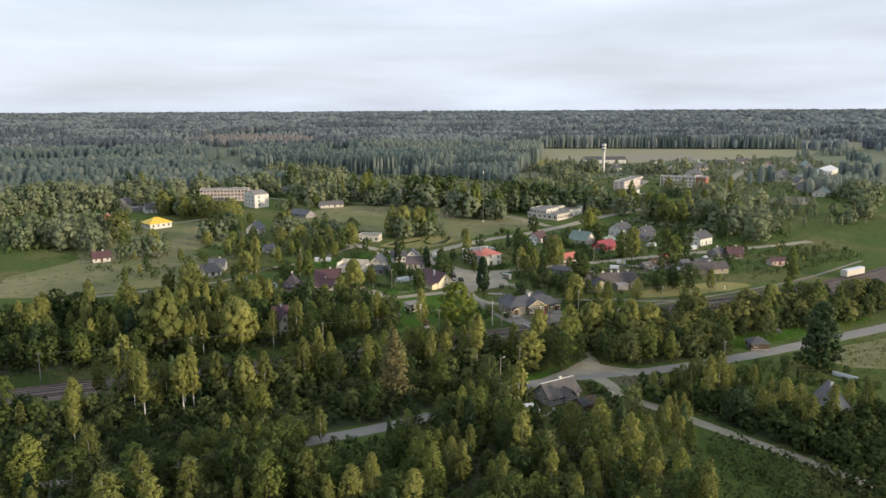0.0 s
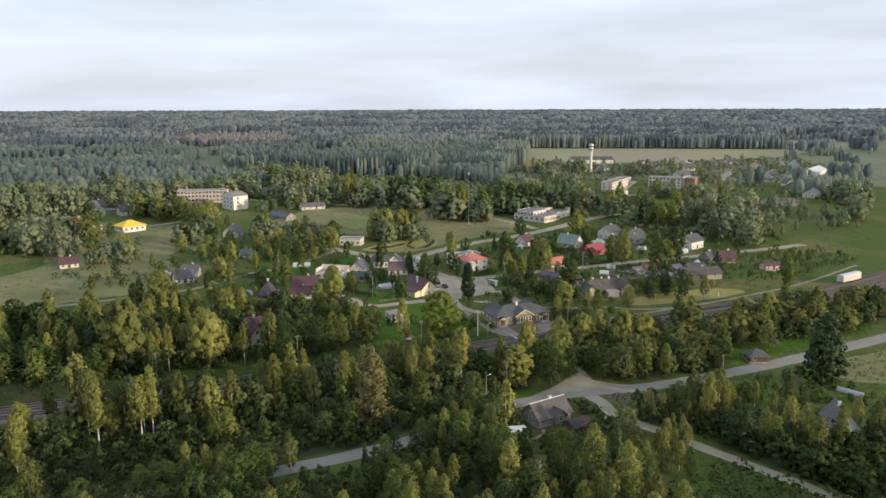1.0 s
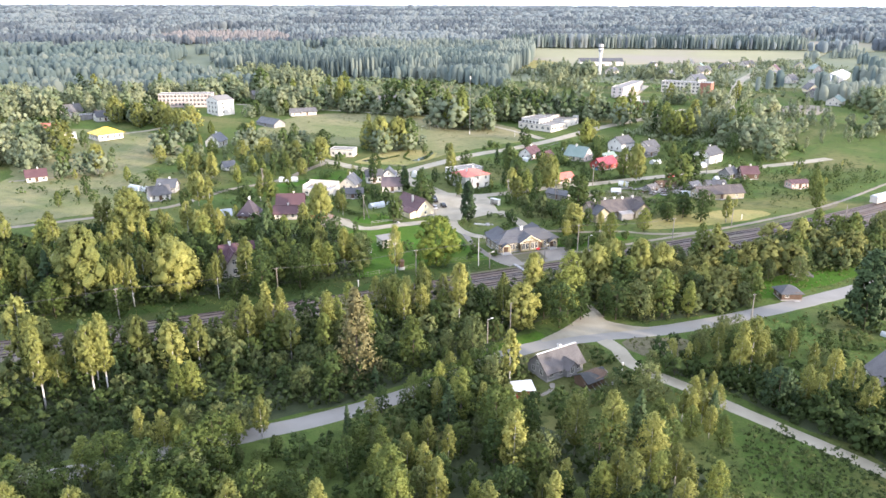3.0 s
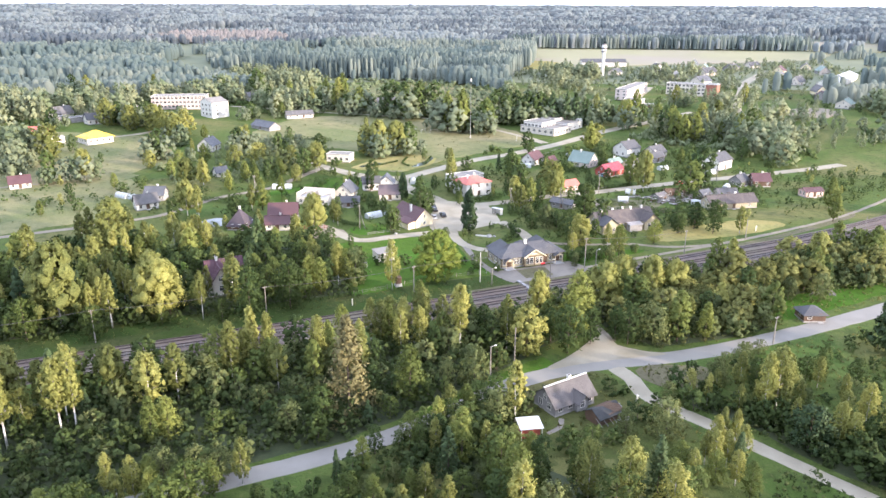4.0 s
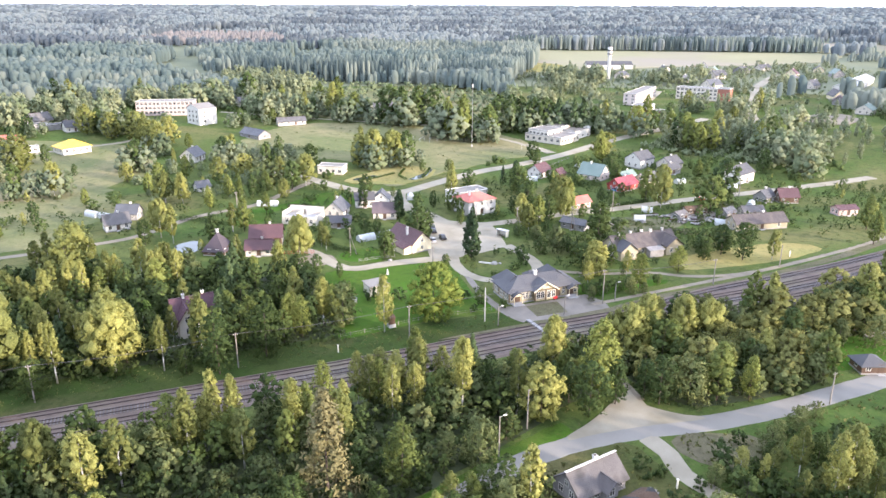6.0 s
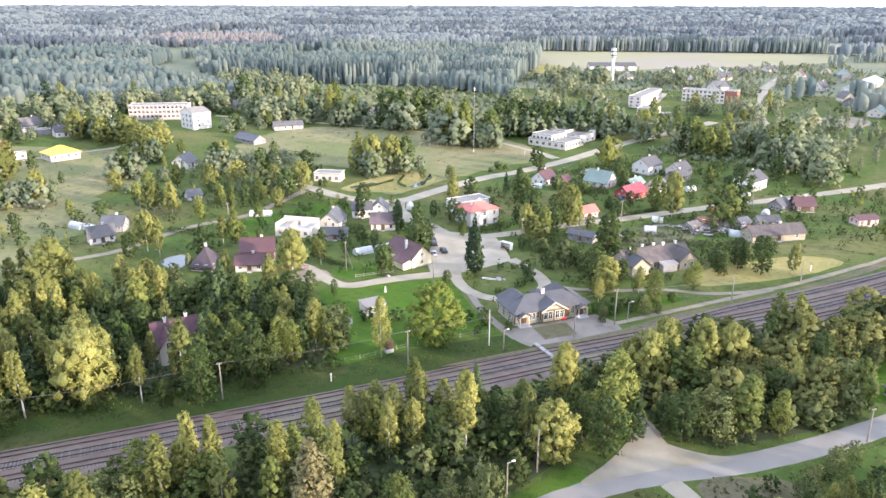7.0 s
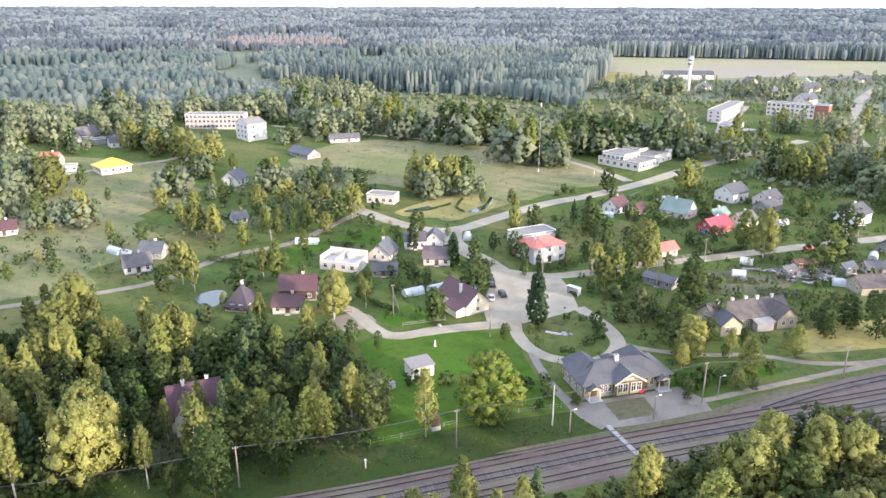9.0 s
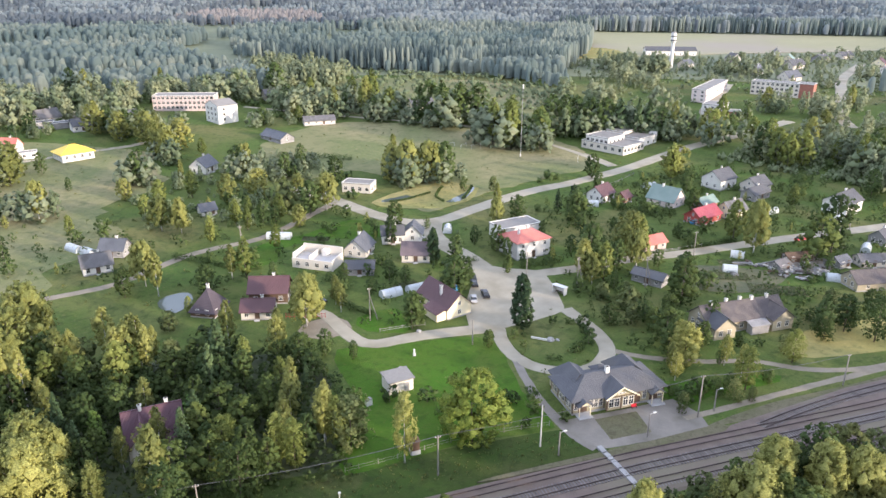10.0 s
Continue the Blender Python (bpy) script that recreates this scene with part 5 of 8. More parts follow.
    # rear wings with ridges across
    for wx, half in ((-6.6, 3.8), (6.6, 3.8)):
        wing = part("rear_wing", Geo().box(wx - half + 0.4, wx + half - 0.4, W / 2 - 1.0, W / 2 + 2.6, 0, 3.6), YELLOWBOARD, s)
        y0, y1, yr = 0.0, W / 2 + 3.1, W / 2 + 0.6
        part("wing_roof", Geo().slab([(wx - half, y1, 3.5), (wx - half, y0 - 1.5, 3.5), (wx, y0, 6.35), (wx, yr, 6.35)], 0.15).slab([(wx + half, y0 - 1.5, 3.5), (wx + half, y1, 3.5), (wx, yr, 6.35), (wx, y0, 6.35)], 0.15).slab([(wx + half, y1, 3.5), (wx - half, y1, 3.5), (wx, yr, 6.35)], 0.15), SLATE, wing)
    # Flat brown panel added on the wall in place of a dark recessed entrance.
    part("dark_entrance_panel", Geo().box(3.5, 5.2, -W / 2 - 0.06, -W / 2 + 0.02, 0.4, 3.1), BROWNBOARD, s)
    chimney(s, -0.6, -0.4, 5.5, 7.4, 0.8)
    # canopy dormer behind
    part("rear_dormer", hip_roof(3.4, 3.0, 4.8, 6.0, 0.2), SLATE, s).matrix_basis = pose(-0.2, 3.4, 0)
    ob = part("sign_panel", Geo().box(-0.9, 0.9, -0.05, 0.0, 0, 0.4), WHITE, s, at=pose(0, -W / 2 - 1.13, 3.9))
    part("sign_bar", Geo().box(-0.7, 0.7, -0.02, 0.0, 0.13, 0.27), BLUESLATE, ob, at=pose(0, -0.05, 0))


build_station()
# house with a cream gable at the square, and its lower side part
b = cottage(98.1, 285.6, 13.6, 7.4, 106.7, 3.1, 6.4, CREAM, MAROON, "cream house with a maroon sheet roof at the square", front=4, side=1, chims=((-0.1, 0.25),), doors=False, win=(0.8, 1.0))
part("lean_to", Geo().add([(-6.4, 3.6, 0), (-0.5, 3.6, 0), (-0.5, 6.6, 0), (-6.4, 6.6, 0), (-6.4, 3.6, 3.0), (-0.5, 3.6, 3.0), (-0.5, 6.6, 2.2), (-6.4, 6.6, 2.2)], [(0, 3, 2, 1), (4, 5, 6, 7), (0, 1, 5, 4), (1, 2, 6, 5), (2, 3, 7, 6), (3, 0, 4, 7)]), CREAM, b)
part("lean_to_roof", Geo().slab([(-6.9, 3.5, 3.25), (0.0, 3.5, 3.25), (0.0, 7.1, 2.25), (-6.9, 7.1, 2.25)], 0.14), MAROON, b)
# two-storey house with the salmon roof and the flat house behind it
cottage(136.2, 318.2, 12.2, 10.0, 11.5, 5.6, 7.8, WHITE, REDROOF, "white two-storey house with a salmon-red hipped roof", hip=True, chims=((0.1, 0.05), (-0.25, -0.1)), front=3, side=2, storeys=2)
flat_block(139.5, 334, 15, 8, 11.5, 4.6, WHITE, "long white flat-roofed house behind the salmon roof", front=5, side=2)
# long house with five chimneys
b = cottage(168, 254.0, 22.5, 7.6, 0, 3.2, 6.3, PALEBOARD, ROWROOF, "long faded beige timber row house with a weathered grey roof", chims=((-0.36, 0), (-0.16, 0.05), (0.02, 0.05), (0.16, 0), (0.36, 0)), front=8, side=3, doors=True)
for px in (-8.2, 8.6):
    w = part("cross_wing", Geo().prism([(-3.0, 0), (3.0, 0), (3.0, 3.3), (0, 5.6), (-3.0, 3.3)], 4.0, 6.4).mesh("cross_wing", PALEBOARD), None, b, at=pose(px, 0, 0, 0, 0, -90))
    part("wing_roof", gable_roof(6.4, 6.0, 3.3, 5.7, 0.4), SLATE if px < 0 else ROWROOF, w, at=pose(3.4, 0, 0))
    windows(w, [(6.4, -1.2, 1.0, 90), (6.4, 1.2, 1.0, 90)], 0.9, 1.3)
part("veranda", Geo().box(-0.5, 4.5, -6.6, -4.6, 0, 2.3).slab([(-0.8, -6.9, 2.35), (4.8, -6.9, 2.35), (4.8, -4.4, 2.95), (-0.8, -4.4, 2.95)], 0.12), GREYBOARD, b)
# small block shed on the lawn
b = thing("shed", 76, 249.6, 9, "small pale block shed with a grey sheet roof", "shed")
KEEP_OUT += [(76, 249.6, 5), (27, 237.5, 4.2), (118, 290, 14), (112, 280, 11), (120, 302, 9), (108, 274, 6), (104, 170, 6), (110, 174, 4), (112, 222, 6), (125, 222, 7)]
part("wall", Geo().box(-2.7, 2.7, -2.1, 2.1, -0.1, 2.9), OFFWHITE, b)
part("roof", Geo().slab([(-3.0, -2.4, 2.95), (3.0, -2.4, 2.95), (3.0, 2.4, 3.3), (-3.0, 2.4, 3.3)], 0.18), FELT, b)
door(b, 1.2, -2.1, 0, 0.9, 2.0, GREYBOARD, 0.0)
# house in the wood
b = cottage(27, 243.4, 9.5, 8.0, 8, 3.4, 8.2, OFFWHITE, WINEROOF, "pale house with a steep maroon roof among trees", chims=((-0.2, 0.0), (0.28, 0.05)), front=3, side=2)
w = part("front_gable", Geo().prism([(-2.0, 0), (2.0, 0), (2.0, 4.6), (0, 7.4), (-2.0, 4.6)], 3.0, 5.6).mesh("front_gable", OFFWHITE), None, b, at=pose(-2.2, 0, 0, 0, 0, -90))
part("gable_roof", gable_roof(5.4, 4.0, 4.6, 7.5, 0.3), WINEROOF, w, at=pose(3.4, 0, 0))
windows(w, [(5.6, 0, 1.2, 90), (5.6, 0, 4.0, 90)], 1.0, 1.3)
# grey house beside the country road, its open shed, the old barn and the cabin
b = cottage(85.9, 154.8, 10.0, 6.2, 12, 2.3, 5.0, GREYBOARD, WORNROOF, "weathered grey cottage with a corrugated roof", chims=((0.1, 0.03),), front=4, side=2, trim=WHITE)
w = part("dormer", Geo().prism([(-1.4, 0.3), (1.4, 0.3), (1.4, 2.3), (0, 3.6), (-1.4, 2.3)], 2.0, 4.2).mesh("dormer", GREYBOARD), None, b, at=pose(0.9, 0, 0, 0, 0, -90))
part("dormer_roof", gable_roof(4.0, 2.8, 2.3, 3.7, 0.3, 0.12), WORNROOF, w, at=pose(2.7, 0, 0))
windows(w, [(4.2, 0, 1.0, 90)], 0.9, 1.2)
part("ridge_trim", Geo().box(-5.5, 5.5, -0.22, 0.22, 5.17, 5.24), WHITE, b)
b = thing("garden_shed", 74.2, 147.6, -12, "small red wooden shed with a white sheet roof", "shed")
KEEP_OUT.append((74.2, 147.6, 4))
part("wall", Geo().box(-1.7, 1.7, -1.3, 1.3, 0, 2.1), REDBOARD, b)
part("roof", Geo().slab([(-2.2, -1.9, 2.25), (2.2, -1.9, 2.25), (2.2, 1.9, 2.55), (-2.2, 1.9, 2.55)], 0.1), WHITEROOF, b)
for px in (-1.9, 1.9):
    part("post", Geo().box(px - 0.06, px + 0.06, -1.8, -1.68, 0, 2.2), WHITE, b)
b = thing("old_barn", 90.4, 147.6, 14, "sagging dark wooden barn with a broken roof", "barn")
KEEP_OUT.append((90.4, 147.6, 4.5))
part("wall", gable_walls(6.2, 3.8, 1.7, 2.8), BROWNBOARD, b)
part("roof", Geo().slab([(-3.4, -2.3, 1.5), (3.2, -2.3, 1.35), (3.2, 0, 2.75), (0.2, 0, 2.6), (-3.4, 0, 2.95)], 0.12).slab([(3.2, 2.3, 1.4), (0.8, 2.3, 1.4), (0.7, 0, 2.65), (3.2, 0, 2.75)], 0.12).slab([(-0.6, 2.3, 1.45), (-3.4, 2.3, 1.55), (-3.4, 0, 2.95), (-0.5, 0, 2.65)], 0.12), BROKENROOF, b)
for k in range(6):
    part("rafter", Geo().box(-3.1 + 1.2 * k, -2.98 + 1.2 * k, -2.4, -0.2, 1.9, 1.98), GREYBOARD, b, at=pose(0, 0, -0.3, 28, 0, 3 * (k % 3 - 1)))
for k in range(4):
    part("loose_board", Geo().box(-1.2, 1.2, -0.09, 0.09, 0, 0.05), GREYBOARD, b, at=pose(2.4 + 0.4 * k, -2.9 - 0.3 * (k % 2), 0.03 + 0.05 * k, 0, 4, 25 * k - 30))
b = cottage(166.4, 168.4, 5.4, 4.8, -20, 2.0, 3.7, BROWNBOARD, SLATE, "small dark cabin with a pyramid roof beside the road", hip=True, chims=(), front=2, side=1, name="cabin", category="cabin")
# houses of the village
HOUSES = [
    # x, y, length, depth, turn, eave, ridge, wall, roof, words, hip
    (3.8, 341.6, 8, 5.6, 14, 2.8, 5.6, WHITE, OLDSLATE, "white cottage with a faded grey roof", False),
    (7.5, 355.5, 7.5, 6, -20, 2.6, 5.2, GREYBOARD, BLUESLATE, "grey wooden outbuilding with a dark roof", False),
    (53.2, 305.6, 10, 7.5, -14, 3.4, 6.4, BROWNBOARD, MAROON, "brown timber house with a maroon roof", False),
    (49.5, 295.6, 8, 6, -14, 2.5, 4.6, OFFWHITE, MAROON, "pale low house with a maroon roof", False),
    (36.8, 301.5, 7.5, 6.6, 62, 1.4, 6.6, BROWNBOARD, DARKROOF, "small house under a steep dark pyramid roof", True),
    (84, 333.5, 9, 7, 60, 2.6, 5.8, OFFWHITE, BLUESLATE, "pale house with a dark steep roof", False),
    (100.5, 322.8, 8.4, 6.4, -20, 2.8, 5.6, OFFWHITE, MAUVEROOF, "pale gabled house with a brownish roof", False),
    (97, 341, 7, 5.2, -10, 3.4, 5.6, WHITE, SLATE, "narrow white house with a grey gable roof", False),
    (104.5, 341.5, 6.4, 6, 70, 3.0, 5.8, WHITE, BLUESLATE, "white gabled house with a dark roof", False),
    (81, 317, 8, 5, -16, 2.3, 3.8, GREYBOARD, SLATE, "low grey wooden garden outbuilding", False),
    (178.5, 309.5, 8.5, 5, 10, 2.6, 4.4, PINK, REDROOF, "small salmon-coloured house beside the street", False),
    (162, 284.5, 9, 4.5, -58, 2.4, 3.6, GREYBOARD, BLUESLATE, "low dark outbuilding under trees", False),
    (191.5, 366, 9, 7, 30, 3.0, 6.0, WHITE, MAROON, "white cottage with a reddish roof", False),
    (199, 360.5, 5, 4, 30, 2.4, 4.2, BRICK, MAROON, "small red-brick outbuilding under a maroon roof", False),
    (213.5, 352.5, 11, 9, 118, 2.8, 7.0, PALEPINK, GREENROOF, "pink gabled house with a green sheet roof", False),
    (214, 329.5, 12, 7, 20, 2.8, 5.4, REDBOARD, CRIMSON, "red house with a bright crimson roof", False),
    (225, 343, 9, 5, 20, 2.6, 4.6, BRICK, GREENROOF, "brick barn with a dull green roof", False),
    (228, 331, 9, 7, 15, 3.2, 6.0, CREAM, OLDSLATE, "cream house behind large trees", False),
    (251, 368, 11, 9, 20, 4.2, 7.4, WHITE, SLATE, "white house with a wide grey roof", False),
    (262, 358, 10, 8, 20, 3.0, 6.0, OFFWHITE, SLATE, "off-white house with a grey roof", False),
    (254.5, 349, 11, 6, 20, 2.8, 4.8, GREYBOARD, SLATE, "long grey wooden outbuilding with slate roof", False),
    (275, 324.5, 12, 9, 20, 4.4, 7.4, WHITE, SLATE, "tall white house with a grey roof", False),
    (226.5, 278, 5, 4, 10, 2.0, 3.4, GREYBOARD, BLUESLATE, "grey garden shed with a dark roof", False),
    (236.5, 276, 8, 5, -14, 2.1, 3.6, OFFWHITE, OLDSLATE, "pale cottage with a mossy grey roof", False),
    (226, 262.5, 20, 7, -8, 2.6, 5.0, PALEBOARD, ROWROOF, "long faded timber house with a weathered brownish roof", False),
    (217, 285.5, 8, 4, -8, 2.0, 2.9, BROWNBOARD, BROWNBOARD, "long low wooden woodshed", False),
    (206.5, 281.5, 5, 4, 15, 2.0, 3.0, GREYBOARD, OLDSLATE, "small grey wooden yard shed", False),
    (266, 287, 7.5, 6, -20, 2.8, 5.4, BROWNBOARD, MAROON, "brown cottage with a maroon gable roof", False),
    (258, 291, 7, 5.5, 20, 2.6, 4.8, GREYBOARD, SLATE, "grey cottage with a slate roof", False),
    (272, 264, 8, 5, -10, 2.6, 3.6, PINK, MAROON, "low salmon-red garage building", False),
    (34.5, 457.5, 10, 8, 60, 3.2, 6.6, WHITE, BLUESLATE, "white gabled house with a dark roof", False),
    (36, 392, 5.5, 4.5, 20, 2.2, 4.2, WHITE, BLUESLATE, "small white house with a dark roof among trees", False),
    (-50, 398, 8, 6, 10, 2.6, 5.2, OFFWHITE, MAROON, "pale cottage beside a field track", False),
    (-64, 486, 9, 7, 20, 3.0, 6.0, CREAM, REDROOF, "cream house with a red-brown roof", False),
    (-60, 520, 9, 7, -20, 3.0, 6.4, OFFWHITE, REDROOF, "pale house with a reddish roof", False),
    (146.7, 123.5, 8.5, 6, 58, 3.0, 6.4, WHITE, OLDSLATE, "white gabled cottage with a grey roof behind birches", False),
]
for hx, hy, hl, hw, hr, he, hd, hwall, hroof, words, hhip in HOUSES:
    small = max(hl, hw) < 7
    cottage(hx, hy, hl, hw, hr, he, hd, hwall, hroof, words, hip=hhip, chims=() if small or hd < 4.5 else ((0.12, 0.04),), front=2 if small else 3, side=1 if small else 2, name="shed" if small or hd < 4.5 else "house", category="shed" if small or hd < 4.5 else "house")
for gx, gy, gr in ((-54.9, 577.6, 20), (-45, 574, 20), (-35, 571, 20), (-18, 568, 15), (-42, 600, 25), (-30, 596, 25), (-60, 590, 20)):
    flat_block(gx, gy, 9, 7, gr, 2.8, GREYBOARD, "low grey garage with a dark flat roof", front=3, side=0, storeys=0, roof=BLUESLATE, name="garage", category="garage")
# unfinished white house with an open flat top
b = thing("unfinished_house", 69.5, 327, -34, "unfinished white block house without a roof", "house")
KEEP_OUT.append((69.5, 327, 7.5))
part("floor_slab", Geo().box(-6.1, 6.1, -3.6, 3.6, -0.2, 2.3), CONCRETE, b)
for a, c, d, e, z in ((-6.5, 6.5, 3.62, 4.0, 5.0), (-6.5, 6.5, -4.0, -3.62, 3.0), (-6.5, -6.12, -3.62, 3.62, 4.4), (6.12, 6.5, -3.62, 3.62, 3.4), (-1.2, -0.9, -3.62, 3.62, 4.0)):
    part("wall", Geo().box(a, c, d, e, -0.3, z), OFFWHITE, b)
windows(b, [(x, -4.0, 0.9, 0) for x in (-4.6, -1.6, 1.6, 4.6)] + [(-6.5, y, 1.0, -90) for y in (-1.8, 1.8)], 1.1, 1.2)
part("stair_block", Geo().box(0.6, 2.2, 1.6, 3.6, 2.3, 4.2), WHITE, b)
# community house at the pond
b = flat_block(98.5, 408, 12, 7, -31, 3.6, OFFWHITE, "pale low flat-roofed house beside the pond", front=4, side=2)
# white two-part hall
b = thing("school_building", 246, 446, 27, "white modern two-storey hall with flat stepped roofs", "building")
KEEP_OUT += [(246, 446, 18), (258, 440, 14), (238, 450, 14)]
flat_part(b, -5, -1, 18, 24, 3.4, OFFWHITE, 6, 6, 1, win=(1.6, 1.5))
flat_part(b, -5, 3.5, 14, 13, 5.8, WHITE, 4, 5, 2, win=(1.5, 1.2), storey=2.6)
flat_part(b, 13, 0, 16, 20, 4.2, WHITE, 3, 4, 1, win=(1.2, 1.2))
flat_part(b, 14, 6, 14, 10, 5.6, OFFWHITE, 0, 0, 0)
# White slab added over the end wall for its sunlit face.
part("lit_end_wall", Geo().box(20.5, 21.2, -10, 4, -0.3, 5.8), WHITE, b)
# hall with the bright yellow roof
b = thing("hall", -27, 498, 28, "white hall with a bright yellow hipped roof", "building")
KEEP_OUT.append((-27, 498, 14))
part("wall", Geo().box(-7, 7, -5.8, 5.8, -0.3, 3.6), WHITE, b)
part("roof", hip_roof(14, 11.6, 3.4, 6.6, 0.8, 0.2), YELLOWROOF, b)
windows(b, [(x, -5.8, 1.2, 0) for x in (-5, -1.7, 1.7, 5)] + [(7, y, 1.2, 90) for y in (-3, 0, 3)] + [(-7, y, 1.2, -90) for y in (-3, 0, 3)], 1.1, 1.4)
flat_block(-50, 503, 11, 5, 14, 2.8, WHITE, "low white annex beside a hall", front=3, side=1)
# apartment houses
flat_block(23, 616, 36, 12, -14, 8.6, DIMPINK, "three-storey pale pink apartment block", name="apartment_block", front=14, side=0, storeys=3, sill=1.2, storey=2.8, win=(1.6, 1.5))
b = thing("apartment_block", 45, 571, 28, "white apartment end house with a slanted glass roof", "building")
KEEP_OUT.append((45, 571, 10))
part("wall", Geo().prism([(-7, -0.5), (7, -0.5), (7, 9.4), (1.5, 12.0), (-7, 9.6)], -6, 6), WHITE, b)
part("roof", Geo().slab([(-6.3, -7.3, 9.65), (6.3, -7.3, 9.65), (6.3, 1.5, 12.25), (-6.3, 1.5, 12.25)], 0.15).slab([(6.3, 7.3, 9.4), (-6.3, 7.3, 9.4), (-6.3, 1.5, 12.25), (6.3, 1.5, 12.25)], 0.15), FELT, b)
windows(b, [(-6, y, 1.5 + 2.8 * k, -90) for y in (-4, 0, 4) for k in range(3)] + [(-2.5, -7, 1.5 + 2.8 * k, 0) for k in range(3)], 1.3, 1.4)
flat_block(391, 560, 58, 9, 40, 7.4, PALEPINK, "three-storey pale apartment block", name="apartment_block", front=16, side=2, storeys=3, sill=0.9, storey=2.35, win=(1.5, 1.1))
flat_block(352, 503, 14, 12, 40, 6.0, WHITE, "white house with a pale gable", front=3, side=3, storeys=2)
flat_block(440, 548, 30, 11, -52, 8.4, OFFWHITE, "three-storey apartment block with balconies", name="apartment_block", front=10, side=2, storeys=3, sill=1.2, storey=2.7, win=(1.6, 1.4))
flat_block(452.5, 532, 10, 11.4, -52, 8.8, BRICK, "brick-red end of an apartment block", name="apartment_block", front=0, side=0, storeys=0)
flat_block(349, 487, 14, 8, -30, 4.6, BRICK, "low red-brick house beside apartment blocks", front=4, side=2)
cottage(101, 548, 17, 8, 2, 2.4, 4.6, OFFWHITE, OLDSLATE, "long low pale house with a grey roof at a meadow", chims=(), front=4, side=1)
cottage(73, 512, 18, 8, -62, 2.2, 4.8, GREYBOARD, BLUESLATE, "long grey barn with a dark roof at a meadow", chims=(), front=3, side=1)
FAR_HOUSES = [(-33, 564, 20), (-56, 592, 40), (-20, 575, 10), (-88, 612, 20), (-8, 585, 60), (60, 716, 30), (-112, 990, 10), (172, 572, 20), (80, 640, 10), (500, 640, 30), (520, 690, 60), (560, 660, 10), (590, 700, 40), (540, 720, 80), (620, 690, 20), (610, 740, 50), (470, 700, 20), (640, 640, 35), (660, 700, 5), (680, 620, 60), (600, 600, 30), (580, 560, 20), (700, 660, 45), (500, 600, 15), (520, 480, 40), (560, 450, 10), (500, 440, 30), (540, 500, 60)]
FAR_ROOFS = (SLATE, OLDSLATE, BLUESLATE, MAROON, SLATE, GREENROOF, OLDSLATE)
for k, (hx, hy, hr) in enumerate(FAR_HOUSES):
    cottage(hx, hy, 10 + k % 4 * 2, 8 + k % 3, hr, 3.2, 6.4 + k % 2, (WHITE, OFFWHITE, CREAM, OFFWHITE, GREYBOARD)[k % 5], FAR_ROOFS[k % 7], "pale gabled house far off among gardens", side=2, front=3)
for sx, sy, sl, sr in ((597, 537, 40, 30), (640, 560, 50, 32), (515, 792, 46, -20)):
    b = cottage(sx, sy, sl, 14, sr, 4.5, 7.5, WHITE, WHITEROOF if sy < 700 else SLATE, "long pale works hall far off" if sy < 700 else "long grey farm barn beside the field", chims=(), front=8, side=2, name="works_hall", category="building")


# water tower, radio mast
def build_tower():
    g = thing("water_tower", 455, 702, 0, "slender white round water tower with dark bands", "tower")
    KEEP_OUT.append((455, 702, 8))
    part("shaft", Geo().tube((0, 0, -1), (0, 0, 20), 1.6, 1.4, 20), WHITE, g)
    part("tank", Geo().tube((0, 0, 20), (0, 0, 21), 1.4, 2.2, 20).tube((0, 0, 21), (0, 0, 28), 2.2, 2.2, 20), WHITE, g)
    for z in (21.5, 24.6):
        part("band", Geo().tube((0, 0, z), (0, 0, z + 1.1), 2.26, 2.26, 20), SLATE, g)
    part("cap", Geo().tube((0, 0, 28), (0, 0, 29), 2.3, 0.6, 20), FELT, g)


build_tower()
m = thing("radio_mast", 188, 441, 0, "thin pale radio mast with a white antenna head", "mast")
part("pole", Geo().tube((0, 0, -0.3), (0, 0, 33), 0.1, 0.06, 8), CONCRETE, m)
part("antenna", Geo().tube((0, 0, 31.8), (0, 0, 33.6), 0.32, 0.32, 10), WHITE, m)
part("box", Geo().box(-0.3, 0.3, -0.25, 0.25, 0, 1.4), CONCRETE, m)

# ---- trees and bushes ----
rng = np.random.default_rng(7)


COMPANIONS = []


def stand(kind, spots):
    """Single trees; beyond the village each is the tallest of a small clump."""
    for x, y, h in spots:
        kind.plant(x, y, h, rng, gap=1.0)
        if y > 400 and h > 9:
            for k in range(5):
                a, r = float(rng.uniform(0, math.tau)), float(rng.uniform(3, 9))
                COMPANIONS.append((x + r * math.cos(a), y + r * math.sin(a), h * float(rng.uniform(0.45, 0.85))))


LARCH.plant(44.5, 166, 21, rng)
for x, y, h in ((113, 267.3, 15), (105, 319, 11), (170, 349, 12), (167.1, 145.9, 21)):
    FIR.plant(x, y, h, rng)
# trees that stand out, by kind, from the railway to the far side of the village
stand(ASPEN, ((18, 150, 7), (9, 149, 8.5), (-6, 148.5, 9), (-16, 147, 9), (41, 136, 8), (47, 136, 7.5), (39, 131, 8), (70, 113, 9), (80, 112, 9), (64, 110, 8), (88, 108, 8)))
stand(ALDER, ((13.5, 149.5, 7.5), (-1, 149, 8), (-11, 148, 8), (38, 140, 6.5), (35, 136, 7), (55, 134, 6.5)))
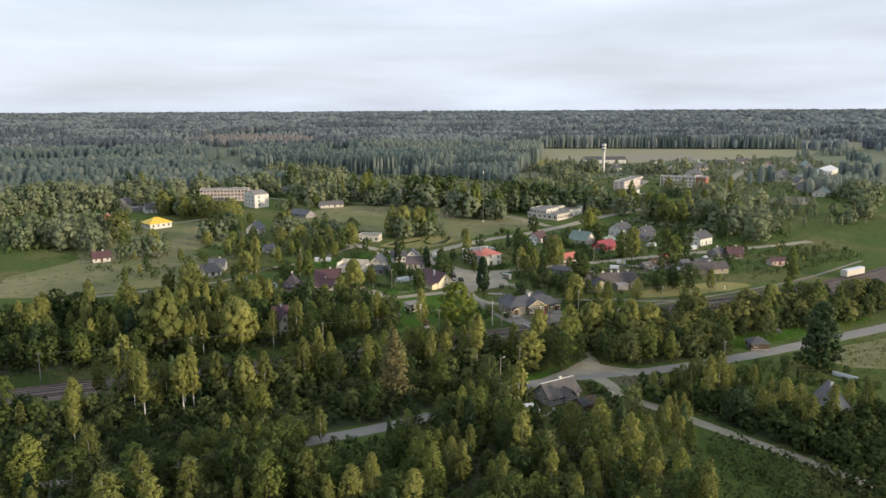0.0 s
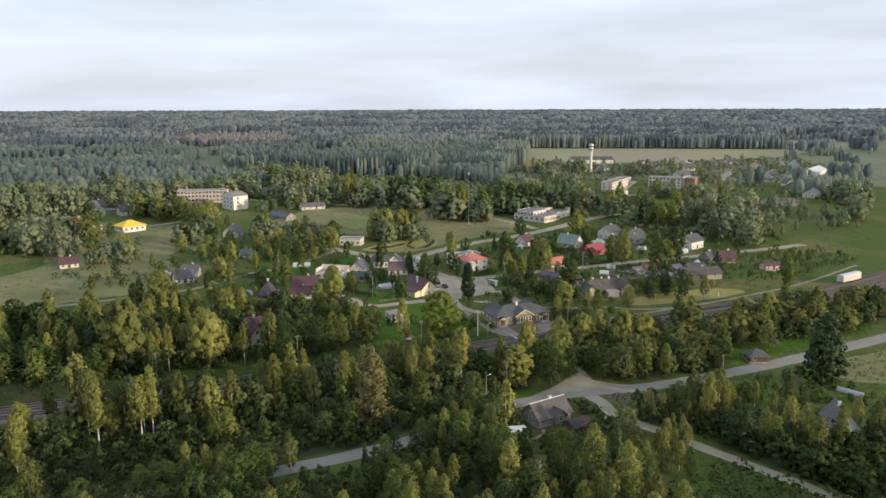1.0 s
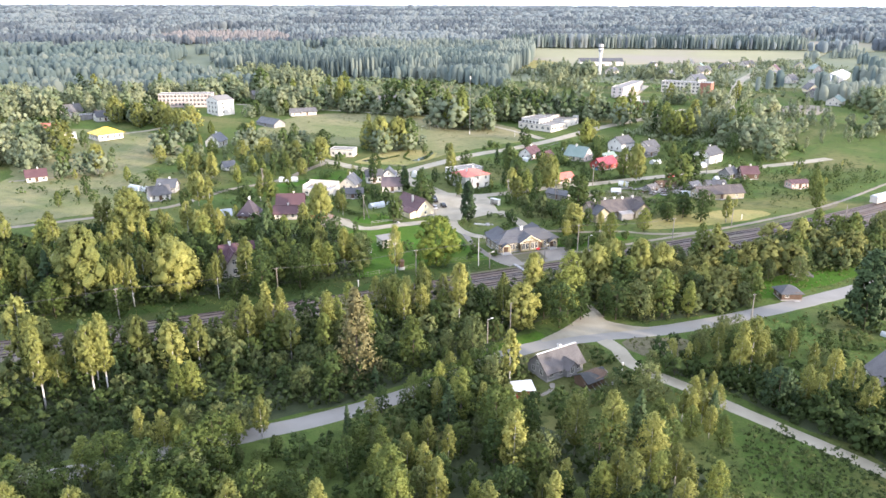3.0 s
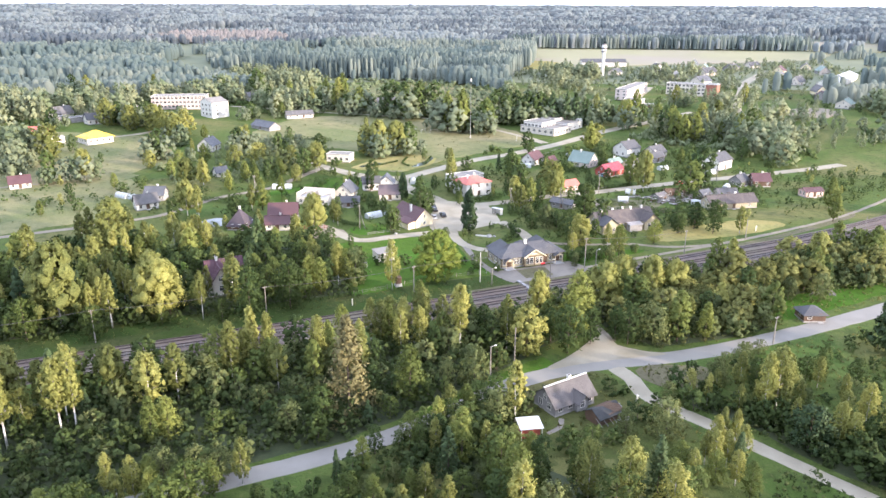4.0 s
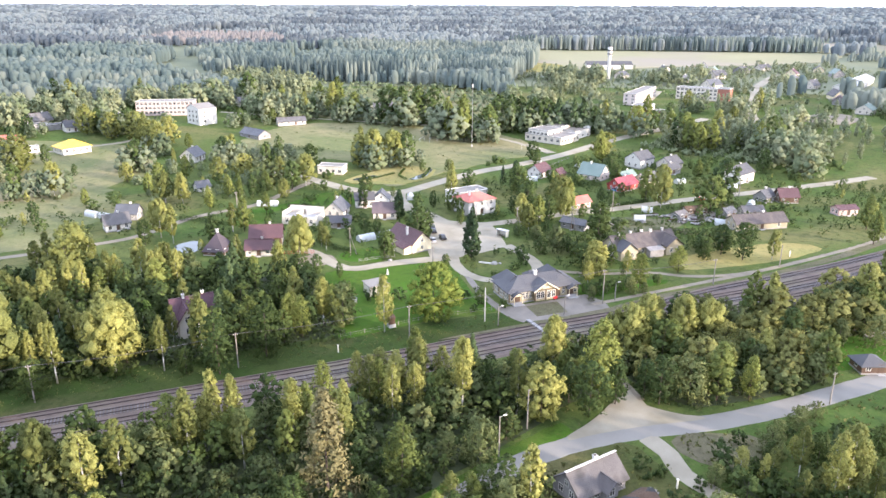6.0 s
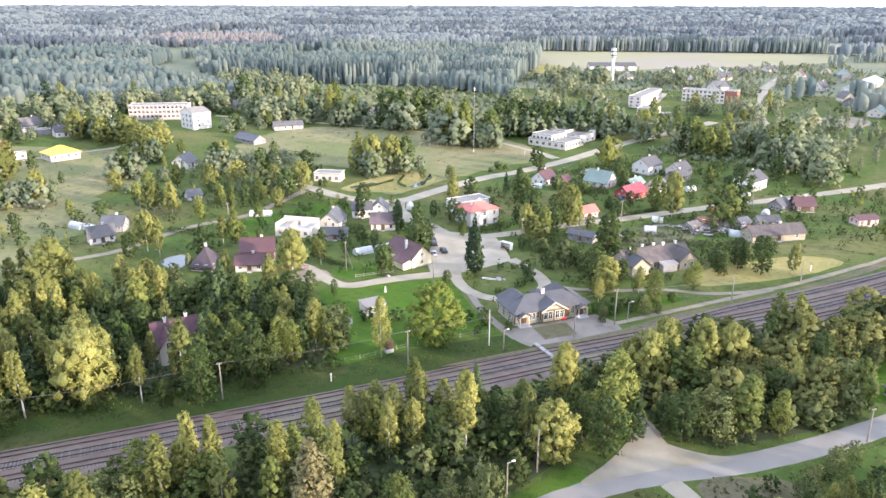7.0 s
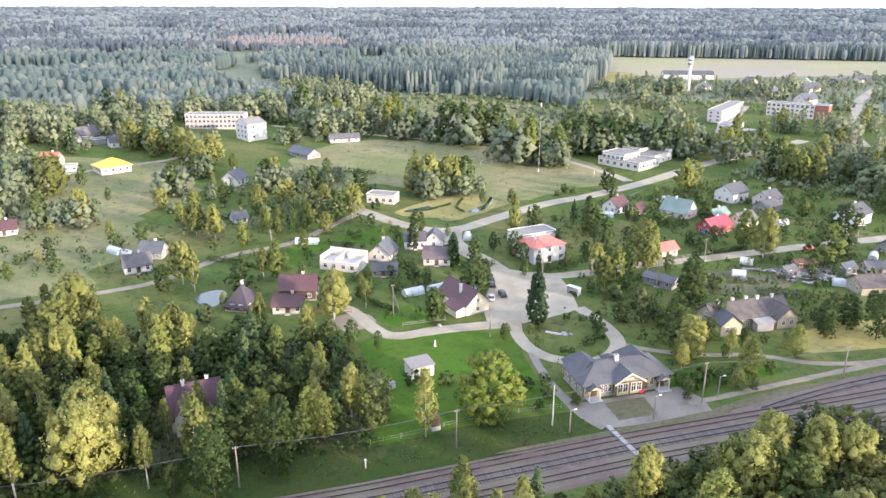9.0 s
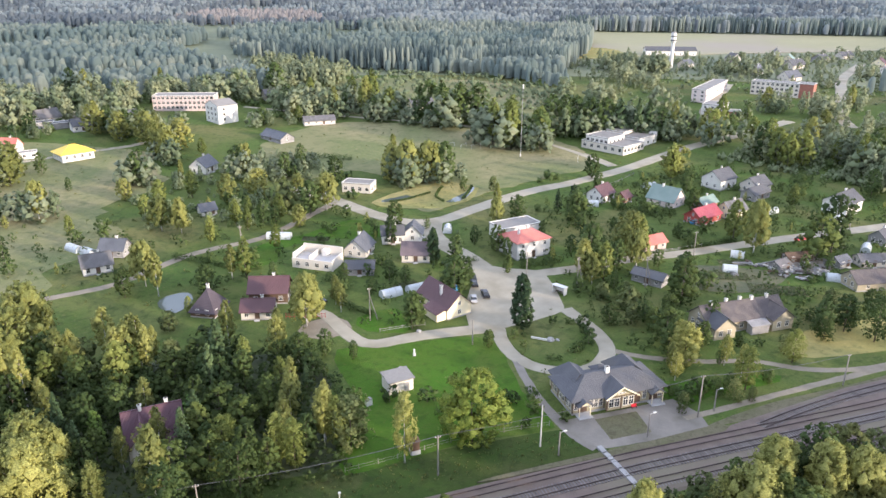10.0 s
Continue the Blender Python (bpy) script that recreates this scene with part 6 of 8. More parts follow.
stand(BIRCH, ((4, 149.5, 9), (44, 131, 9), (49, 134.5, 9), (51, 130, 9.5), (46, 128, 8.5), (66, 117, 8), (75, 116, 8.5), (85, 114, 8), (72, 107, 9), (79, 105, 9), (60, 114, 9)))
stand(BROAD_BIRCH, ((61.2, 287.1, 14), (163.6, 294.5, 13), (144.6, 288.1, 10)))
stand(BIRCH, ((149.9, 230, 9), (150.8, 236.6, 8), (70, 296, 9), (43.3, 322.8, 11), (136.9, 237.3, 8)))
stand(ALDER, ((160.6, 267.3, 14), (143.7, 245.1, 9.5), (151.6, 245.7, 7), (145.5, 257.8, 6), (153.3, 262.3, 7), (194, 244.4, 8), (204.8, 246.9, 8), (182.4, 239.5, 6), (101.4, 260.6, 5), (224.1, 284.7, 15), (87.8, 277, 9), (107.5, 295.3, 10), (105.8, 323.1, 8), (100.3, 350.8, 11), (35.8, 316.6, 8)))
stand(MAPLE, ((63, 268.5, 7), (69.1, 264.8, 5), (109.9, 312.1, 11), (170.8, 294, 6)))
stand(WILLOW, ((149.3, 277.1, 5), (142.3, 277.8, 5), (141.4, 261.3, 6), (168.2, 236.9, 5), (200.3, 255.4, 5)))
stand(SHRUB, ((141.7, 228.5, 3.2), (145.9, 228.8, 3.2), (155.7, 228.3, 3), (132.3, 226.7, 4), (137.5, 228.9, 3.6), (165, 241.7, 2.5), (172, 242, 2), (178.5, 244.8, 3), (80.5, 242.1, 4), (96.1, 237.4, 3), (96.7, 227.7, 2.5), (102.4, 237, 3), (88.3, 320.1, 4), (82.6, 314.1, 4)))
stand(TALL_BIRCH, ((-7, 176.3, 16.6), (-4.6, 177, 18.6), (84.7, 178.9, 14.4), (74.4, 182.1, 17.1), (42, 183.3, 14.1), (24, 184.3, 15.3), (28.6, 186.3, 17), (32, 187.5, 14.8), (19.9, 222, 13.3), (-1.5, 224.2, 14.5), (0.6, 264.5, 14.2), (-2.8, 266.3, 13.9), (-9.4, 266.7, 12.4), (-7.2, 267.6, 13.9), (-3.8, 270.3, 13.6), (283.1, 448.7, 20.4)))
stand(BROAD_BIRCH, ((1.3, 185.8, 13.4), (199.1, 195.5, 12), (-13.4, 229.6, 22), (12.1, 234.7, 13), (19.3, 273.8, 12), (60.7, 285, 14.6), (208.4, 295.3, 18.4), (-4.7, 295.3, 16.4), (19, 324.6, 14), (138.2, 348, 10.8), (27.3, 371.3, 12.9), (20.5, 375.6, 12.8), (80.8, 384.2, 15.1), (-24.3, 403, 15.1), (120.9, 411.4, 19.8), (130.5, 412, 18.7), (17.8, 478.2, 16.4)))
stand(BROAD_BIRCH, ((118.1, 189.7, 14.5), (127.9, 196, 13), (134.5, 191.7, 13.5), (100.7, 193.2, 13), (141, 190.5, 12)))
stand(DOME, ((85, 226.6, 15.5),))
stand(BIRCH, ((102.5, 130.8, 8), (101.5, 126.9, 7.5), (104.5, 126.7, 8), (98.5, 128.8, 7), (93, 125.4, 7), (99.3, 122.4, 7), (114.2, 192, 12), (78.4, 192.2, 12), (70.3, 195.4, 12), (73.9, 191.9, 11), (61.7, 195.3, 11)))
stand(ASPEN, ((89.2, 125.4, 6), (85.9, 124.8, 6), (99.4, 119.2, 7), (96, 123.6, 7), (52, 151, 8), (58, 153, 8.5), (65, 156, 8), (123.2, 189, 12), (126.7, 186, 11)))
stand(MAPLE, ((91.1, 122.5, 6), (55, 152, 7.5), (61, 153.6, 7), (68, 158, 7), (57, 149.6, 7), (64, 152, 6.5), (62.5, 149.4, 6), (69, 155, 6)))
stand(BROAD_BIRCH, ((9.9, 225, 17),))
stand(LINDEN, ((88.1, 175.4, 12.7), (141.7, 239.5, 11.1), (168.7, 306.6, 14.6), (-49, 472.6, 13), (-56.3, 477.7, 13.1)))
stand(BIRCH, ((125.8, 122.7, 8.1), (124.9, 124.7, 9.3), (99, 127.1, 8), (107, 130.9, 8), (105.3, 132.2, 8), (122.8, 135.3, 8), (128.1, 136.3, 6.6), (120, 137.3, 13.9), (123.7, 137.9, 14), (115.5, 139.1, 7), (112.4, 144.2, 7.2), (58.5, 146.8, 8), (55.5, 147.4, 8), (111, 147.8, 6.7), (22.7, 151.5, 9), (6.1, 152.7, 9), (2.3, 154.7, 9), (62.1, 157.1, 8), (-13.8, 181.5, 9.9), (61.5, 186.4, 12.2), (66.2, 186.6, 11.4), (26.8, 187, 11.7), (58.3, 191.3, 12), (165.4, 192.5, 11), (56.5, 193.6, 12), (27.5, 233.1, 11), (57.7, 233.4, 13), (135.7, 234.1, 7.2), (58.1, 235.2, 12)))
stand(BIRCH, ((2.9, 235.6, 11), (28.2, 238.8, 11), (-16.1, 239.4, 11), (52.4, 242.6, 12), (-3.4, 249.9, 13), (-7.6, 260.3, 14), (52, 269.2, 12), (-15.3, 271.3, 9.2), (-18.5, 272.2, 11.2), (17.3, 273.1, 12), (21.8, 275.5, 13), (20.5, 276.6, 13), (41.3, 280.5, 12), (14, 282.5, 13), (-28.4, 284.4, 13), (70.6, 290.9, 8.5), (143.2, 291.3, 13.2), (-4.7, 299.3, 13.6), (-12.5, 299.5, 12.7), (320.2, 390.6, 20.4), (368.3, 430, 14.3), (119, 430.5, 17.8), (53.6, 440.1, 16.2), (25, 442, 10.2), (436.9, 477.9, 17.1), (386.3, 495.8, 15.5), (9.5, 534.7, 14.4), (132.6, 559, 24), (-24.9, 563.1, 15.8), (113.6, 564, 18.3)))
stand(BIRCH, ((-46.4, 678.1, 18.9), (4.2, 681.2, 17.5)))
stand(ASPEN, ((92.3, 128, 7), (83.8, 129.3, 6), (42.4, 147.8, 7), (8.5, 153.3, 8), (65.4, 154.8, 7), (132, 167.6, 10), (56.4, 164.6, 13.7), (8.7, 167.6, 10.5), (11.4, 167.8, 9.9), (103, 178.5, 18), (21.3, 187.2, 13.3), (60.1, 191.1, 11), (49.3, 192, 12), (71, 199.9, 12), (148.3, 226.5, 10.6), (51.5, 228.3, 11), (48.8, 230.7, 11), (39.5, 232.7, 11), (60, 232.8, 11), (166.9, 233, 8.7), (40.5, 235.9, 9), (44.5, 264.3, 10), (148.8, 288.6, 12.6), (31.5, 302, 5.1), (171.5, 305.8, 13.7), (47.3, 322.8, 12.9), (259.5, 333.6, 9.6), (37.2, 357.4, 9.8)))
stand(ASPEN, ((326.1, 364.4, 18), (46.1, 376.4, 9.6), (298.3, 379.5, 17), (307.2, 380, 17.7), (235.4, 380.9, 16.9), (51.1, 385.3, 7.9), (297, 385.8, 18.6), (297.8, 434.6, 18.3), (-31.2, 435.8, 3.6), (189.2, 456.5, 24), (183, 467.1, 24), (33.5, 490.1, 8.6), (145.3, 547.3, 19.4), (89.9, 554.1, 10), (131.4, 597.4, 19.9), (104, 604.5, 18.1), (-64.7, 636.6, 9.9)))
stand(MAPLE, ((60.1, 146.3, 6), (53.1, 149, 6), (49.5, 150.2, 5), (45.6, 151.7, 6), (38.7, 163.4, 8.8), (113.5, 172.5, 11), (97.7, 173.5, 12), (112, 175.5, 9), (105.2, 175.6, 10), (96.7, 179.5, 9), (68.2, 181.6, 8), (82.4, 186.4, 9), (178.5, 191.4, 9), (31.2, 216.5, 14.1), (140.7, 225.7, 4.9), (154.9, 226.8, 3.3), (194.1, 235.3, 12.4), (63.9, 235.4, 10.5), (149.9, 237.2, 3.8), (191.3, 241.9, 10.3), (183.9, 242, 9.5), (140.1, 243.4, 9.1), (0.9, 252.4, 7), (159.6, 252.9, 8), (58.8, 258.1, 8), (39.1, 258.7, 9), (24.6, 259.3, 6), (145.2, 261.1, 6.6), (10.8, 265.8, 10), (165.6, 273.5, 13)))
stand(MAPLE, ((86.3, 275.7, 10.5), (-14.8, 282.4, 8), (233.5, 288.2, 19.4), (103.1, 291.2, 12.2), (147.4, 294.5, 16.5), (108, 294.9, 12.4), (36.4, 310, 10.5), (104.8, 321.5, 6.8), (95.6, 337.4, 9.9), (165.7, 339.4, 12.1), (167.2, 342.2, 12.4), (147.9, 351.1, 9.5), (-25, 356.2, 9.3), (332.4, 362.2, 20.5), (231.1, 363.5, 9.7), (211.2, 364, 8.4), (60, 370.1, 7.6), (55.7, 371.3, 10.2), (195.5, 375.8, 9.3), (141.2, 394.4, 6.2), (298.5, 397.8, 18.5), (-39, 403.7, 14.5), (138.9, 411.8, 17.3), (73.5, 429.6, 7.7), (70.2, 435.8, 11.6), (7.8, 441.1, 15.8), (317.1, 444.1, 12.8), (49.3, 446.7, 13.6), (78.8, 450.6, 11.3), (276.3, 450.9, 16.9)))
stand(MAPLE, ((203.9, 452.1, 19.9), (251.5, 468.6, 20.5), (243.5, 471, 20.5), (235.6, 473.5, 21.4), (353.9, 475.2, 11.5), (229.2, 475.4, 22.1), (224.1, 480.3, 21.6), (191.8, 514.8, 24), (170.1, 517.3, 17.1), (181.5, 517.7, 24), (171.2, 520.7, 24), (165.7, 533.7, 24), (-6.5, 538.4, 14.7), (1, 543.3, 15.5), (134.8, 546.2, 14.3), (-55.7, 549.5, 12.8), (68.1, 550.1, 11.4), (-58.8, 550.2, 8.2), (-17.3, 552.6, 14.7), (121.6, 576.9, 12.2), (-88, 585.8, 11.2), (-107.2, 599.1, 13), (88.4, 608.5, 14.5), (84, 648.3, 22.9), (-116.7, 654.2, 15.9), (56.8, 654.9, 15.3), (-58.8, 694.7, 17.4)))
stand(ALDER, ((147.6, 139.7, 6.3), (142.5, 144, 7.6), (5.2, 168.3, 5), (-2.1, 170.9, 4), (17.2, 178.1, 5), (-5, 218.7, 9), (24.4, 219, 6.6), (41.9, 220.9, 13.2), (10.1, 222.6, 5.1), (-20.3, 224.4, 11)))
stand(SUNLIT_ALDER, ((155.7, 177.2, 7), (142.3, 181.1, 8), (133.5, 182.4, 8), (165.4, 183.3, 8), (200.1, 183.4, 9), (142.1, 186, 8), (180.6, 186.3, 8), (157.7, 188.8, 8), (205.2, 192, 9)))
stand(WILLOW, ((90.5, 131.6, 4), (60.3, 136, 6), (97.2, 137.6, 8.6), (91.2, 141.5, 5.3), (66, 142.2, 6), (105.7, 147.7, 4.8), (121.7, 151.7, 5.1), (69.9, 152.2, 8), (19.4, 154.3, 6), (132, 155.4, 5.3), (15.9, 156.4, 6), (10.5, 157.6, 6), (32.3, 162.2, 7.8), (70.9, 165.6, 10.8), (120, 171.5, 10), (66.4, 169.5, 6), (28.1, 172.9, 6), (35.5, 173.8, 6), (140.5, 174.3, 8), (178.2, 176, 8), (170.6, 179.5, 7), (153.4, 179.7, 7), (44.3, 181.7, 7), (19.4, 186.4, 8), (37.6, 190, 7), (14.6, 190.2, 7), (7.7, 191.5, 7), (-13.4, 196.9, 7), (146.8, 222.6, 3.5), (129.9, 223.2, 4.8)))
stand(WILLOW, ((143, 223.7, 5.3), (62.4, 231.9, 11.3), (13.8, 268.8, 6), (145.8, 269.7, 6.8), (29, 271.9, 8), (8.8, 280.1, 7), (26.9, 292.4, 5.7), (64.1, 388.9, 11.9), (153.6, 390.9, 6.7)))
stand(SPRUCE, ((102.3, 125.1, 8), (37.4, 145.7, 7), (32.8, 233.8, 13), (34.5, 242.7, 11), (10.1, 247.4, 12), (37.3, 257.2, 13), (112.3, 316.2, 10.6), (269.5, 453.1, 21), (264, 454.9, 21.9), (257, 461.9, 21.2), (168.4, 521.5, 13.3), (156, 528.7, 14.4)))
stand(PINE, ((118.5, 125.4, 9.6),))
stand(THUJA, ((34.1, 243.8, 9.9), (16.5, 246.3, 7.9)))
for x, y, h in ((110, 312, 14.5), (167, 356, 9), (39, 266, 14), (9, 250, 13), (25, 254, 7)):
    SPRUCE.plant(x, y, h, rng)
for x, y, h in ((128, 313.5, 9), (131, 308, 6), (141, 247, 7), (147, 252, 8.5), (150, 258, 7), (144, 259, 6.5), (152, 266, 8), (143, 276, 8), (149, 283, 7), (157, 262, 9), (138, 284, 6), (141, 294, 10), (149, 297, 9), (157, 295, 12), (187, 249, 5), (194, 251, 5), (206, 250, 6), (214, 252, 6), (160, 243, 5), (172, 241, 5), (104, 300, 8), (114, 316, 7), (92, 304, 7), (81, 300, 6), (88, 308, 8), (75, 311, 7), (55, 316, 8), (74, 292, 5), (92, 347, 8), (112, 350, 6), (123, 330, 8), (150, 312, 8), (158, 318, 9), (163, 330, 10), (176, 322, 8), (148, 330, 7), (193, 315, 7), (204, 316, 8)):
    MAPLE.plant(x, y, h * 0.85, rng)
for x, y, h in ((58, 345, 9), (50, 368, 10), (62, 376, 11), (68, 366, 9), (42, 376, 12), (55, 388, 12), (28, 372, 11), (14, 392, 10), (66, 396, 12), (72, 404, 11), (44, 404, 13), (30, 418, 12), (56, 412, 12), (18, 410, 11), (4, 420, 10), (-10, 380, 8), (-34, 342, 7)):
    (LINDEN if x % 4 < 2 else ASPEN).plant(x, y, h * 0.95, rng)
for x, y, h in ((184, 469, 27), (193, 466, 25), (208, 462, 20), (124, 572, 19), (135, 569, 21), (177, 538, 20), (184, 526, 21), (143, 589, 24), (118, 584, 19), (298, 442, 19), (327, 465, 19), (304, 412, 18)):
    ASPEN.plant(x, y, h, rng)
for x, y, h in ((304, 399, 17), (311, 391, 15), (314, 410, 17), (327, 379, 13), (329, 367, 15), (320, 398, 14), (341, 382, 15)):
    ASPEN.plant(x, y, h, rng)
for x, y, h in ((22, 236.5, 9.5), (27.5, 234.5, 11), (32, 236, 9), (134, 122, 10), (139, 117, 11), (150, 117, 10), (136, 128, 9), (153, 124, 8), (131, 116, 10)):
    BIRCH.plant(x, y, h, rng)
for x, y, h in ((-15.4, 553, 19), (-5, 536, 18), (5, 520, 17), (15, 487, 17), (23, 503, 16), (68, 555, 12), (88, 567, 11), (5, 450, 12), (-29, 407, 14), (-45, 454, 19), (47, 448, 14), (52, 456, 12), (-24, 548, 17), (-9, 529, 16), (10, 505, 15), (118, 578, 17), (205, 455, 18), (214, 461, 18), (240, 385, 15), (303, 446, 16), (317, 449, 15)):
    LINDEN.plant(x, y, h, rng)
for x, y, h in ((300, 334, 12), (62, 384, 14), (74, 380, 13), (82, 389, 12), (-36, 470, 10), (-20, 440, 6), (2, 436, 7), (136, 563, 19), (148, 560, 15), (157, 557, 12), (165, 546, 11)):
    MAPLE.plant(x, y, h, rng)
for x, y, h in ((77.9, 159.8, 4), (76.4, 157.5, 3.5), (97.4, 156.1, 3), (99, 153, 2.4), (80, 143, 3.6), (83.5, 141, 4), (78, 140, 4.5), (96, 144.5, 4.2), (98.5, 143, 3.6), (87, 139.5, 3.5), (103, 148, 2.6), (109, 147, 4.5), (111, 152, 5), (108.5, 143.5, 5)):
    SHRUB.plant(x, y, h, rng, gap=1.2)
for x, y, h in ((69.4, 141.3, 4.5), (72.8, 140.8, 4), (76.4, 140.3, 5.5), (81.2, 141, 4.5), (92.4, 142, 5), (79.1, 161.2, 3.5), (99.2, 158.9, 3), (65.8, 140.4, 6), (77.8, 139, 4)):
    (WILLOW if h < 5 else ALDER).plant(x, y, h, rng)
for x, y, h in ((125.9, 154.4, 4.5), (135.1, 157.5, 3.5), (138.7, 157.4, 4), (146.3, 167, 3), (132.9, 164.3, 3)):
    WILLOW.plant(x, y, h, rng)
for x, y, h in ((115, 418, 16), (120, 414, 18), (119, 422, 16), (126, 417, 15), (133, 415, 17), (139, 417, 16), (136, 421, 15), (61.5, 289.5, 14), (67, 292, 8.5),  (8.4, 233.8, 16), (-4.3, 278.3, 17), (-12.2, 280.5, 15)):
    LINDEN.plant(x, y, h, rng)
for x, y, h in ((105.3, 227.7, 2.6), (132.3, 226.4, 2.8), (136.8, 228.2, 2.2), (142.2, 228.6, 2.6), (145.1, 227.8, 3), (101, 260.4, 4.2), (122, 267.6, 2.6), (126.3, 266.3, 2.2), (129.3, 266.4, 2.2), (127.8, 259.4, 2.4), (123.9, 254.5, 2.2), (120.3, 252.2, 2), (115, 249.8, 1.6), (109.9, 258.6, 2.2), (112, 263.2, 1.8)):
    SHRUB.plant(x, y, h, rng, gap=1.2)
for x, y, h in ((-6.7, 181.7, 15), (-5.1, 182.1, 16), (-3.4, 180.5, 14), (-0.8, 224.9, 12), (20.2, 221.7, 11.5), (21.6, 220, 10.5), (-6.1, 226.3, 12), (25.8, 187.6, 14), (28.3, 186.1, 15.5), (30.9, 186.7, 15), (32.6, 187.7, 14), (42.3, 185.5, 13), (61, 188.6, 13), (63.5, 184.9, 13.5), (57.3, 192.4, 12), (65.6, 182.3, 12)):
    TALL_BIRCH.plant(x, y, h, rng)
for x, y, h in ((-18.6, 183, 17), (-15.9, 176.1, 18), (-15.4, 177.3, 16), (-5.7, 178.8, 17), (-4.4, 178.3, 16), (-29.6, 164.7, 16), (-27.4, 189.5, 14), (-12.2, 229.4, 14), (-1.2, 223.9, 12), (19.6, 220.9, 12), (20.1, 220.1, 11)):
    TALL_BIRCH.plant(x, y, h, rng)
for x, y, h in ((59.5, 228.5, 2.6), (61, 231.5, 3.2), (61.8, 235, 2.4), (62.8, 239, 3.4), (62.6, 243, 2.8), (63.4, 247, 3.6), (62.8, 251, 2.6), (63, 255, 3.2), (61.5, 259, 3.0)):
    SHRUB.plant(x, y, h, rng, gap=1.2)
for x, y, h in ((88, 276.5, 11), (109, 297, 13), (100, 353, 9), (164, 272, 14), (229, 287.5, 16), (204, 396, 11), (14, 318, 9), (-25, 358, 12), (144, 250, 10), (90, 419, 13), (218, 341, 9), (210, 297.5, 21), (146, 264, 8), (136, 263, 6), (85, 311, 7), (124, 303, 6), (128, 322, 9), (64, 265, 6)):
    ALDER.plant(x, y, h, rng)
for x, y, h in ((101.5, 262, 6), (66, 268.6, 5), (102, 234, 4.5)):
    WILLOW.plant(x, y, h, rng)
for x, y, h in ((71, 224.2, 15), (143, 360, 12), (167, 298.5, 21), (145, 291, 16), (153, 294, 11), (44, 325, 14), (37, 359, 11), (150, 229.5, 10), (140, 237, 6), (-14, 290, 13), (-10, 292, 14), (-6, 288, 15), (-2, 291, 14), (1, 290, 12), (23, 316, 14), (53, 277, 10), (203, 222 + 10, 10)):
    BIRCH.plant(x, y, h, rng)
for x, y, h in ((211, 308.5, 14), (248, 232, 12), (262, 246, 13)):
    ASPEN.plant(x, y, h, rng)
for x, y, h in ((155, 227.8, 4), (123, 267, 5), (127, 266, 4), (127.4, 261, 5), (125.6, 255, 5), (121.6, 252.6, 3), (113, 250.4, 2), (110, 259, 3.2), (109.4, 263, 3.2), (73, 244.6, 4), (81, 243, 4), (100.4, 232, 4), (98, 236.4, 3), (93, 235, 3), (131.6, 229, 3.2), (134, 226.6, 3.6), (137, 226.4, 3.2), (139.6, 225.4, 2.8)):
    SHRUB.plant(x, y, h, rng, gap=1.2)
for x, y in scatter([(15, 148), (17, 133), (24, 125), (40, 126), (51, 133), (56, 149)], 3.4, rng, 0.6):
    (SHRUB if rng.uniform() < 0.5 else WILLOW if rng.uniform() < 0.6 else ALDER).plant(x, y, float(rng.uniform(2.5, 5.0)), rng, "bushes below the road", gap=2.0)
# the woods along the railway and the road
CAP = 225
rest_tall, rest_round = [], []
for poly, gap, mix, tall in ((FOREST_SOUTH, 5.0, (0.14, 0.5, 0.78, 0.82, 0.9), 0.78), (FOREST_EAST, 4.6, (0.08, 0.42, 0.8, 0.81, 0.9), 0.85), (FOREST_NEAR, 4.7, (0.26, 0.54, 0.74, 0.79, 0.88), 0.9), (ORCHARD_EDGE, 4.6, (0.6, 0.72, 0.9, 0.93, 0.97), 0.6), (ROADSIDE, 3.6, (0.15, 0.5, 0.75, 0.77, 0.88), 0.7), (FOREST_NORTH, 5.0, (0.16, 0.52, 0.72, 0.78, 0.88), 0.8)):
    for x, y in scatter(poly, gap, rng, 0.6):
        q, swell = float(rng.uniform()), 0.88 + 0.5 * noise.noise(Vector((x * 0.06, y * 0.06, 3))) + float(rng.uniform(-0.3, 0.3))
        for limit, kind, size in ((mix[0], BIRCH, 12.5), (mix[1], ALDER, 9.5), (mix[2], WILLOW, 6.5), (mix[3], SPRUCE, 11.0), (mix[4], ASPEN, 12.0), (1.1, MAPLE, 10.0)):
            if q < limit:
                h = size * tall * (1.2 if x < -18 and y < 300 else 1.0) * swell + 1.5
                if poly is FOREST_EAST and kind is ALDER and q < 0.3:
                    kind = SUNLIT_ALDER
                if poly in (FOREST_SOUTH, FOREST_EAST) and 86 < x < 124 and y > 187:
                    h = min(h, 5.0 + 3 * float(rng.uniform()))
                if poly is FOREST_SOUTH and y < 178 and x < 90:
                    if kind in (BIRCH, ASPEN):
                        kind, h = WILLOW, h * 0.7
                    h *= 0.6
                if poly is FOREST_SOUTH and y > 186 and x < 62:
                    h *= 1.18
                if kind.count < CAP:
                    kind.plant(x, y, h, rng, "trees of the woods", gap=2.6, fill=0 if poly in (FOREST_NEAR, ORCHARD_EDGE) else 1)
                elif not any((x - a) ** 2 + (y - b) ** 2 < 7 for a, b in STANDING.get((int(x // 8), int(y // 8)), ())):
                    (rest_tall if kind in (BIRCH, ASPEN) else rest_round).append((x, y, h))
                break
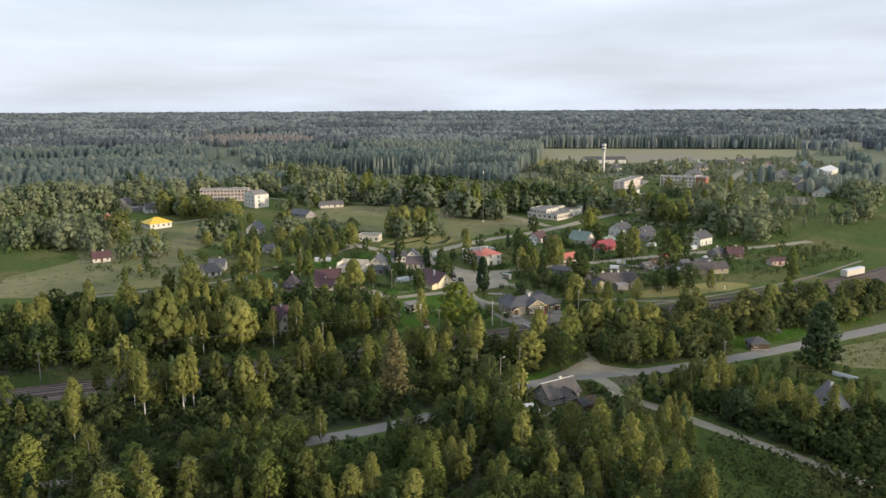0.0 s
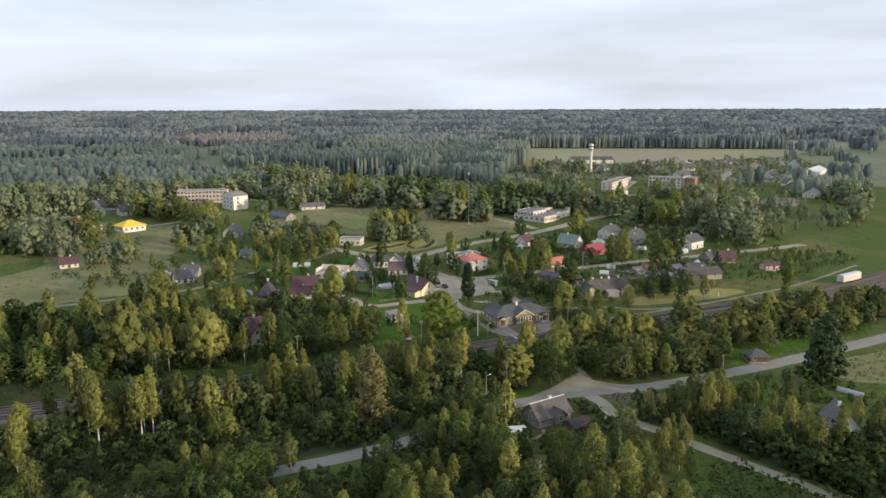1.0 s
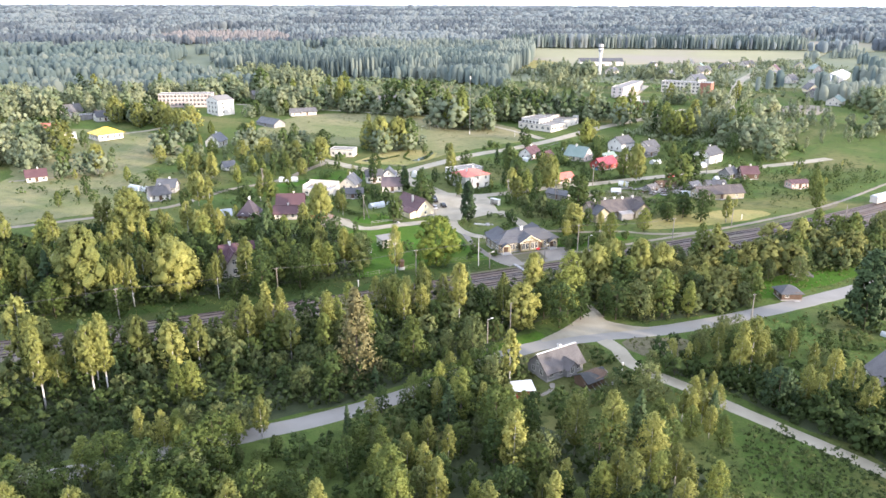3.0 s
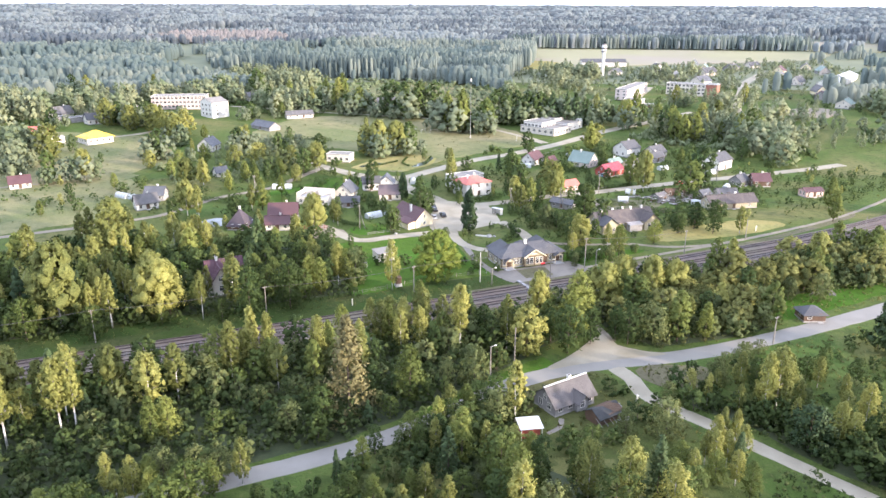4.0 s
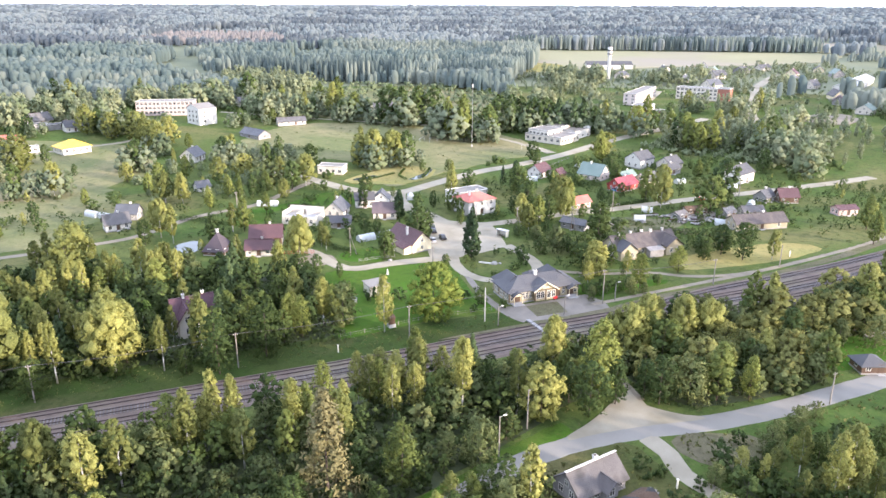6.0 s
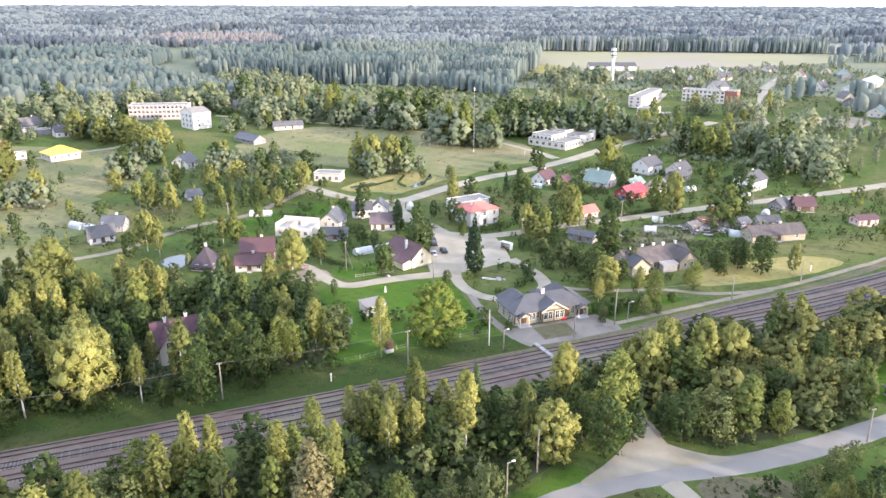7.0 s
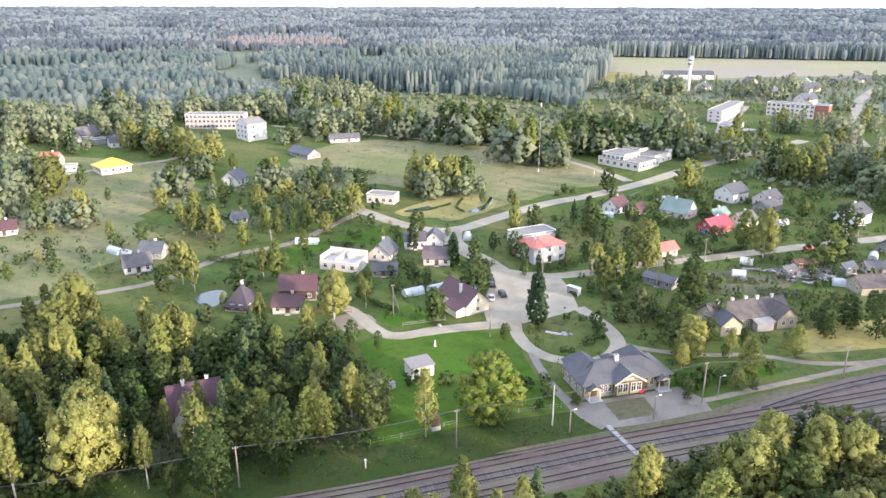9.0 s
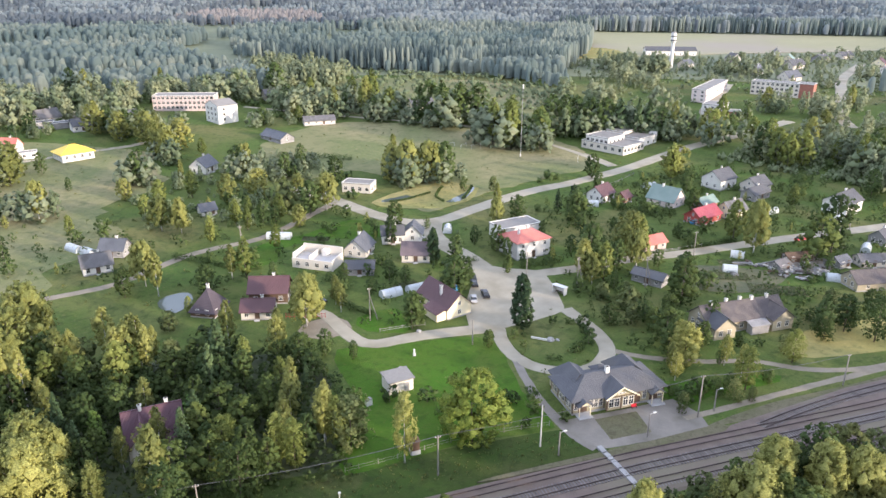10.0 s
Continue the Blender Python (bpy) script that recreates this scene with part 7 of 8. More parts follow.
for x, y in scatter(ORCHARD, 6.2, rng, 0.5):
    SHRUB.plant(x, y, float(rng.uniform(1.6, 3.6)), rng, "plants of an overgrown orchard", gap=2.0)

for x, y in scatter([(62, 131), (68, 137), (84, 137), (88, 132), (101, 129), (105, 118), (92, 121), (80, 126)], 4.0, rng, 0.6):
    (BIRCH if rng.uniform() < 0.3 else WILLOW if rng.uniform() < 0.6 else ALDER).plant(x, y, float(rng.uniform(3.0, 5.0 if x < 88 else 8.0)), rng, "trees of the woods")

# plants too many to count
mid_tall = [bushy(s, 14, w, 1.4, 44, 380, 0.8, "tall") for s, w in ((71, 2.8), (72, 3.3), (73, 2.4))]
mid_round = [bushy(s, 10, w, 0.5, 44, 360, 0.8, "round") for s, w in ((74, 3.6), (75, 4.2))]
low_bush = [bushy(s, 3, 2.0, 0.1, 9, 54, 0.62, "round") for s in (76, 77)]
spots = []
for poly, gap in ((FOREST_SOUTH, 4.0), (FOREST_EAST, 4.0), (FOREST_NORTH, 6.0), (FOREST_NEAR, 4.4), (ROADSIDE, 2.6), (THICKET, 3.0)):
    spots += [(x, y, float(rng.uniform(1.6, 4.2))) for x, y in scatter(poly, gap, rng, 0.2) ]
if rest_tall:
    joined("forest_trees", "birches and aspens deep in the wood", rest_tall, mid_tall, LEAF_BIRCH, rng)
if rest_round:
    joined("forest_trees", "alders and willows deep in the wood", rest_round, mid_round, LEAF_ALDER, rng)
spots += [(x, y, float(rng.uniform(1.2, 3.0))) for x, y in scatter([(-40, 222), (0, 221.5), (34, 221), (60, 223), (62, 228), (30, 227), (-40, 229)], 3.2, rng, 0.2)]
joined("undergrowth", "dense green undergrowth of saplings and bushes", spots, low_bush, LEAF_UNDERSHADE, rng, "undergrowth")
sapling = [bushy(s, 5, 2.3, 0.1, 14, 90, 0.62, "round") for s in (78, 79)]
spots = []
for poly, gap in ((FOREST_SOUTH, 4.6), (FOREST_EAST, 4.4), (FOREST_NORTH, 5.4), (ROADSIDE, 3.6)):
    spots += [(x, y, float(rng.uniform(3, 6.5))) for x, y in scatter(poly, gap, rng, 0.3)]
spots += [(x, y, float(rng.uniform(1.8, 3.8))) for x, y in scatter([(100, 80), (145, 74), (142, 100), (122, 114), (113, 124), (106, 120)], 2.8, rng, 0.2)]
spots += [(x, y, float(rng.uniform(1.6, 3.0))) for x, y in scatter([(84, 78), (108, 78), (108, 104), (107, 118), (94, 118), (88, 104)], 2.6, rng, 0.2)]
joined("understorey", "young trees under the taller ones, leaves darkened for shade", spots, sapling, LEAF_UNDERSHADE, rng, "undergrowth")
spots = [(x, y, float(rng.uniform(3.5, 7))) for x, y in scatter(THICKET, 3.2, rng, 0.2)]
joined("young_thicket", "dark dense thicket of young trees", spots, mid_round, LEAF_ALDER, rng, "thicket")
weed = [broadleaf_model(s, 0.8, 0.8, 0.0, 6, 12, 0.5, "round")[:3] for s in (86, 87)]
OPEN = [(60, 222), (100, 224), (135, 222), (200, 224), (300, 240), (330, 300), (340, 420), (270, 440), (190, 470), (120, 540), (60, 500), (-60, 540), (-100, 400), (-70, 300), (50, 300), (64, 270)]
spots = [(x, y, float(rng.uniform(0.35, 1.1))) for x, y in scatter(OPEN, 8.0, rng, -0.4) if noise.noise(Vector((x * 0.07, y * 0.07, 4))) > -0.12 and not (58 < x < 107 and y < 272)]
spots += [(x, y, float(rng.uniform(0.3, 0.65))) for x, y in scatter([(-60, 217.5), (60, 216.5), (104, 217), (104, 224), (60, 225), (-60, 225)], 1.7, rng, -1.2)]
spots += [(x, y, float(rng.uniform(0.4, 1.2))) for x, y in scatter([(64, 160), (78, 142), (100, 128), (150, 124), (240, 150), (240, 182), (120, 182), (96, 178)], 2.6, rng, -0.4) if not inside([(86, 166), (96, 173), (110, 181), (115, 179), (113, 172), (122, 163), (104, 162)], x, y)]
joined("tall_weeds", "tussocks of tall grass and weeds", spots, weed, LEAF_WEED, rng, "weeds")
# gardens: bushes and small fruit trees between the houses
VILLAGE = [(60, 275), (66, 300), (30, 320), (0, 325), (-40, 340), (-60, 390), (-40, 400), (20, 400), (60, 420), (85, 400), (100, 356), (108, 330), (105, 290), (100, 282), (78, 276)]
GARDENS = [(134, 232), (150, 240), (200, 246), (260, 246), (330, 262), (340, 300), (290, 300), (180, 298), (140, 296), (134, 278), (133, 262)]
UPPER = [(128, 300), (145, 304), (300, 308), (335, 390), (325, 425), (265, 400), (192, 379), (150, 362), (124, 352), (128, 330)]
spots = []
for poly, gap, keep in ((VILLAGE, 4.6, 0.3), (GARDENS, 4.0, 0.65), (UPPER, 4.6, 0.6)):
    spots += [(x, y, float(rng.uniform(0.8, 3.2))) for x, y in scatter(poly, gap, rng, 0.3) if rng.uniform() < keep]
joined("garden_bushes", "garden bushes, hedges and currant rows between houses", spots, low_bush, LEAF_SHRUB, rng, "bushes")
spots, tall_spots = [], []
for poly, gap, keep in ((VILLAGE, 8.0, 0.16), (GARDENS, 8.0, 0.2), (UPPER, 8.0, 0.26)):
    for x, y in scatter(poly, gap, rng, 1.5):
        q = rng.uniform()
        if q < keep:
            (spots if q < keep * 0.7 else tall_spots).append((x, y, float(rng.uniform(2.5, 6))))
joined("fruit_trees", "fruit trees and small garden trees", spots, mid_round, LEAF_SHRUB, rng)
joined("garden_trees", "slender young trees in gardens", tall_spots, mid_tall, LEAF_BIRCH, rng)
# groves round the village, their glades left open
GLADES = [[(116, 372), (164, 395), (212, 412), (224, 440), (222, 470), (214, 490), (176, 515), (130, 548), (90, 545), (60, 505), (56, 460), (66, 425), (100, 440), (110, 410)],
          [(-14, 466), (16, 490), (8, 505), (-60, 545), (-75, 520), (-44, 490), (-66, 450), (-60, 405), (-30, 405), (10, 428), (20, 445)],
          [(-12, 405), (-45, 395), (-90, 372), (-80, 330), (-30, 322), (0, 326), (20, 335), (26, 345), (10, 372)],
          [(122, 575), (170, 540), (225, 505), (262, 545), (300, 620), (268, 705), (195, 750), (150, 800), (110, 860), (70, 760), (90, 650)],
          [(330, 560), (480, 520), (640, 560), (760, 640), (780, 735), (600, 745), (460, 770), (385, 780), (330, 690)],
          [(385, 780), (460, 770), (600, 740), (781, 735), (900, 790), (935, 862), (760, 965), (640, 1020), (525, 1065), (460, 950)], [(930, 880), (985, 790), (1160, 925), (1095, 1020)],
          [(-24, 1290), (90, 1262), (213, 1245), (225, 1430), (110, 1450), (20, 1465)], VILLAGE, GARDENS, UPPER, [(-110, 300), (60, 300), (70, 425), (20, 440), (-110, 430)], [(8, 515), (70, 520), (78, 600), (30, 640), (-10, 640), (-10, 590)], [(-20, 425), (85, 420), (105, 560), (-10, 575)], [(190, 372), (340, 380), (345, 470), (215, 470), (190, 420)], [(250, 385), (420, 370), (500, 480), (490, 640), (330, 640), (285, 500)],
          [(-200, 150), (300, 150), (300, 300), (130, 310), (60, 300), (-200, 315)],
          [(318, 468), (345, 466), (365, 430), (425, 436), (480, 520), (475, 600), (420, 620), (335, 545)], [(400, 420), (440, 400), (490, 430), (480, 470), (420, 460)]]


def open_land(x, y):
    return any(inside(p, x, y) for p in GLADES) or (x > 0.5 * y - 5 and 480 < y < 800 and noise.noise(Vector((x * 0.025, y * 0.025, 1))) < 0.25)


def grove(r0, r1, gap, thin):
    out = []
    keep = np.array(KEEP_OUT)
    r = r0
    while r < r1:
        a = -15.0
        while a < 54:
            q = radians(a + float(rng.uniform(-0.8, 0.8)) * math.degrees(gap / r))
            s = r + float(rng.uniform(-1.0, 1.0)) * gap
            x, y = 10 + s * math.sin(q), 40 + s * math.cos(q)
            if noise.noise(Vector((x * 0.012, y * 0.012, 5))) > thin and not open_land(x, y) and (s > 900 or not np.any((keep[:, 0] - x) ** 2 + (keep[:, 1] - y) ** 2 < (keep[:, 2] + 1.5) ** 2)):
                out.append((x, y))
            a += math.degrees(gap / r)
        r += gap
    return out


wood_tall = [bushy(s, 14, w, 1.0, 40, 150, 1.15, "tall", 0.6) for s, w in ((71, 2.6), (72, 3.1), (73, 2.2))]
wood_round = [bushy(s, 10, w, 0.4, 40, 130, 1.15, "round", 0.2) for s, w in ((74, 3.6), (75, 4.2))]
low_scrub = [lump_model(s, 3, 2.2, 0.3, 6, "round", 0.45) for s in (76, 77)]
joined("grove", "clumps of maple and birch round meadows and halls", [q for q in COMPANIONS[::2] if free(q[0], q[1], 1.0)], wood_tall + wood_round, LEAF_GROVE_HAZE, rng)
joined("grove", "clumps of dark trees round meadows and halls", [q for q in COMPANIONS[1::2] if free(q[0], q[1], 1.0)], wood_round, LEAF_STAND_HAZE, rng)
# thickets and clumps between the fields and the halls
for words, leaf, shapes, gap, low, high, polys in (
        ("dense green bushes and small trees between gardens", LEAF_GROVE_HAZE, wood_round, 7.5, 1.8, 5.5, ([(6, 407), (16, 374), (46, 372), (73, 375), (83, 381), (90, 420), (66, 445), (36, 445), (16, 434)], [(50, 452), (64, 432), (90, 425), (90, 460), (75, 477), (57, 482)])),
        ("mixed trees behind halls and garages", LEAF_MID_HAZE, wood_tall + wood_round, 8.5, 8, 16, ([(-30, 556), (-8, 543), (20, 531), (30, 545), (8, 562), (-20, 575)], [(-105, 580), (-70, 591), (-76, 639), (-113, 692), (-133, 682)], [(-74, 465), (-73, 499), (-50, 476), (-45, 444), (-56, 399)], [(69, 681), (133, 681), (155, 748), (78, 833)])),
        ("tall dark birches and spruces in close stands", LEAF_STAND_HAZE, wood_tall, 6.8, 10, 17, ([(216, 479), (276, 455), (290, 476), (235, 502)], [(299, 398), (297, 380), (313, 375), (322, 392), (312, 402)], [(325, 377), (327, 353), (344, 368), (340, 384)])),
        ("low willow scrub on damp meadow", LEAF_GROVE_HAZE, low_scrub, 5.0, 1.5, 4, ([(277, 405), (311, 338), (355, 379), (362, 419), (311, 421)],))):
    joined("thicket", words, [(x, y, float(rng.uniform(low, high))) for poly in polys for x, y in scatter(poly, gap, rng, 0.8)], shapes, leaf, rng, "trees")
woods = [(x, y, 14 + 5 * noise.noise(Vector((x * 0.03, y * 0.03, 8))) + float(rng.uniform(-3, 3))) for x, y in grove(215, 640, 8.6, -0.06)]
third = len(woods) // 3
pick = rng.permutation(len(woods))
joined("woodland", "mixed birch and aspen groves round the village", [woods[k] for k in pick[:third * 2]], wood_tall + wood_tall + wood_round, LEAF_MID_HAZE, rng)
joined("woodland", "darker alder and maple groves round the village", [woods[k] for k in pick[third * 2:]], wood_round, LEAF_GROVE_HAZE, rng)
low = [(x, y, float(rng.uniform(2, 4.5))) for x, y in grove(215, 640, 8.0, -0.2)]
joined("scrub", "green scrub at the edges of groves", low, low_scrub, LEAF_SHRUB, rng, "scrub")


def far_wood(r0, r1, gap, thin, tall, sides, width, light, shade):
    """Forest far off: narrow upright crowns side by side, in stands of their own age and kind, cut by long clearings."""
    birch, dark = [], []
    for x, y in grove(r0, r1, gap, thin):
        age = noise.noise(Vector((x * 0.004, y * 0.011, 2)))
        if noise.noise(Vector((x * 0.003, y * 0.010, 12))) > 0.42:
            continue
        h = tall * (0.72 if age < -0.15 else 1.2 if age > 0.2 else 1.0) + 3 * noise.noise(Vector((x * 0.02, y * 0.02, 9))) + float(rng.uniform(-2.5, 2.5))
        (birch if noise.noise(Vector((x * 0.004, y * 0.010, 6))) + float(rng.uniform(-0.2, 0.2)) > 0.02 else dark).append((x, y, h))
    models = [spindle_model(s, 18, width * q, 2.0, sides) for s, q in ((82, 1.0), (83, 1.25), (84, 0.8))]
    joined("far_woodland", "far mixed forest reaching to the horizon", birch, models, light, rng)
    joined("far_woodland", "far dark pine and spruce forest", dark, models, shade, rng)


far_wood(640, 1150, 6.8, -0.3, 12, 4, 3.5, LEAF_EDGE_HAZE, LEAF_EDGEPINE_HAZE)
far_wood(1150, 2000, 10.5, -0.45, 14, 3, 4.4, LEAF_FAR_HAZE, LEAF_PINE_HAZE)
far_wood(2000, 4850, 26, -0.6, 14, 3, 10.0, LEAF_FAR_HAZE, LEAF_PINE_HAZE)
# the tall edge of the forest behind the meadow
EDGE = [(78, 833), (130, 797), (181, 770), (231, 748), (280, 725), (320, 688), (370, 735), (409, 793), (470, 880), (520, 980), (480, 1000), (430, 900), (385, 820), (330, 750), (290, 765), (240, 790), (190, 812), (140, 838), (90, 870)]
edge = [(x, y, float(rng.uniform(13, 21))) for x, y in scatter(EDGE, 4.8, rng)]
edge += [(x, y, float(rng.uniform(14, 20))) for x, y in scatter([(522, 1066), (640, 1021), (760, 966), (936, 863), (956, 892), (772, 995), (652, 1050), (534, 1096)], 5.0, rng)]
slim = [spindle_model(s, 20, w, 2.0, 5) for s, w in ((91, 1.6), (92, 1.2), (93, 1.9))]
half = [q for q in edge if noise.noise(Vector((q[0] * 0.012, q[1] * 0.012, 7))) > -0.05]
joined("far_woodland", "tall birches along the edge of a forest", half, slim, LEAF_EDGE_HAZE, rng)
joined("far_woodland", "tall dark pines along the edge of a forest", [q for q in edge if q not in half], slim, LEAF_EDGEPINE_HAZE, rng)
sparse = [spindle_model(s, 10, 2.0, 1.0, 5) for s in (88, 89)]
joined("far_woodland", "thin bare brownish trees over a reddish clear-cut", [(x, y, float(rng.uniform(8, 14))) for x, y in scatter([(-24, 1290), (213, 1240), (204, 1430), (37, 1460)], 10, rng)], sparse, LEAF_TWIG, rng)
# scrub on the open land before the forest and the field
low = [(x, y, float(rng.uniform(1.5, 5))) for x, y in scatter([(122, 575), (225, 505), (300, 620), (268, 705), (195, 750), (110, 860), (70, 760), (90, 650)], 9, rng, 1.0)]
low += [(x, y, float(rng.uniform(1.2, 3.2))) for x, y in scatter([(300, 560), (400, 500), (560, 480), (760, 600), (760, 730), (400, 770)], 10, rng, 1.0)]
joined("scrub", "scrub on open land, paled with haze colour", low, low_scrub, LEAF_GROVE_HAZE, rng, "scrub")
park = [(x, y, float(rng.uniform(4, 11))) for x, y in scatter([(330, 380), (420, 375), (480, 440), (400, 455), (340, 430)], 13, rng, 1.5) + scatter([(300, 318), (440, 330), (440, 372), (320, 374)], 13, rng, 1.5)]
park += [(x, y, float(rng.uniform(2.5, 9))) for x, y in scatter([(330, 590), (420, 620), (470, 570), (640, 575), (750, 645), (775, 730), (600, 738), (460, 765), (390, 770), (335, 690)], 14.5, rng, 2.0)]
park += [(x, y, float(rng.uniform(9, 16))) for x, y in scatter([(385, 690), (425, 670), (446, 705), (420, 745), (392, 740)], 9, rng, 1.5) + scatter([(455, 640), (480, 620), (505, 650), (480, 672)], 10, rng, 1.5)]
joined("town_trees", "scattered trees and bushes beyond the gardens", park, wood_tall + wood_round, LEAF_MID_HAZE, rng)
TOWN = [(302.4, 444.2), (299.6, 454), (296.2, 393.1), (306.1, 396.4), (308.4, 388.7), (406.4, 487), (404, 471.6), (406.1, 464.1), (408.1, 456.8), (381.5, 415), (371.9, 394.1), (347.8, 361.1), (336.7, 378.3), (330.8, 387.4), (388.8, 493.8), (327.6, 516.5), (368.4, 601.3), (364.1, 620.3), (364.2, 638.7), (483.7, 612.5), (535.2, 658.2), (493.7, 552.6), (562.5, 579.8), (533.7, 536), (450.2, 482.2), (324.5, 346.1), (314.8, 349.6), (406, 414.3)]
joined("town_trees", "trees between the houses of the town", [(x + dx, y + dy, float(rng.uniform(10, 16))) for x, y in TOWN for dx, dy in ((0, 0), (7, 3), (-4, 8))], wood_tall + wood_round, LEAF_MID_HAZE, rng)

# ---- vehicles, poles, garden things ----
def car(x, y, rot, paint, label, length=4.3, z=0.1):
    c = thing("car", x, y, rot, label, "car", "cars parked on the square", z=z)
    h = length / 2
    body = Geo().prism([(-0.85, 0.3), (0.85, 0.3), (0.87, 0.75), (0.8, 0.9), (-0.8, 0.9), (-0.87, 0.75)], -h, h)
    part("body", body, paint, c)
    cab = part("cabin", Geo().add([(-h * 0.75, -0.76, 0.9), (h * 0.42, -0.76, 0.9), (h * 0.42, 0.76, 0.9), (-h * 0.75, 0.76, 0.9), (-h * 0.52, -0.62, 1.45), (h * 0.14, -0.62, 1.45), (h * 0.14, 0.62, 1.45), (-h * 0.52, 0.62, 1.45)],
                                  [(4, 5, 6, 7), (0, 1, 5, 4), (1, 2, 6, 5), (2, 3, 7, 6), (3, 0, 4, 7)]), GLASS, c)
    part("car_roof", Geo().box(-h * 0.52, h * 0.14, -0.62, 0.62, 1.44, 1.5), paint, cab)
    for wx in (-h * 0.62, h * 0.62):
        for wy in (-0.8, 0.8):
            w = part("wheel", Geo().tube((0, -0.1, 0), (0, 0.1, 0), 0.32, 0.32, 14), RUBBER, c, at=pose(wx, wy, 0.32))
            part("rim", Geo().tube((0, -0.11, 0), (0, 0.11, 0), 0.18, 0.18, 10), CARGREY, w)
    for wy in (-0.6, 0.6):
        part("headlight", Geo().box(h - 0.04, h + 0.02, wy - 0.15, wy + 0.15, 0.62, 0.76), WHITE, c)


car(111.5, 289.3, 82, CARBLACK, "black estate car parked on the gravel square", 4.7)
car(107.2, 287.2, 75, CARGREY, "silver hatchback parked beside the cream house", 3.9)
car(111.0, 297.2, 80, CARBLACK, "dark car parked under trees", 4.3)
car(112.2, 301.5, 80, CARBLACK, "dark grey car parked under trees", 4.2)
car(213, 327.5, 15, CARGREY, "silver car standing by the red house", 4.3, 0.05)
car(232.5, 300.6, 10, CARRED, "small red car on the street", 4.0, 0.12)
car(65.5, 297.5, 20, CARBLACK, "dark car beside a wooden fence", 4.3, 0.05)
car(209, 327.2, 15, CARBLUE, "dark blue car by a garden", 4.2, 0.05)


def container(x, y, rot):
    c = thing("waste_container", x, y, rot, "blue steel waste container on the square", "container", z=0.1)
    part("body", Geo().add([(-1.0, -0.6, 0.15), (1.0, -0.6, 0.15), (1.0, 0.6, 0.15), (-1.0, 0.6, 0.15), (-1.2, -0.75, 1.3), (1.2, -0.75, 1.3), (1.2, 0.75, 1.3), (-1.2, 0.75, 1.3)], [(0, 3, 2, 1), (4, 5, 6, 7), (0, 1, 5, 4), (1, 2, 6, 5), (2, 3, 7, 6), (3, 0, 4, 7)]), CARBLUE, c)
    part("lid", Geo().slab([(-1.25, -0.8, 1.42), (1.25, -0.8, 1.42), (1.25, 0.8, 1.5), (-1.25, 0.8, 1.5)], 0.1), CARBLUE, c, "pale blue lid")


container(103.8, 294.8, 10)
container(101.3, 295.4, 10)


def bus_shelter(x, y, rot):
    s = thing("bus_shelter", x, y, rot, "small white open-fronted bus shelter", "shelter", z=0.08)
    part("back_wall", Geo().box(-1.9, 1.9, 0.75, 0.87, 0, 2.2), WHITE, s)
    for px in (-1.9, 1.78):
        part("side_wall", Geo().box(px, px + 0.12, -0.7, 0.75, 0, 2.2), WHITE, s)
    part("roof", Geo().slab([(-2.1, -1.0, 2.42), (2.1, -1.0, 2.42), (2.1, 1.05, 2.25), (-2.1, 1.05, 2.25)], 0.1), WHITEROOF, s)
    part("bench", Geo().box(-1.6, 1.6, 0.3, 0.7, 0.4, 0.46).box(-1.4, -1.3, 0.35, 0.65, 0, 0.4).box(1.3, 1.4, 0.35, 0.65, 0, 0.4), BROWNBOARD, s)


bus_shelter(132.4, 284.6, -62)


def post_with_arms(x, y, height, label, arms=1, lamp=False, brace=False, rot=0, material=None, group="poles along the line"):
    p = thing("lamp_post" if lamp else "utility_pole", x, y, rot, label, "lamp post" if lamp else "pole", group)
    part("pole", Geo().tube((0, 0, -0.2), (0, 0, height), 0.17, 0.11, 8), material or WOODPOLE, p)
    for k in range(arms):
        z = height - 0.4 - 0.55 * k
        a = part("crossarm", Geo().box(-0.5, 0.5, -0.05, 0.05, z, z + 0.1), WOODPOLE, p)
        for ix in (-0.42, 0.42):
            part("insulator", Geo().tube((ix, 0, z + 0.12), (ix, 0, z + 0.3), 0.06, 0.04, 6), WHITE, a)
    if lamp:
        part("lamp_arm", Geo().tube((0, 0, height - 0.2), (0.9, 0, height + 0.1), 0.05, 0.04, 6), CONCRETE, p)
        part("lamp_head", Geo().box(0.7, 1.3, -0.14, 0.14, height, height + 0.16), WHITE, p)
    if brace:
        part("brace", Geo().tube((2.0, 0, -0.2), (0, 0, height * 0.8), 0.14, 0.1, 8), WOODPOLE, p)
    return (x, y, height)


LINE = [(-46, 217.6), (-4.8, 217.2), (35.3, 218.0), (75.8, 219.0)]
line_tops = [post_with_arms(x, y, 8.2, "grey wooden telegraph pole beside the railway", 1) for x, y in LINE]
post_with_arms(96.9, 221.2, 9.0, "tall pale post beside the station path", 0, material=CONCRETE)
post_with_arms(99.1, 217.8, 5.0, "lamp post at the platform end", 0, lamp=True)
post_with_arms(118.2, 217.8, 5.2, "lamp post on the station forecourt", 0, lamp=True)
line_tops.append(post_with_arms(131.8, 220.6, 9.5, "tall grey pole beyond the station", 1))
post_with_arms(136.4, 221.5, 5.0, "lamp post along the platform track", 0, lamp=True)
line_tops.append(post_with_arms(170.3, 221.6, 7.5, "grey pole along the railway", 1))
post_with_arms(98.3, 263.4, 6.5, "dark wooden pole on the lawn edge", 0)
post_with_arms(139.5, 287.5, 9.0, "braced wooden power pole", 2, brace=True)
post_with_arms(158.5, 281.5, 9.0, "braced wooden power pole among trees", 2, brace=True)
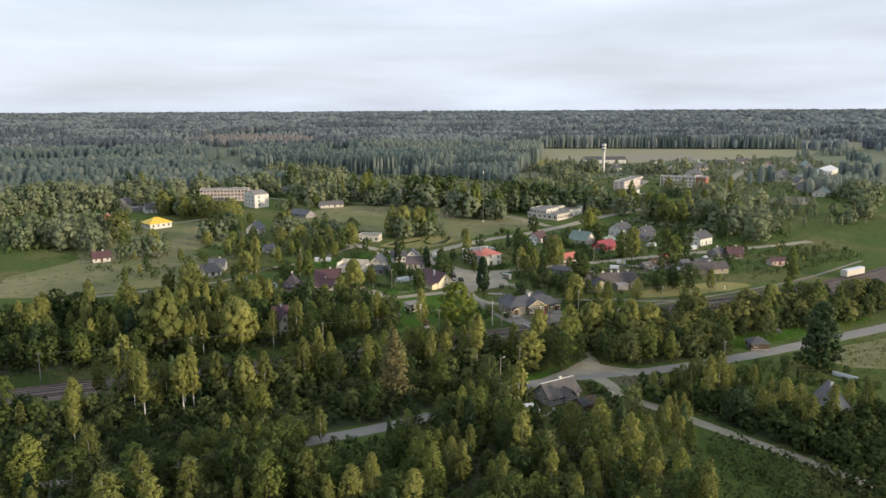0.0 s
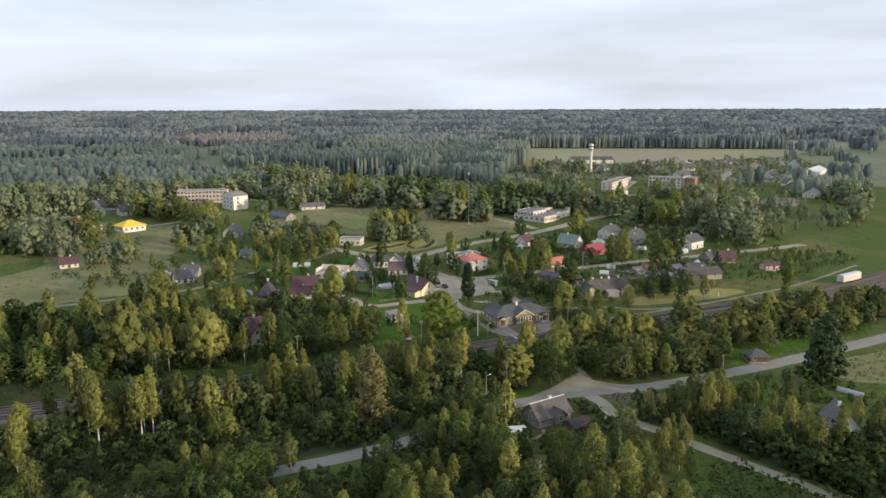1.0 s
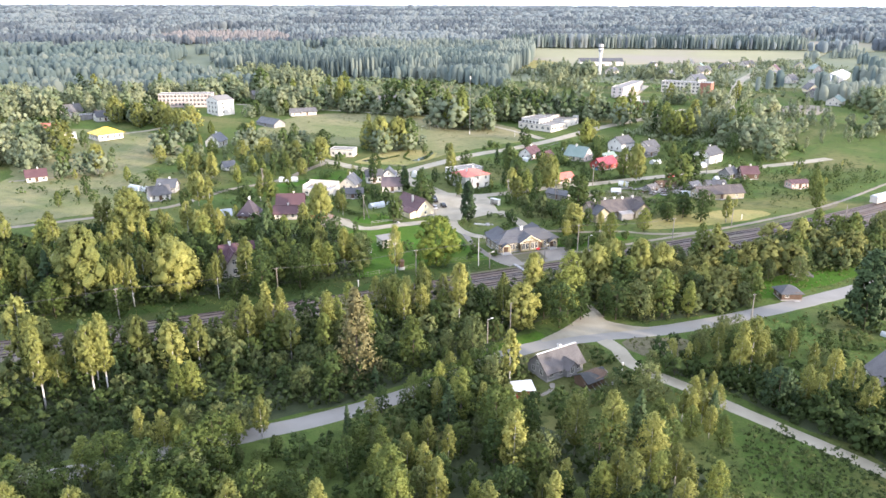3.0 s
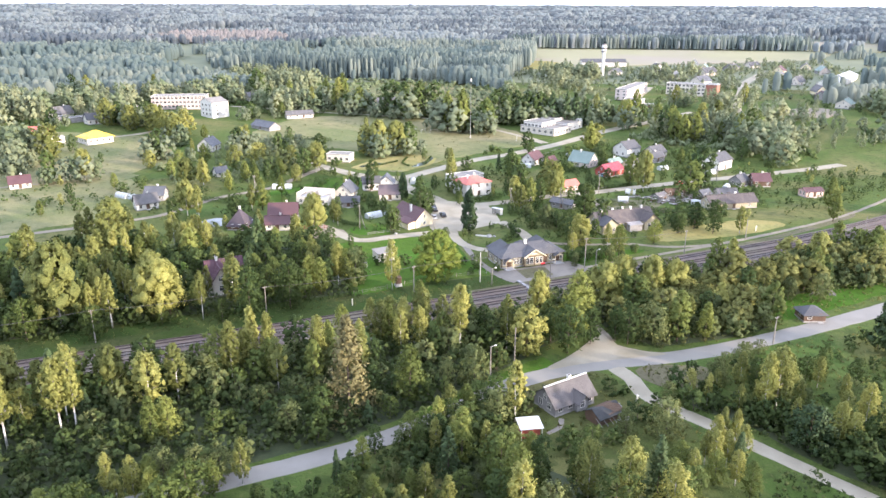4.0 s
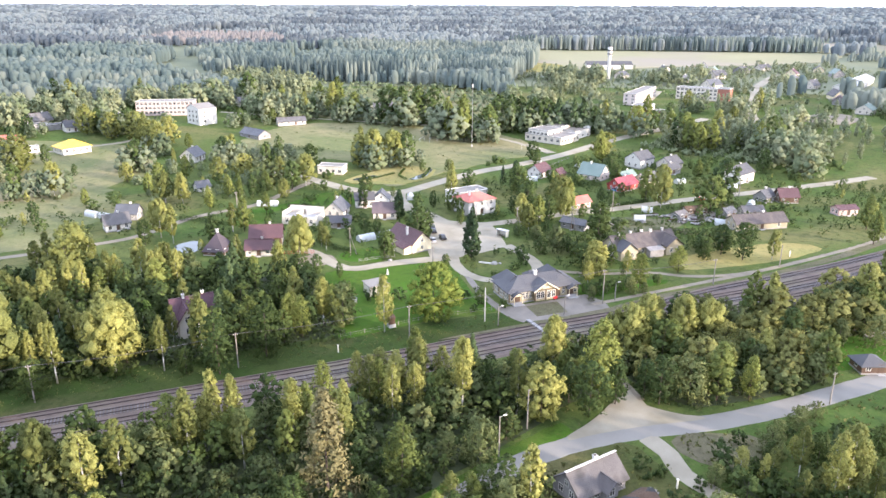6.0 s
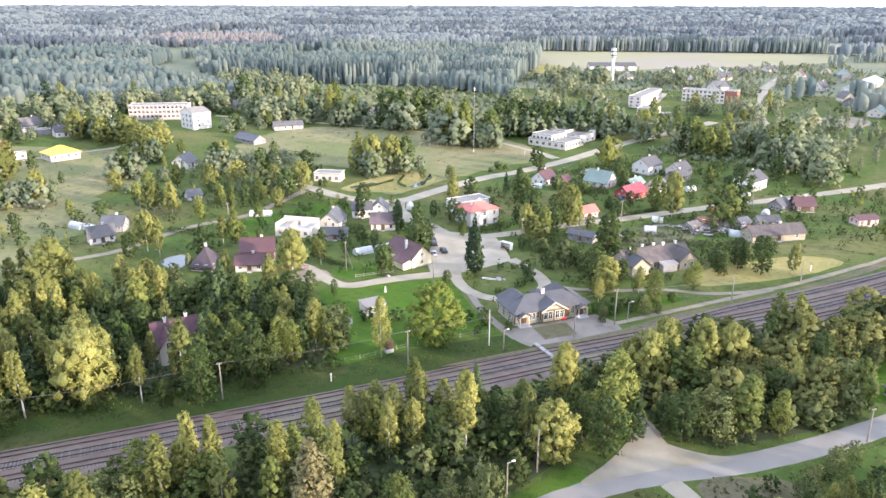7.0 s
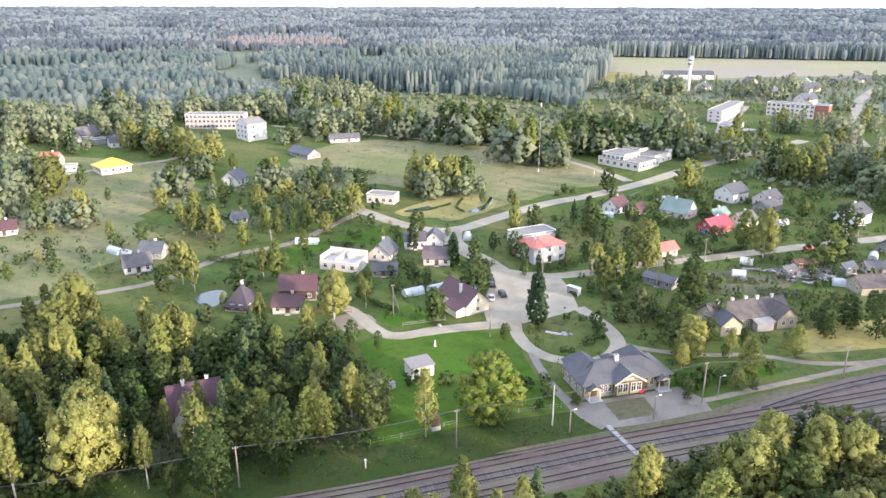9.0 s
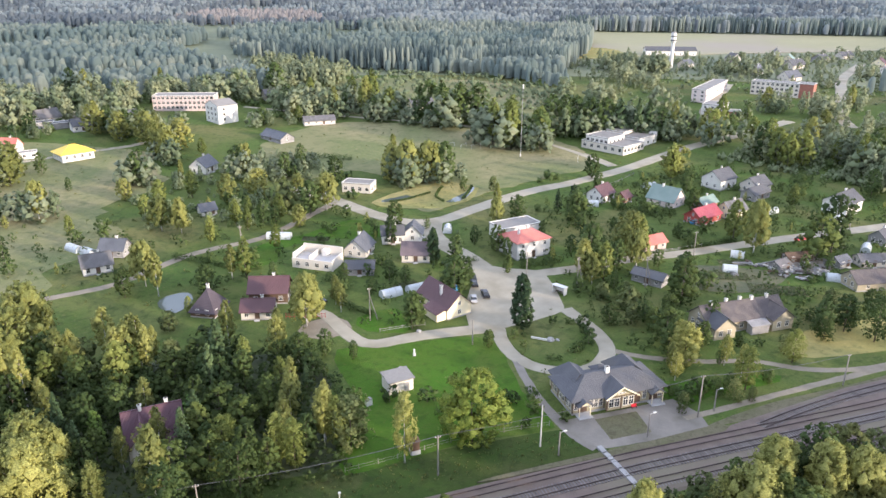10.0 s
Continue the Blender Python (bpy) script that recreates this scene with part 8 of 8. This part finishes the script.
post_with_arms(47, 345, 9.0, "braced wooden power pole beside the garden lane", 2, brace=True)
post_with_arms(77, 283.5, 9.0, "braced wooden power pole at the house corner", 1, brace=True)
post_with_arms(128.5, 299.0, 7.5, "street lamp at the square", 0, lamp=True)
post_with_arms(75.6, 166.0 + 2, 8.0, "pale lamp post beside the country road", 0, lamp=True)
post_with_arms(84.4, 174.0, 8.2, "pale lamp post at the lay-by", 0, lamp=True)
post_with_arms(188, 299, 8.0, "wooden pole beside the garden street", 1)
post_with_arms(253, 300, 8.0, "wooden pole beside the garden street", 1)
post_with_arms(244, 215.6, 6.5, "signal mast beside the tracks", 0)
post_with_arms(200, 226, 7.0, "grey pole on the dry grass", 0)
post_with_arms(146, 160.4, 7.0, "wooden pole beside the country road", 1)


def wire(a, b, off):
    (x0, y0, h0), (x1, y1, h1) = a, b
    (x0, y0), (x1, y1) = site(x0, y0), site(x1, y1)
    g = Geo()
    pts = [(x0 + (x1 - x0) * t, y0 + (y1 - y0) * t + off, (h0 + (h1 - h0) * t) - 0.1 - 3.6 * t * (1 - t)) for t in (0, 0.2, 0.4, 0.6, 0.8, 1.0)]
    for p, q in zip(pts, pts[1:]):
        g.tube(p, q, 0.022, 0.022, 4)
    tagged(new("overhead_wire", g.mesh("overhead_wire", WIRE)), "thin sagging wire between telegraph poles", "wire", "wires along the line")


for a, b in zip(line_tops, line_tops[1:]):
    for off in (-0.06, 0.06):
        wire(a, b, off)


def rail_marker(x, y):
    p = thing("marker_post", x, y, 0, "short white marker post in the grass", "post")
    part("post", Geo().box(-0.12, 0.12, -0.12, 0.12, -0.1, 1.7), WHITE, p)
    part("cap", Geo().box(-0.2, 0.2, -0.2, 0.2, 1.7, 1.85), WHITE, p)


rail_marker(99.6, 149.6)
rail_marker(57.8, 217.4)
rail_marker(211, 232.5)


def greenhouse(x, y, rot, length=6.0, width=3.0):
    g = thing("greenhouse", x, y, rot, "arched garden greenhouse covered in milky film", "greenhouse", "garden greenhouses")
    arc = [(width / 2 * math.cos(math.pi * k / 8), 0.1 * width + 0.6 * width * math.sin(math.pi * k / 8)) for k in range(9)]
    part("cover", Geo().prism([(width / 2, 0)] + arc + [(-width / 2, 0)], -length / 2, length / 2), FILM, g)
    for k in range(4):
        px = -length / 2 + length * k / 3
        hoop = Geo()
        for (a, b), (c, d) in zip(arc, arc[1:]):
            hoop.tube((px, a * 1.01, b * 1.01), (px, c * 1.01, d * 1.01), 0.03, 0.03, 4)
        part("hoop", hoop, WOODPOLE, g)


for gx, gy, gr, gl in ((-6, 363, -50, 6), (-1, 358, -50, 5), (60, 356, -20, 8), (86, 297.5, 15, 6), (93.5, 298.5, 15, 5), (118.5, 346, 70, 5), (183, 359, -20, 6), (201, 294, -40, 4), (217, 268.5, -35, 7), (221, 376, 10, 6), (246, 330, 10, 5), (262, 300 + 14, 20, 5), (246, 286, 40, 6), (190.5, 284.5, -30, 4)):
    greenhouse(gx, gy, gr, gl)


greenhouse(170.1, 139.4, -71, 6.5, 1.5)


def hedge(points, height, width, label="clipped green garden hedge"):
    h = np.random.default_rng(int(abs(points[0][0] * 7 + points[0][1])))
    line = spline([(x, y, 0) for x, y in points], 0.9)
    c = np.array([(*site(v.x, v.y), height * 0.5 + 0.05) for v in line])
    c[:, 2] += [rise(x, y) for x, y in c[:, :2]]
    v, f, n = leaf_cloud(h, c, np.full(len(c), width * 0.62), len(c) * 46, 0.42, height / width)
    v[:, 2] += 0.02
    tagged(new("hedge", raw_mesh("hedge", v.tolist(), f.tolist(), LEAF_SHRUB, n.tolist())), label, "hedge")


hedge([(26, 345), (34, 340), (44, 331), (52, 329)], 2.0, 1.6)
hedge([(96, 153.4), (100, 153.9)], 0.8, 0.8, "short clipped hedge beside a cottage")
hedge([(190, 350), (200, 345), (208, 338)], 2.4, 1.8, "tall dark garden hedge")
hedge([(196, 352), (203, 347.5)], 3.0, 2.0, "tall dark garden hedge")
hedge([(222, 350), (232, 357), (240, 364)], 2.0, 1.6)
hedge([(188, 305.4), (200, 305.8), (210, 306)], 1.4, 1.2)
hedge([(128, 232.5), (131, 233)], 2.2, 2.0)
hedge([(81, 237), (88, 236.5), (94, 236.5)], 1.8, 1.8, "loose row of green bushes")
hedge([(106, 314.6), (112, 316), (118, 315)], 2.0, 1.8)
hedge([(130, 305.5), (136, 306.5), (144, 307)], 2.2, 1.8, "leafy hedge before a white house")
hedge([(56, 432), (64, 440), (76, 452), (86, 456)], 2.5, 3.0, "loose row of bushes across the meadow")
hedge([(84, 470), (96, 464), (104, 458)], 2.5, 3.0, "loose row of bushes across the meadow")
hedge([(70, 300), (74, 292), (78, 286)], 1.6, 1.4)
hedge([(150, 258), (144, 270), (142, 282)], 1.8, 1.6)


# Rows of leaves added in place of the dark ditch round the pond.
hedge([(128, 381), (127, 388), (130, 395), (134, 402)], 0.9, 1.0, "dark leafy row along a pond bank, in place of a ditch")
hedge([(107, 386.6), (115, 388.6), (126, 394.6)], 0.8, 0.9, "dark leafy row along a pond bank, in place of a ditch")
hedge([(137, 383), (142, 391), (147, 400)], 0.7, 0.8, "dark leafy row along a pond bank, in place of a ditch")


def fence(points, height, label, material, every=2.2, thick=0.05):
    f = thing("fence", 0, 0, 0, label, "fence", z=0, planned=False)
    line = [Vector((*site(v.x, v.y), 0)) for v in spline([(x, y, 0) for x, y in points], every)]
    for v in line:
        part("post", Geo().box(-0.05, 0.05, -0.05, 0.05, -0.1, height + 0.1), material, f, at=pose(v.x, v.y, rise(v.x, v.y)))
    for z in (height * 0.35, height * 0.85):
        vs, fs = [], []
        for k, v in enumerate(line):
            vs += [(v.x, v.y - 0.02, z - thick), (v.x, v.y + 0.02, z - thick), (v.x, v.y + 0.02, z + thick), (v.x, v.y - 0.02, z + thick)]
            if k:
                i = 4 * (k - 1)
                fs += [(i + j, i + (j + 1) % 4, i + 4 + (j + 1) % 4, i + 4 + j) for j in range(4)]
        part("rail", raw_mesh("rail", vs, fs, material), None, f)


fence([(60, 224.6), (70, 225.6), (81, 227.4), (92, 227.4), (101.5, 226.8)], 1.1, "low wire fence along the lawn", WOODPOLE, 2.6, 0.015)
fence([(56, 291.5), (61, 290), (66, 288.6)], 1.4, "red-brown board fence at a drive", REDBOARD, 1.2)
fence([(174, 304.8), (184, 305), (196, 305.6)], 1.0, "low wooden fence beside the street", GREYBOARD)
fence([(145, 298), (156, 299.6), (166, 299.8)], 1.0, "low grey garden fence", GREYBOARD)
fence([(78, 270 + 6.2), (84, 276.6), (90, 276.6)], 1.0, "low grey garden fence", GREYBOARD)
fence([(186, 372), (196, 378), (210, 386), (226, 396)], 1.0, "low fence along the village street", GREYBOARD, 3)


def boulder(x, y, size, label="grey field boulder"):
    r = np.random.default_rng(int(x * 31 + y))
    bm = bmesh.new()
    bmesh.ops.create_icosphere(bm, subdivisions=2, radius=size)
    for v in bm.verts:
        v.co *= 0.85 + 0.3 * noise.noise(v.co * 1.3 / size + Vector((x, y, 0)))
        v.co.z *= 0.65
    m = bpy.data.meshes.new("boulder")
    bm.to_mesh(m)
    bm.free()
    m.materials.append(STONE)
    ob = new("boulder", m)
    ob.matrix_basis = pose(*site(x, y), size * 0.3, 0, 0, float(r.uniform(0, 360)))
    tagged(ob, label, "stone")


boulder(117.5, 259.5, 1.1, "large grey memorial boulder in the park")
boulder(119.2, 259.0, 0.6, "small grey boulder beside a memorial")
boulder(78.5, 262 - 4.5, 0.5, "small white-grey stone on the lawn")
boulder(87.5, 273.6, 0.8, "pale boulder at the street corner")
b = thing("park_wall", 115.5, 260.5, -40, "low curved white stone edging in the park", "wall")
part("edging", Geo().box(-2.6, 2.6, -0.18, 0.18, 0, 0.5), WHITE, b)
b = thing("garden_statue", 83.2, 262.2, 0, "small white garden ornament on the lawn", "ornament")
part("plinth", Geo().box(-0.3, 0.3, -0.3, 0.3, 0, 0.5), CONCRETE, b)
part("pillar", Geo().tube((0, 0, 0.5), (0, 0, 1.7), 0.24, 0.16, 10), WHITE, b)
b = thing("outhouse", 73.5, 226.4, 5, "narrow brown wooden outhouse on a pale base", "outhouse")
part("base", Geo().box(-0.9, 0.9, -0.7, 0.7, 0, 0.9), CONCRETE, b)
part("wall", Geo().box(-0.75, 0.75, -0.6, 0.6, 0.9, 2.6), BROWNBOARD, b)
part("roof", Geo().slab([(-0.95, -0.8, 2.65), (0.95, -0.8, 2.65), (0.95, 0.8, 2.95), (-0.95, 0.8, 2.95)], 0.08), BROWNBOARD, b)
# Bench shape stands in for a small red sign.
b = thing("bench_shaped_sign", 121.2, 227.4, 0, "small bright red sign before the station, built as a bench", "bench")
part("seat", Geo().box(-0.6, 0.6, -0.2, 0.2, 0.42, 0.5), SIGNRED, b)
part("backrest", Geo().box(-0.6, 0.6, 0.15, 0.2, 0.5, 0.9), SIGNRED, b)
for px in (-0.5, 0.5):
    part("leg", Geo().box(px - 0.05, px + 0.05, -0.2, 0.2, 0.0, 0.42), RUST, b)


def goal(x, y, rot):
    g = thing("goal_frame", x, y, rot, "white tubular goal frame on the meadow", "goal", "goals on the meadow")
    part("frame", Geo().tube((-2.5, 0, 0), (-2.5, 0, 2.2), 0.055, 0.055, 6).tube((2.5, 0, 0), (2.5, 0, 2.2), 0.055, 0.055, 6).tube((-2.5, 0, 2.15), (2.5, 0, 2.15), 0.055, 0.055, 6), WHITE, g)


for gx, gy, gr in ((160, 470, 20), (166, 466, 40), (172, 463, 10), (100, 545, 0), (212, 425, 60)):
    goal(gx, gy, gr)


def timber_pile(x, y, rot, label="stack of weathered boards and logs"):
    t = thing("timber_pile", x, y, rot, label, "timber pile", "piles in the yards")
    for k in range(9):
        part("log", Geo().tube((-1.8 + 0.1 * (k % 3), 0, 0), (1.8 - 0.1 * (k % 2), 0, 0), 0.17, 0.16, 7), WOODPOLE if k % 2 else GREYBOARD, t, at=pose(0, -0.7 + 0.35 * (k % 5) + 0.17 * (k // 5), 0.17 + 0.3 * (k // 5), 0, 0, 3 * (k % 3 - 1)))


for tx, ty, tr in ((216, 281, 20), (211, 278.5, 70), (221, 279, -30), (225, 281.5, 50), (204, 285.5, 10), (182, 180.5, 20), (186, 179, 60), (190, 282, 80), (197, 288.5, -20), (94, 149.5, 30), (176, 283, 15)):
    timber_pile(tx, ty, tr)
# Wagon shape stands in for a long white wall structure beside the line.
wagon = thing("wagon_shaped_structure", 284, 231.5, 12, "long white structure by the far track, built as a goods wagon", "wagon")
part("body", Geo().box(-7, 7, -1.5, 1.5, 1.0, 3.4), OFFWHITE, wagon)
part("roof", Geo().prism([(-1.6, 3.4), (1.6, 3.4), (1.0, 3.9), (-1.0, 3.9)], -7.1, 7.1), WHITEROOF, wagon)
for px in (-5, -3.6, 3.6, 5):
    part("wheelset", Geo().tube((px, -0.8, 0.75), (px, 0.8, 0.75), 0.45, 0.45, 12), RUST, wagon)


def scrap_heap(x, y, rot, seed):
    """Old boards, crates and sheets thrown on a heap."""
    r = np.random.default_rng(seed)
    h = thing("scrap_heap", x, y, rot, "heap of old boards, crates and metal sheets", "scrap heap", "heaps of scrap in a yard")
    for k in range(14):
        a, b, c = (float(q) for q in r.uniform((0.5, 0.25, 0.05), (2.2, 1.0, 0.5)))
        lift = float(r.uniform(0, 0.5))
        part(("board", "crate", "metal_sheet")[k % 3], Geo().box(-a / 2, a / 2, -b / 2, b / 2, 0, c), (GREYBOARD, FELT, BROWNBOARD, CONCRETE, RUST, OFFWHITE)[int(r.integers(0, 6))], h,
             at=pose(float(r.uniform(-2, 2)), float(r.uniform(-1.3, 1.3)), lift, float(r.uniform(-12, 12)) if lift > 0.1 else 0, 0, float(r.uniform(0, 180))))


for k, (sx, sy) in enumerate(((202.5, 280.5), (206, 284.5), (210, 284), (216.5, 282), (217.5, 276.5), (212, 280), (204.5, 277), (209, 277), (200.5, 287), (213.5, 275), (208, 272.5))):
    scrap_heap(sx, sy, 37 * k, 300 + k)


def crop_bed(x, y, rot, length, width, rows, label):
    """Ridges of soil with green tops."""
    b = thing("vegetable_bed", x, y, rot, label, "garden bed", "beds in the gardens")
    r = np.random.default_rng(int(x * 13 + y))
    for k in range(rows):
        py = -width / 2 + width * (k + 0.5) / rows
        part("ridge", Geo().prism([(py - 0.32, 0), (py + 0.32, 0), (py + 0.14, 0.2), (py - 0.14, 0.2)], -length / 2, length / 2), GARDEN, b)
        c = np.stack([np.linspace(-length / 2 + 0.3, length / 2 - 0.3, int(length * 1.4)), np.full(int(length * 1.4), py), np.full(int(length * 1.4), 0.35)], axis=1)
        v, f, n = leaf_cloud(r, c, np.full(len(c), 0.3), len(c) * 7, 0.36)
        tagged(part("crop_row", raw_mesh("crop_row", v.tolist(), f.tolist(), LEAF_SHRUB, n.tolist()), None, b), kind="stuff")


crop_bed(194, 268, -25, 15, 7, 7, "mound of dark green potato plants in rows")
crop_bed(187, 281, -25, 12, 6, 6, "vegetable bed with sparse green rows")
crop_bed(196, 290, -25, 8, 5, 4, "narrow vegetable bed near the street")
crop_bed(92, 303, 15, 7, 4, 4, "small vegetable bed behind a house")
crop_bed(72, 351, -20, 9, 4, 4, "garden bed of low vegetables")
crop_bed(238, 292, 10, 10, 5, 5, "vegetable bed beside a cottage")
crop_bed(205, 366, 30, 8, 5, 4, "vegetable bed behind a white cottage")

b = thing("utility_box", 68.5, 244.8, 20, "small white utility box on the lawn", "box")
part("body", Geo().box(-0.6, 0.6, -0.5, 0.5, 0, 1.4), WHITE, b)
part("lid", Geo().box(-0.66, 0.66, -0.56, 0.56, 1.4, 1.5), FELT, b)
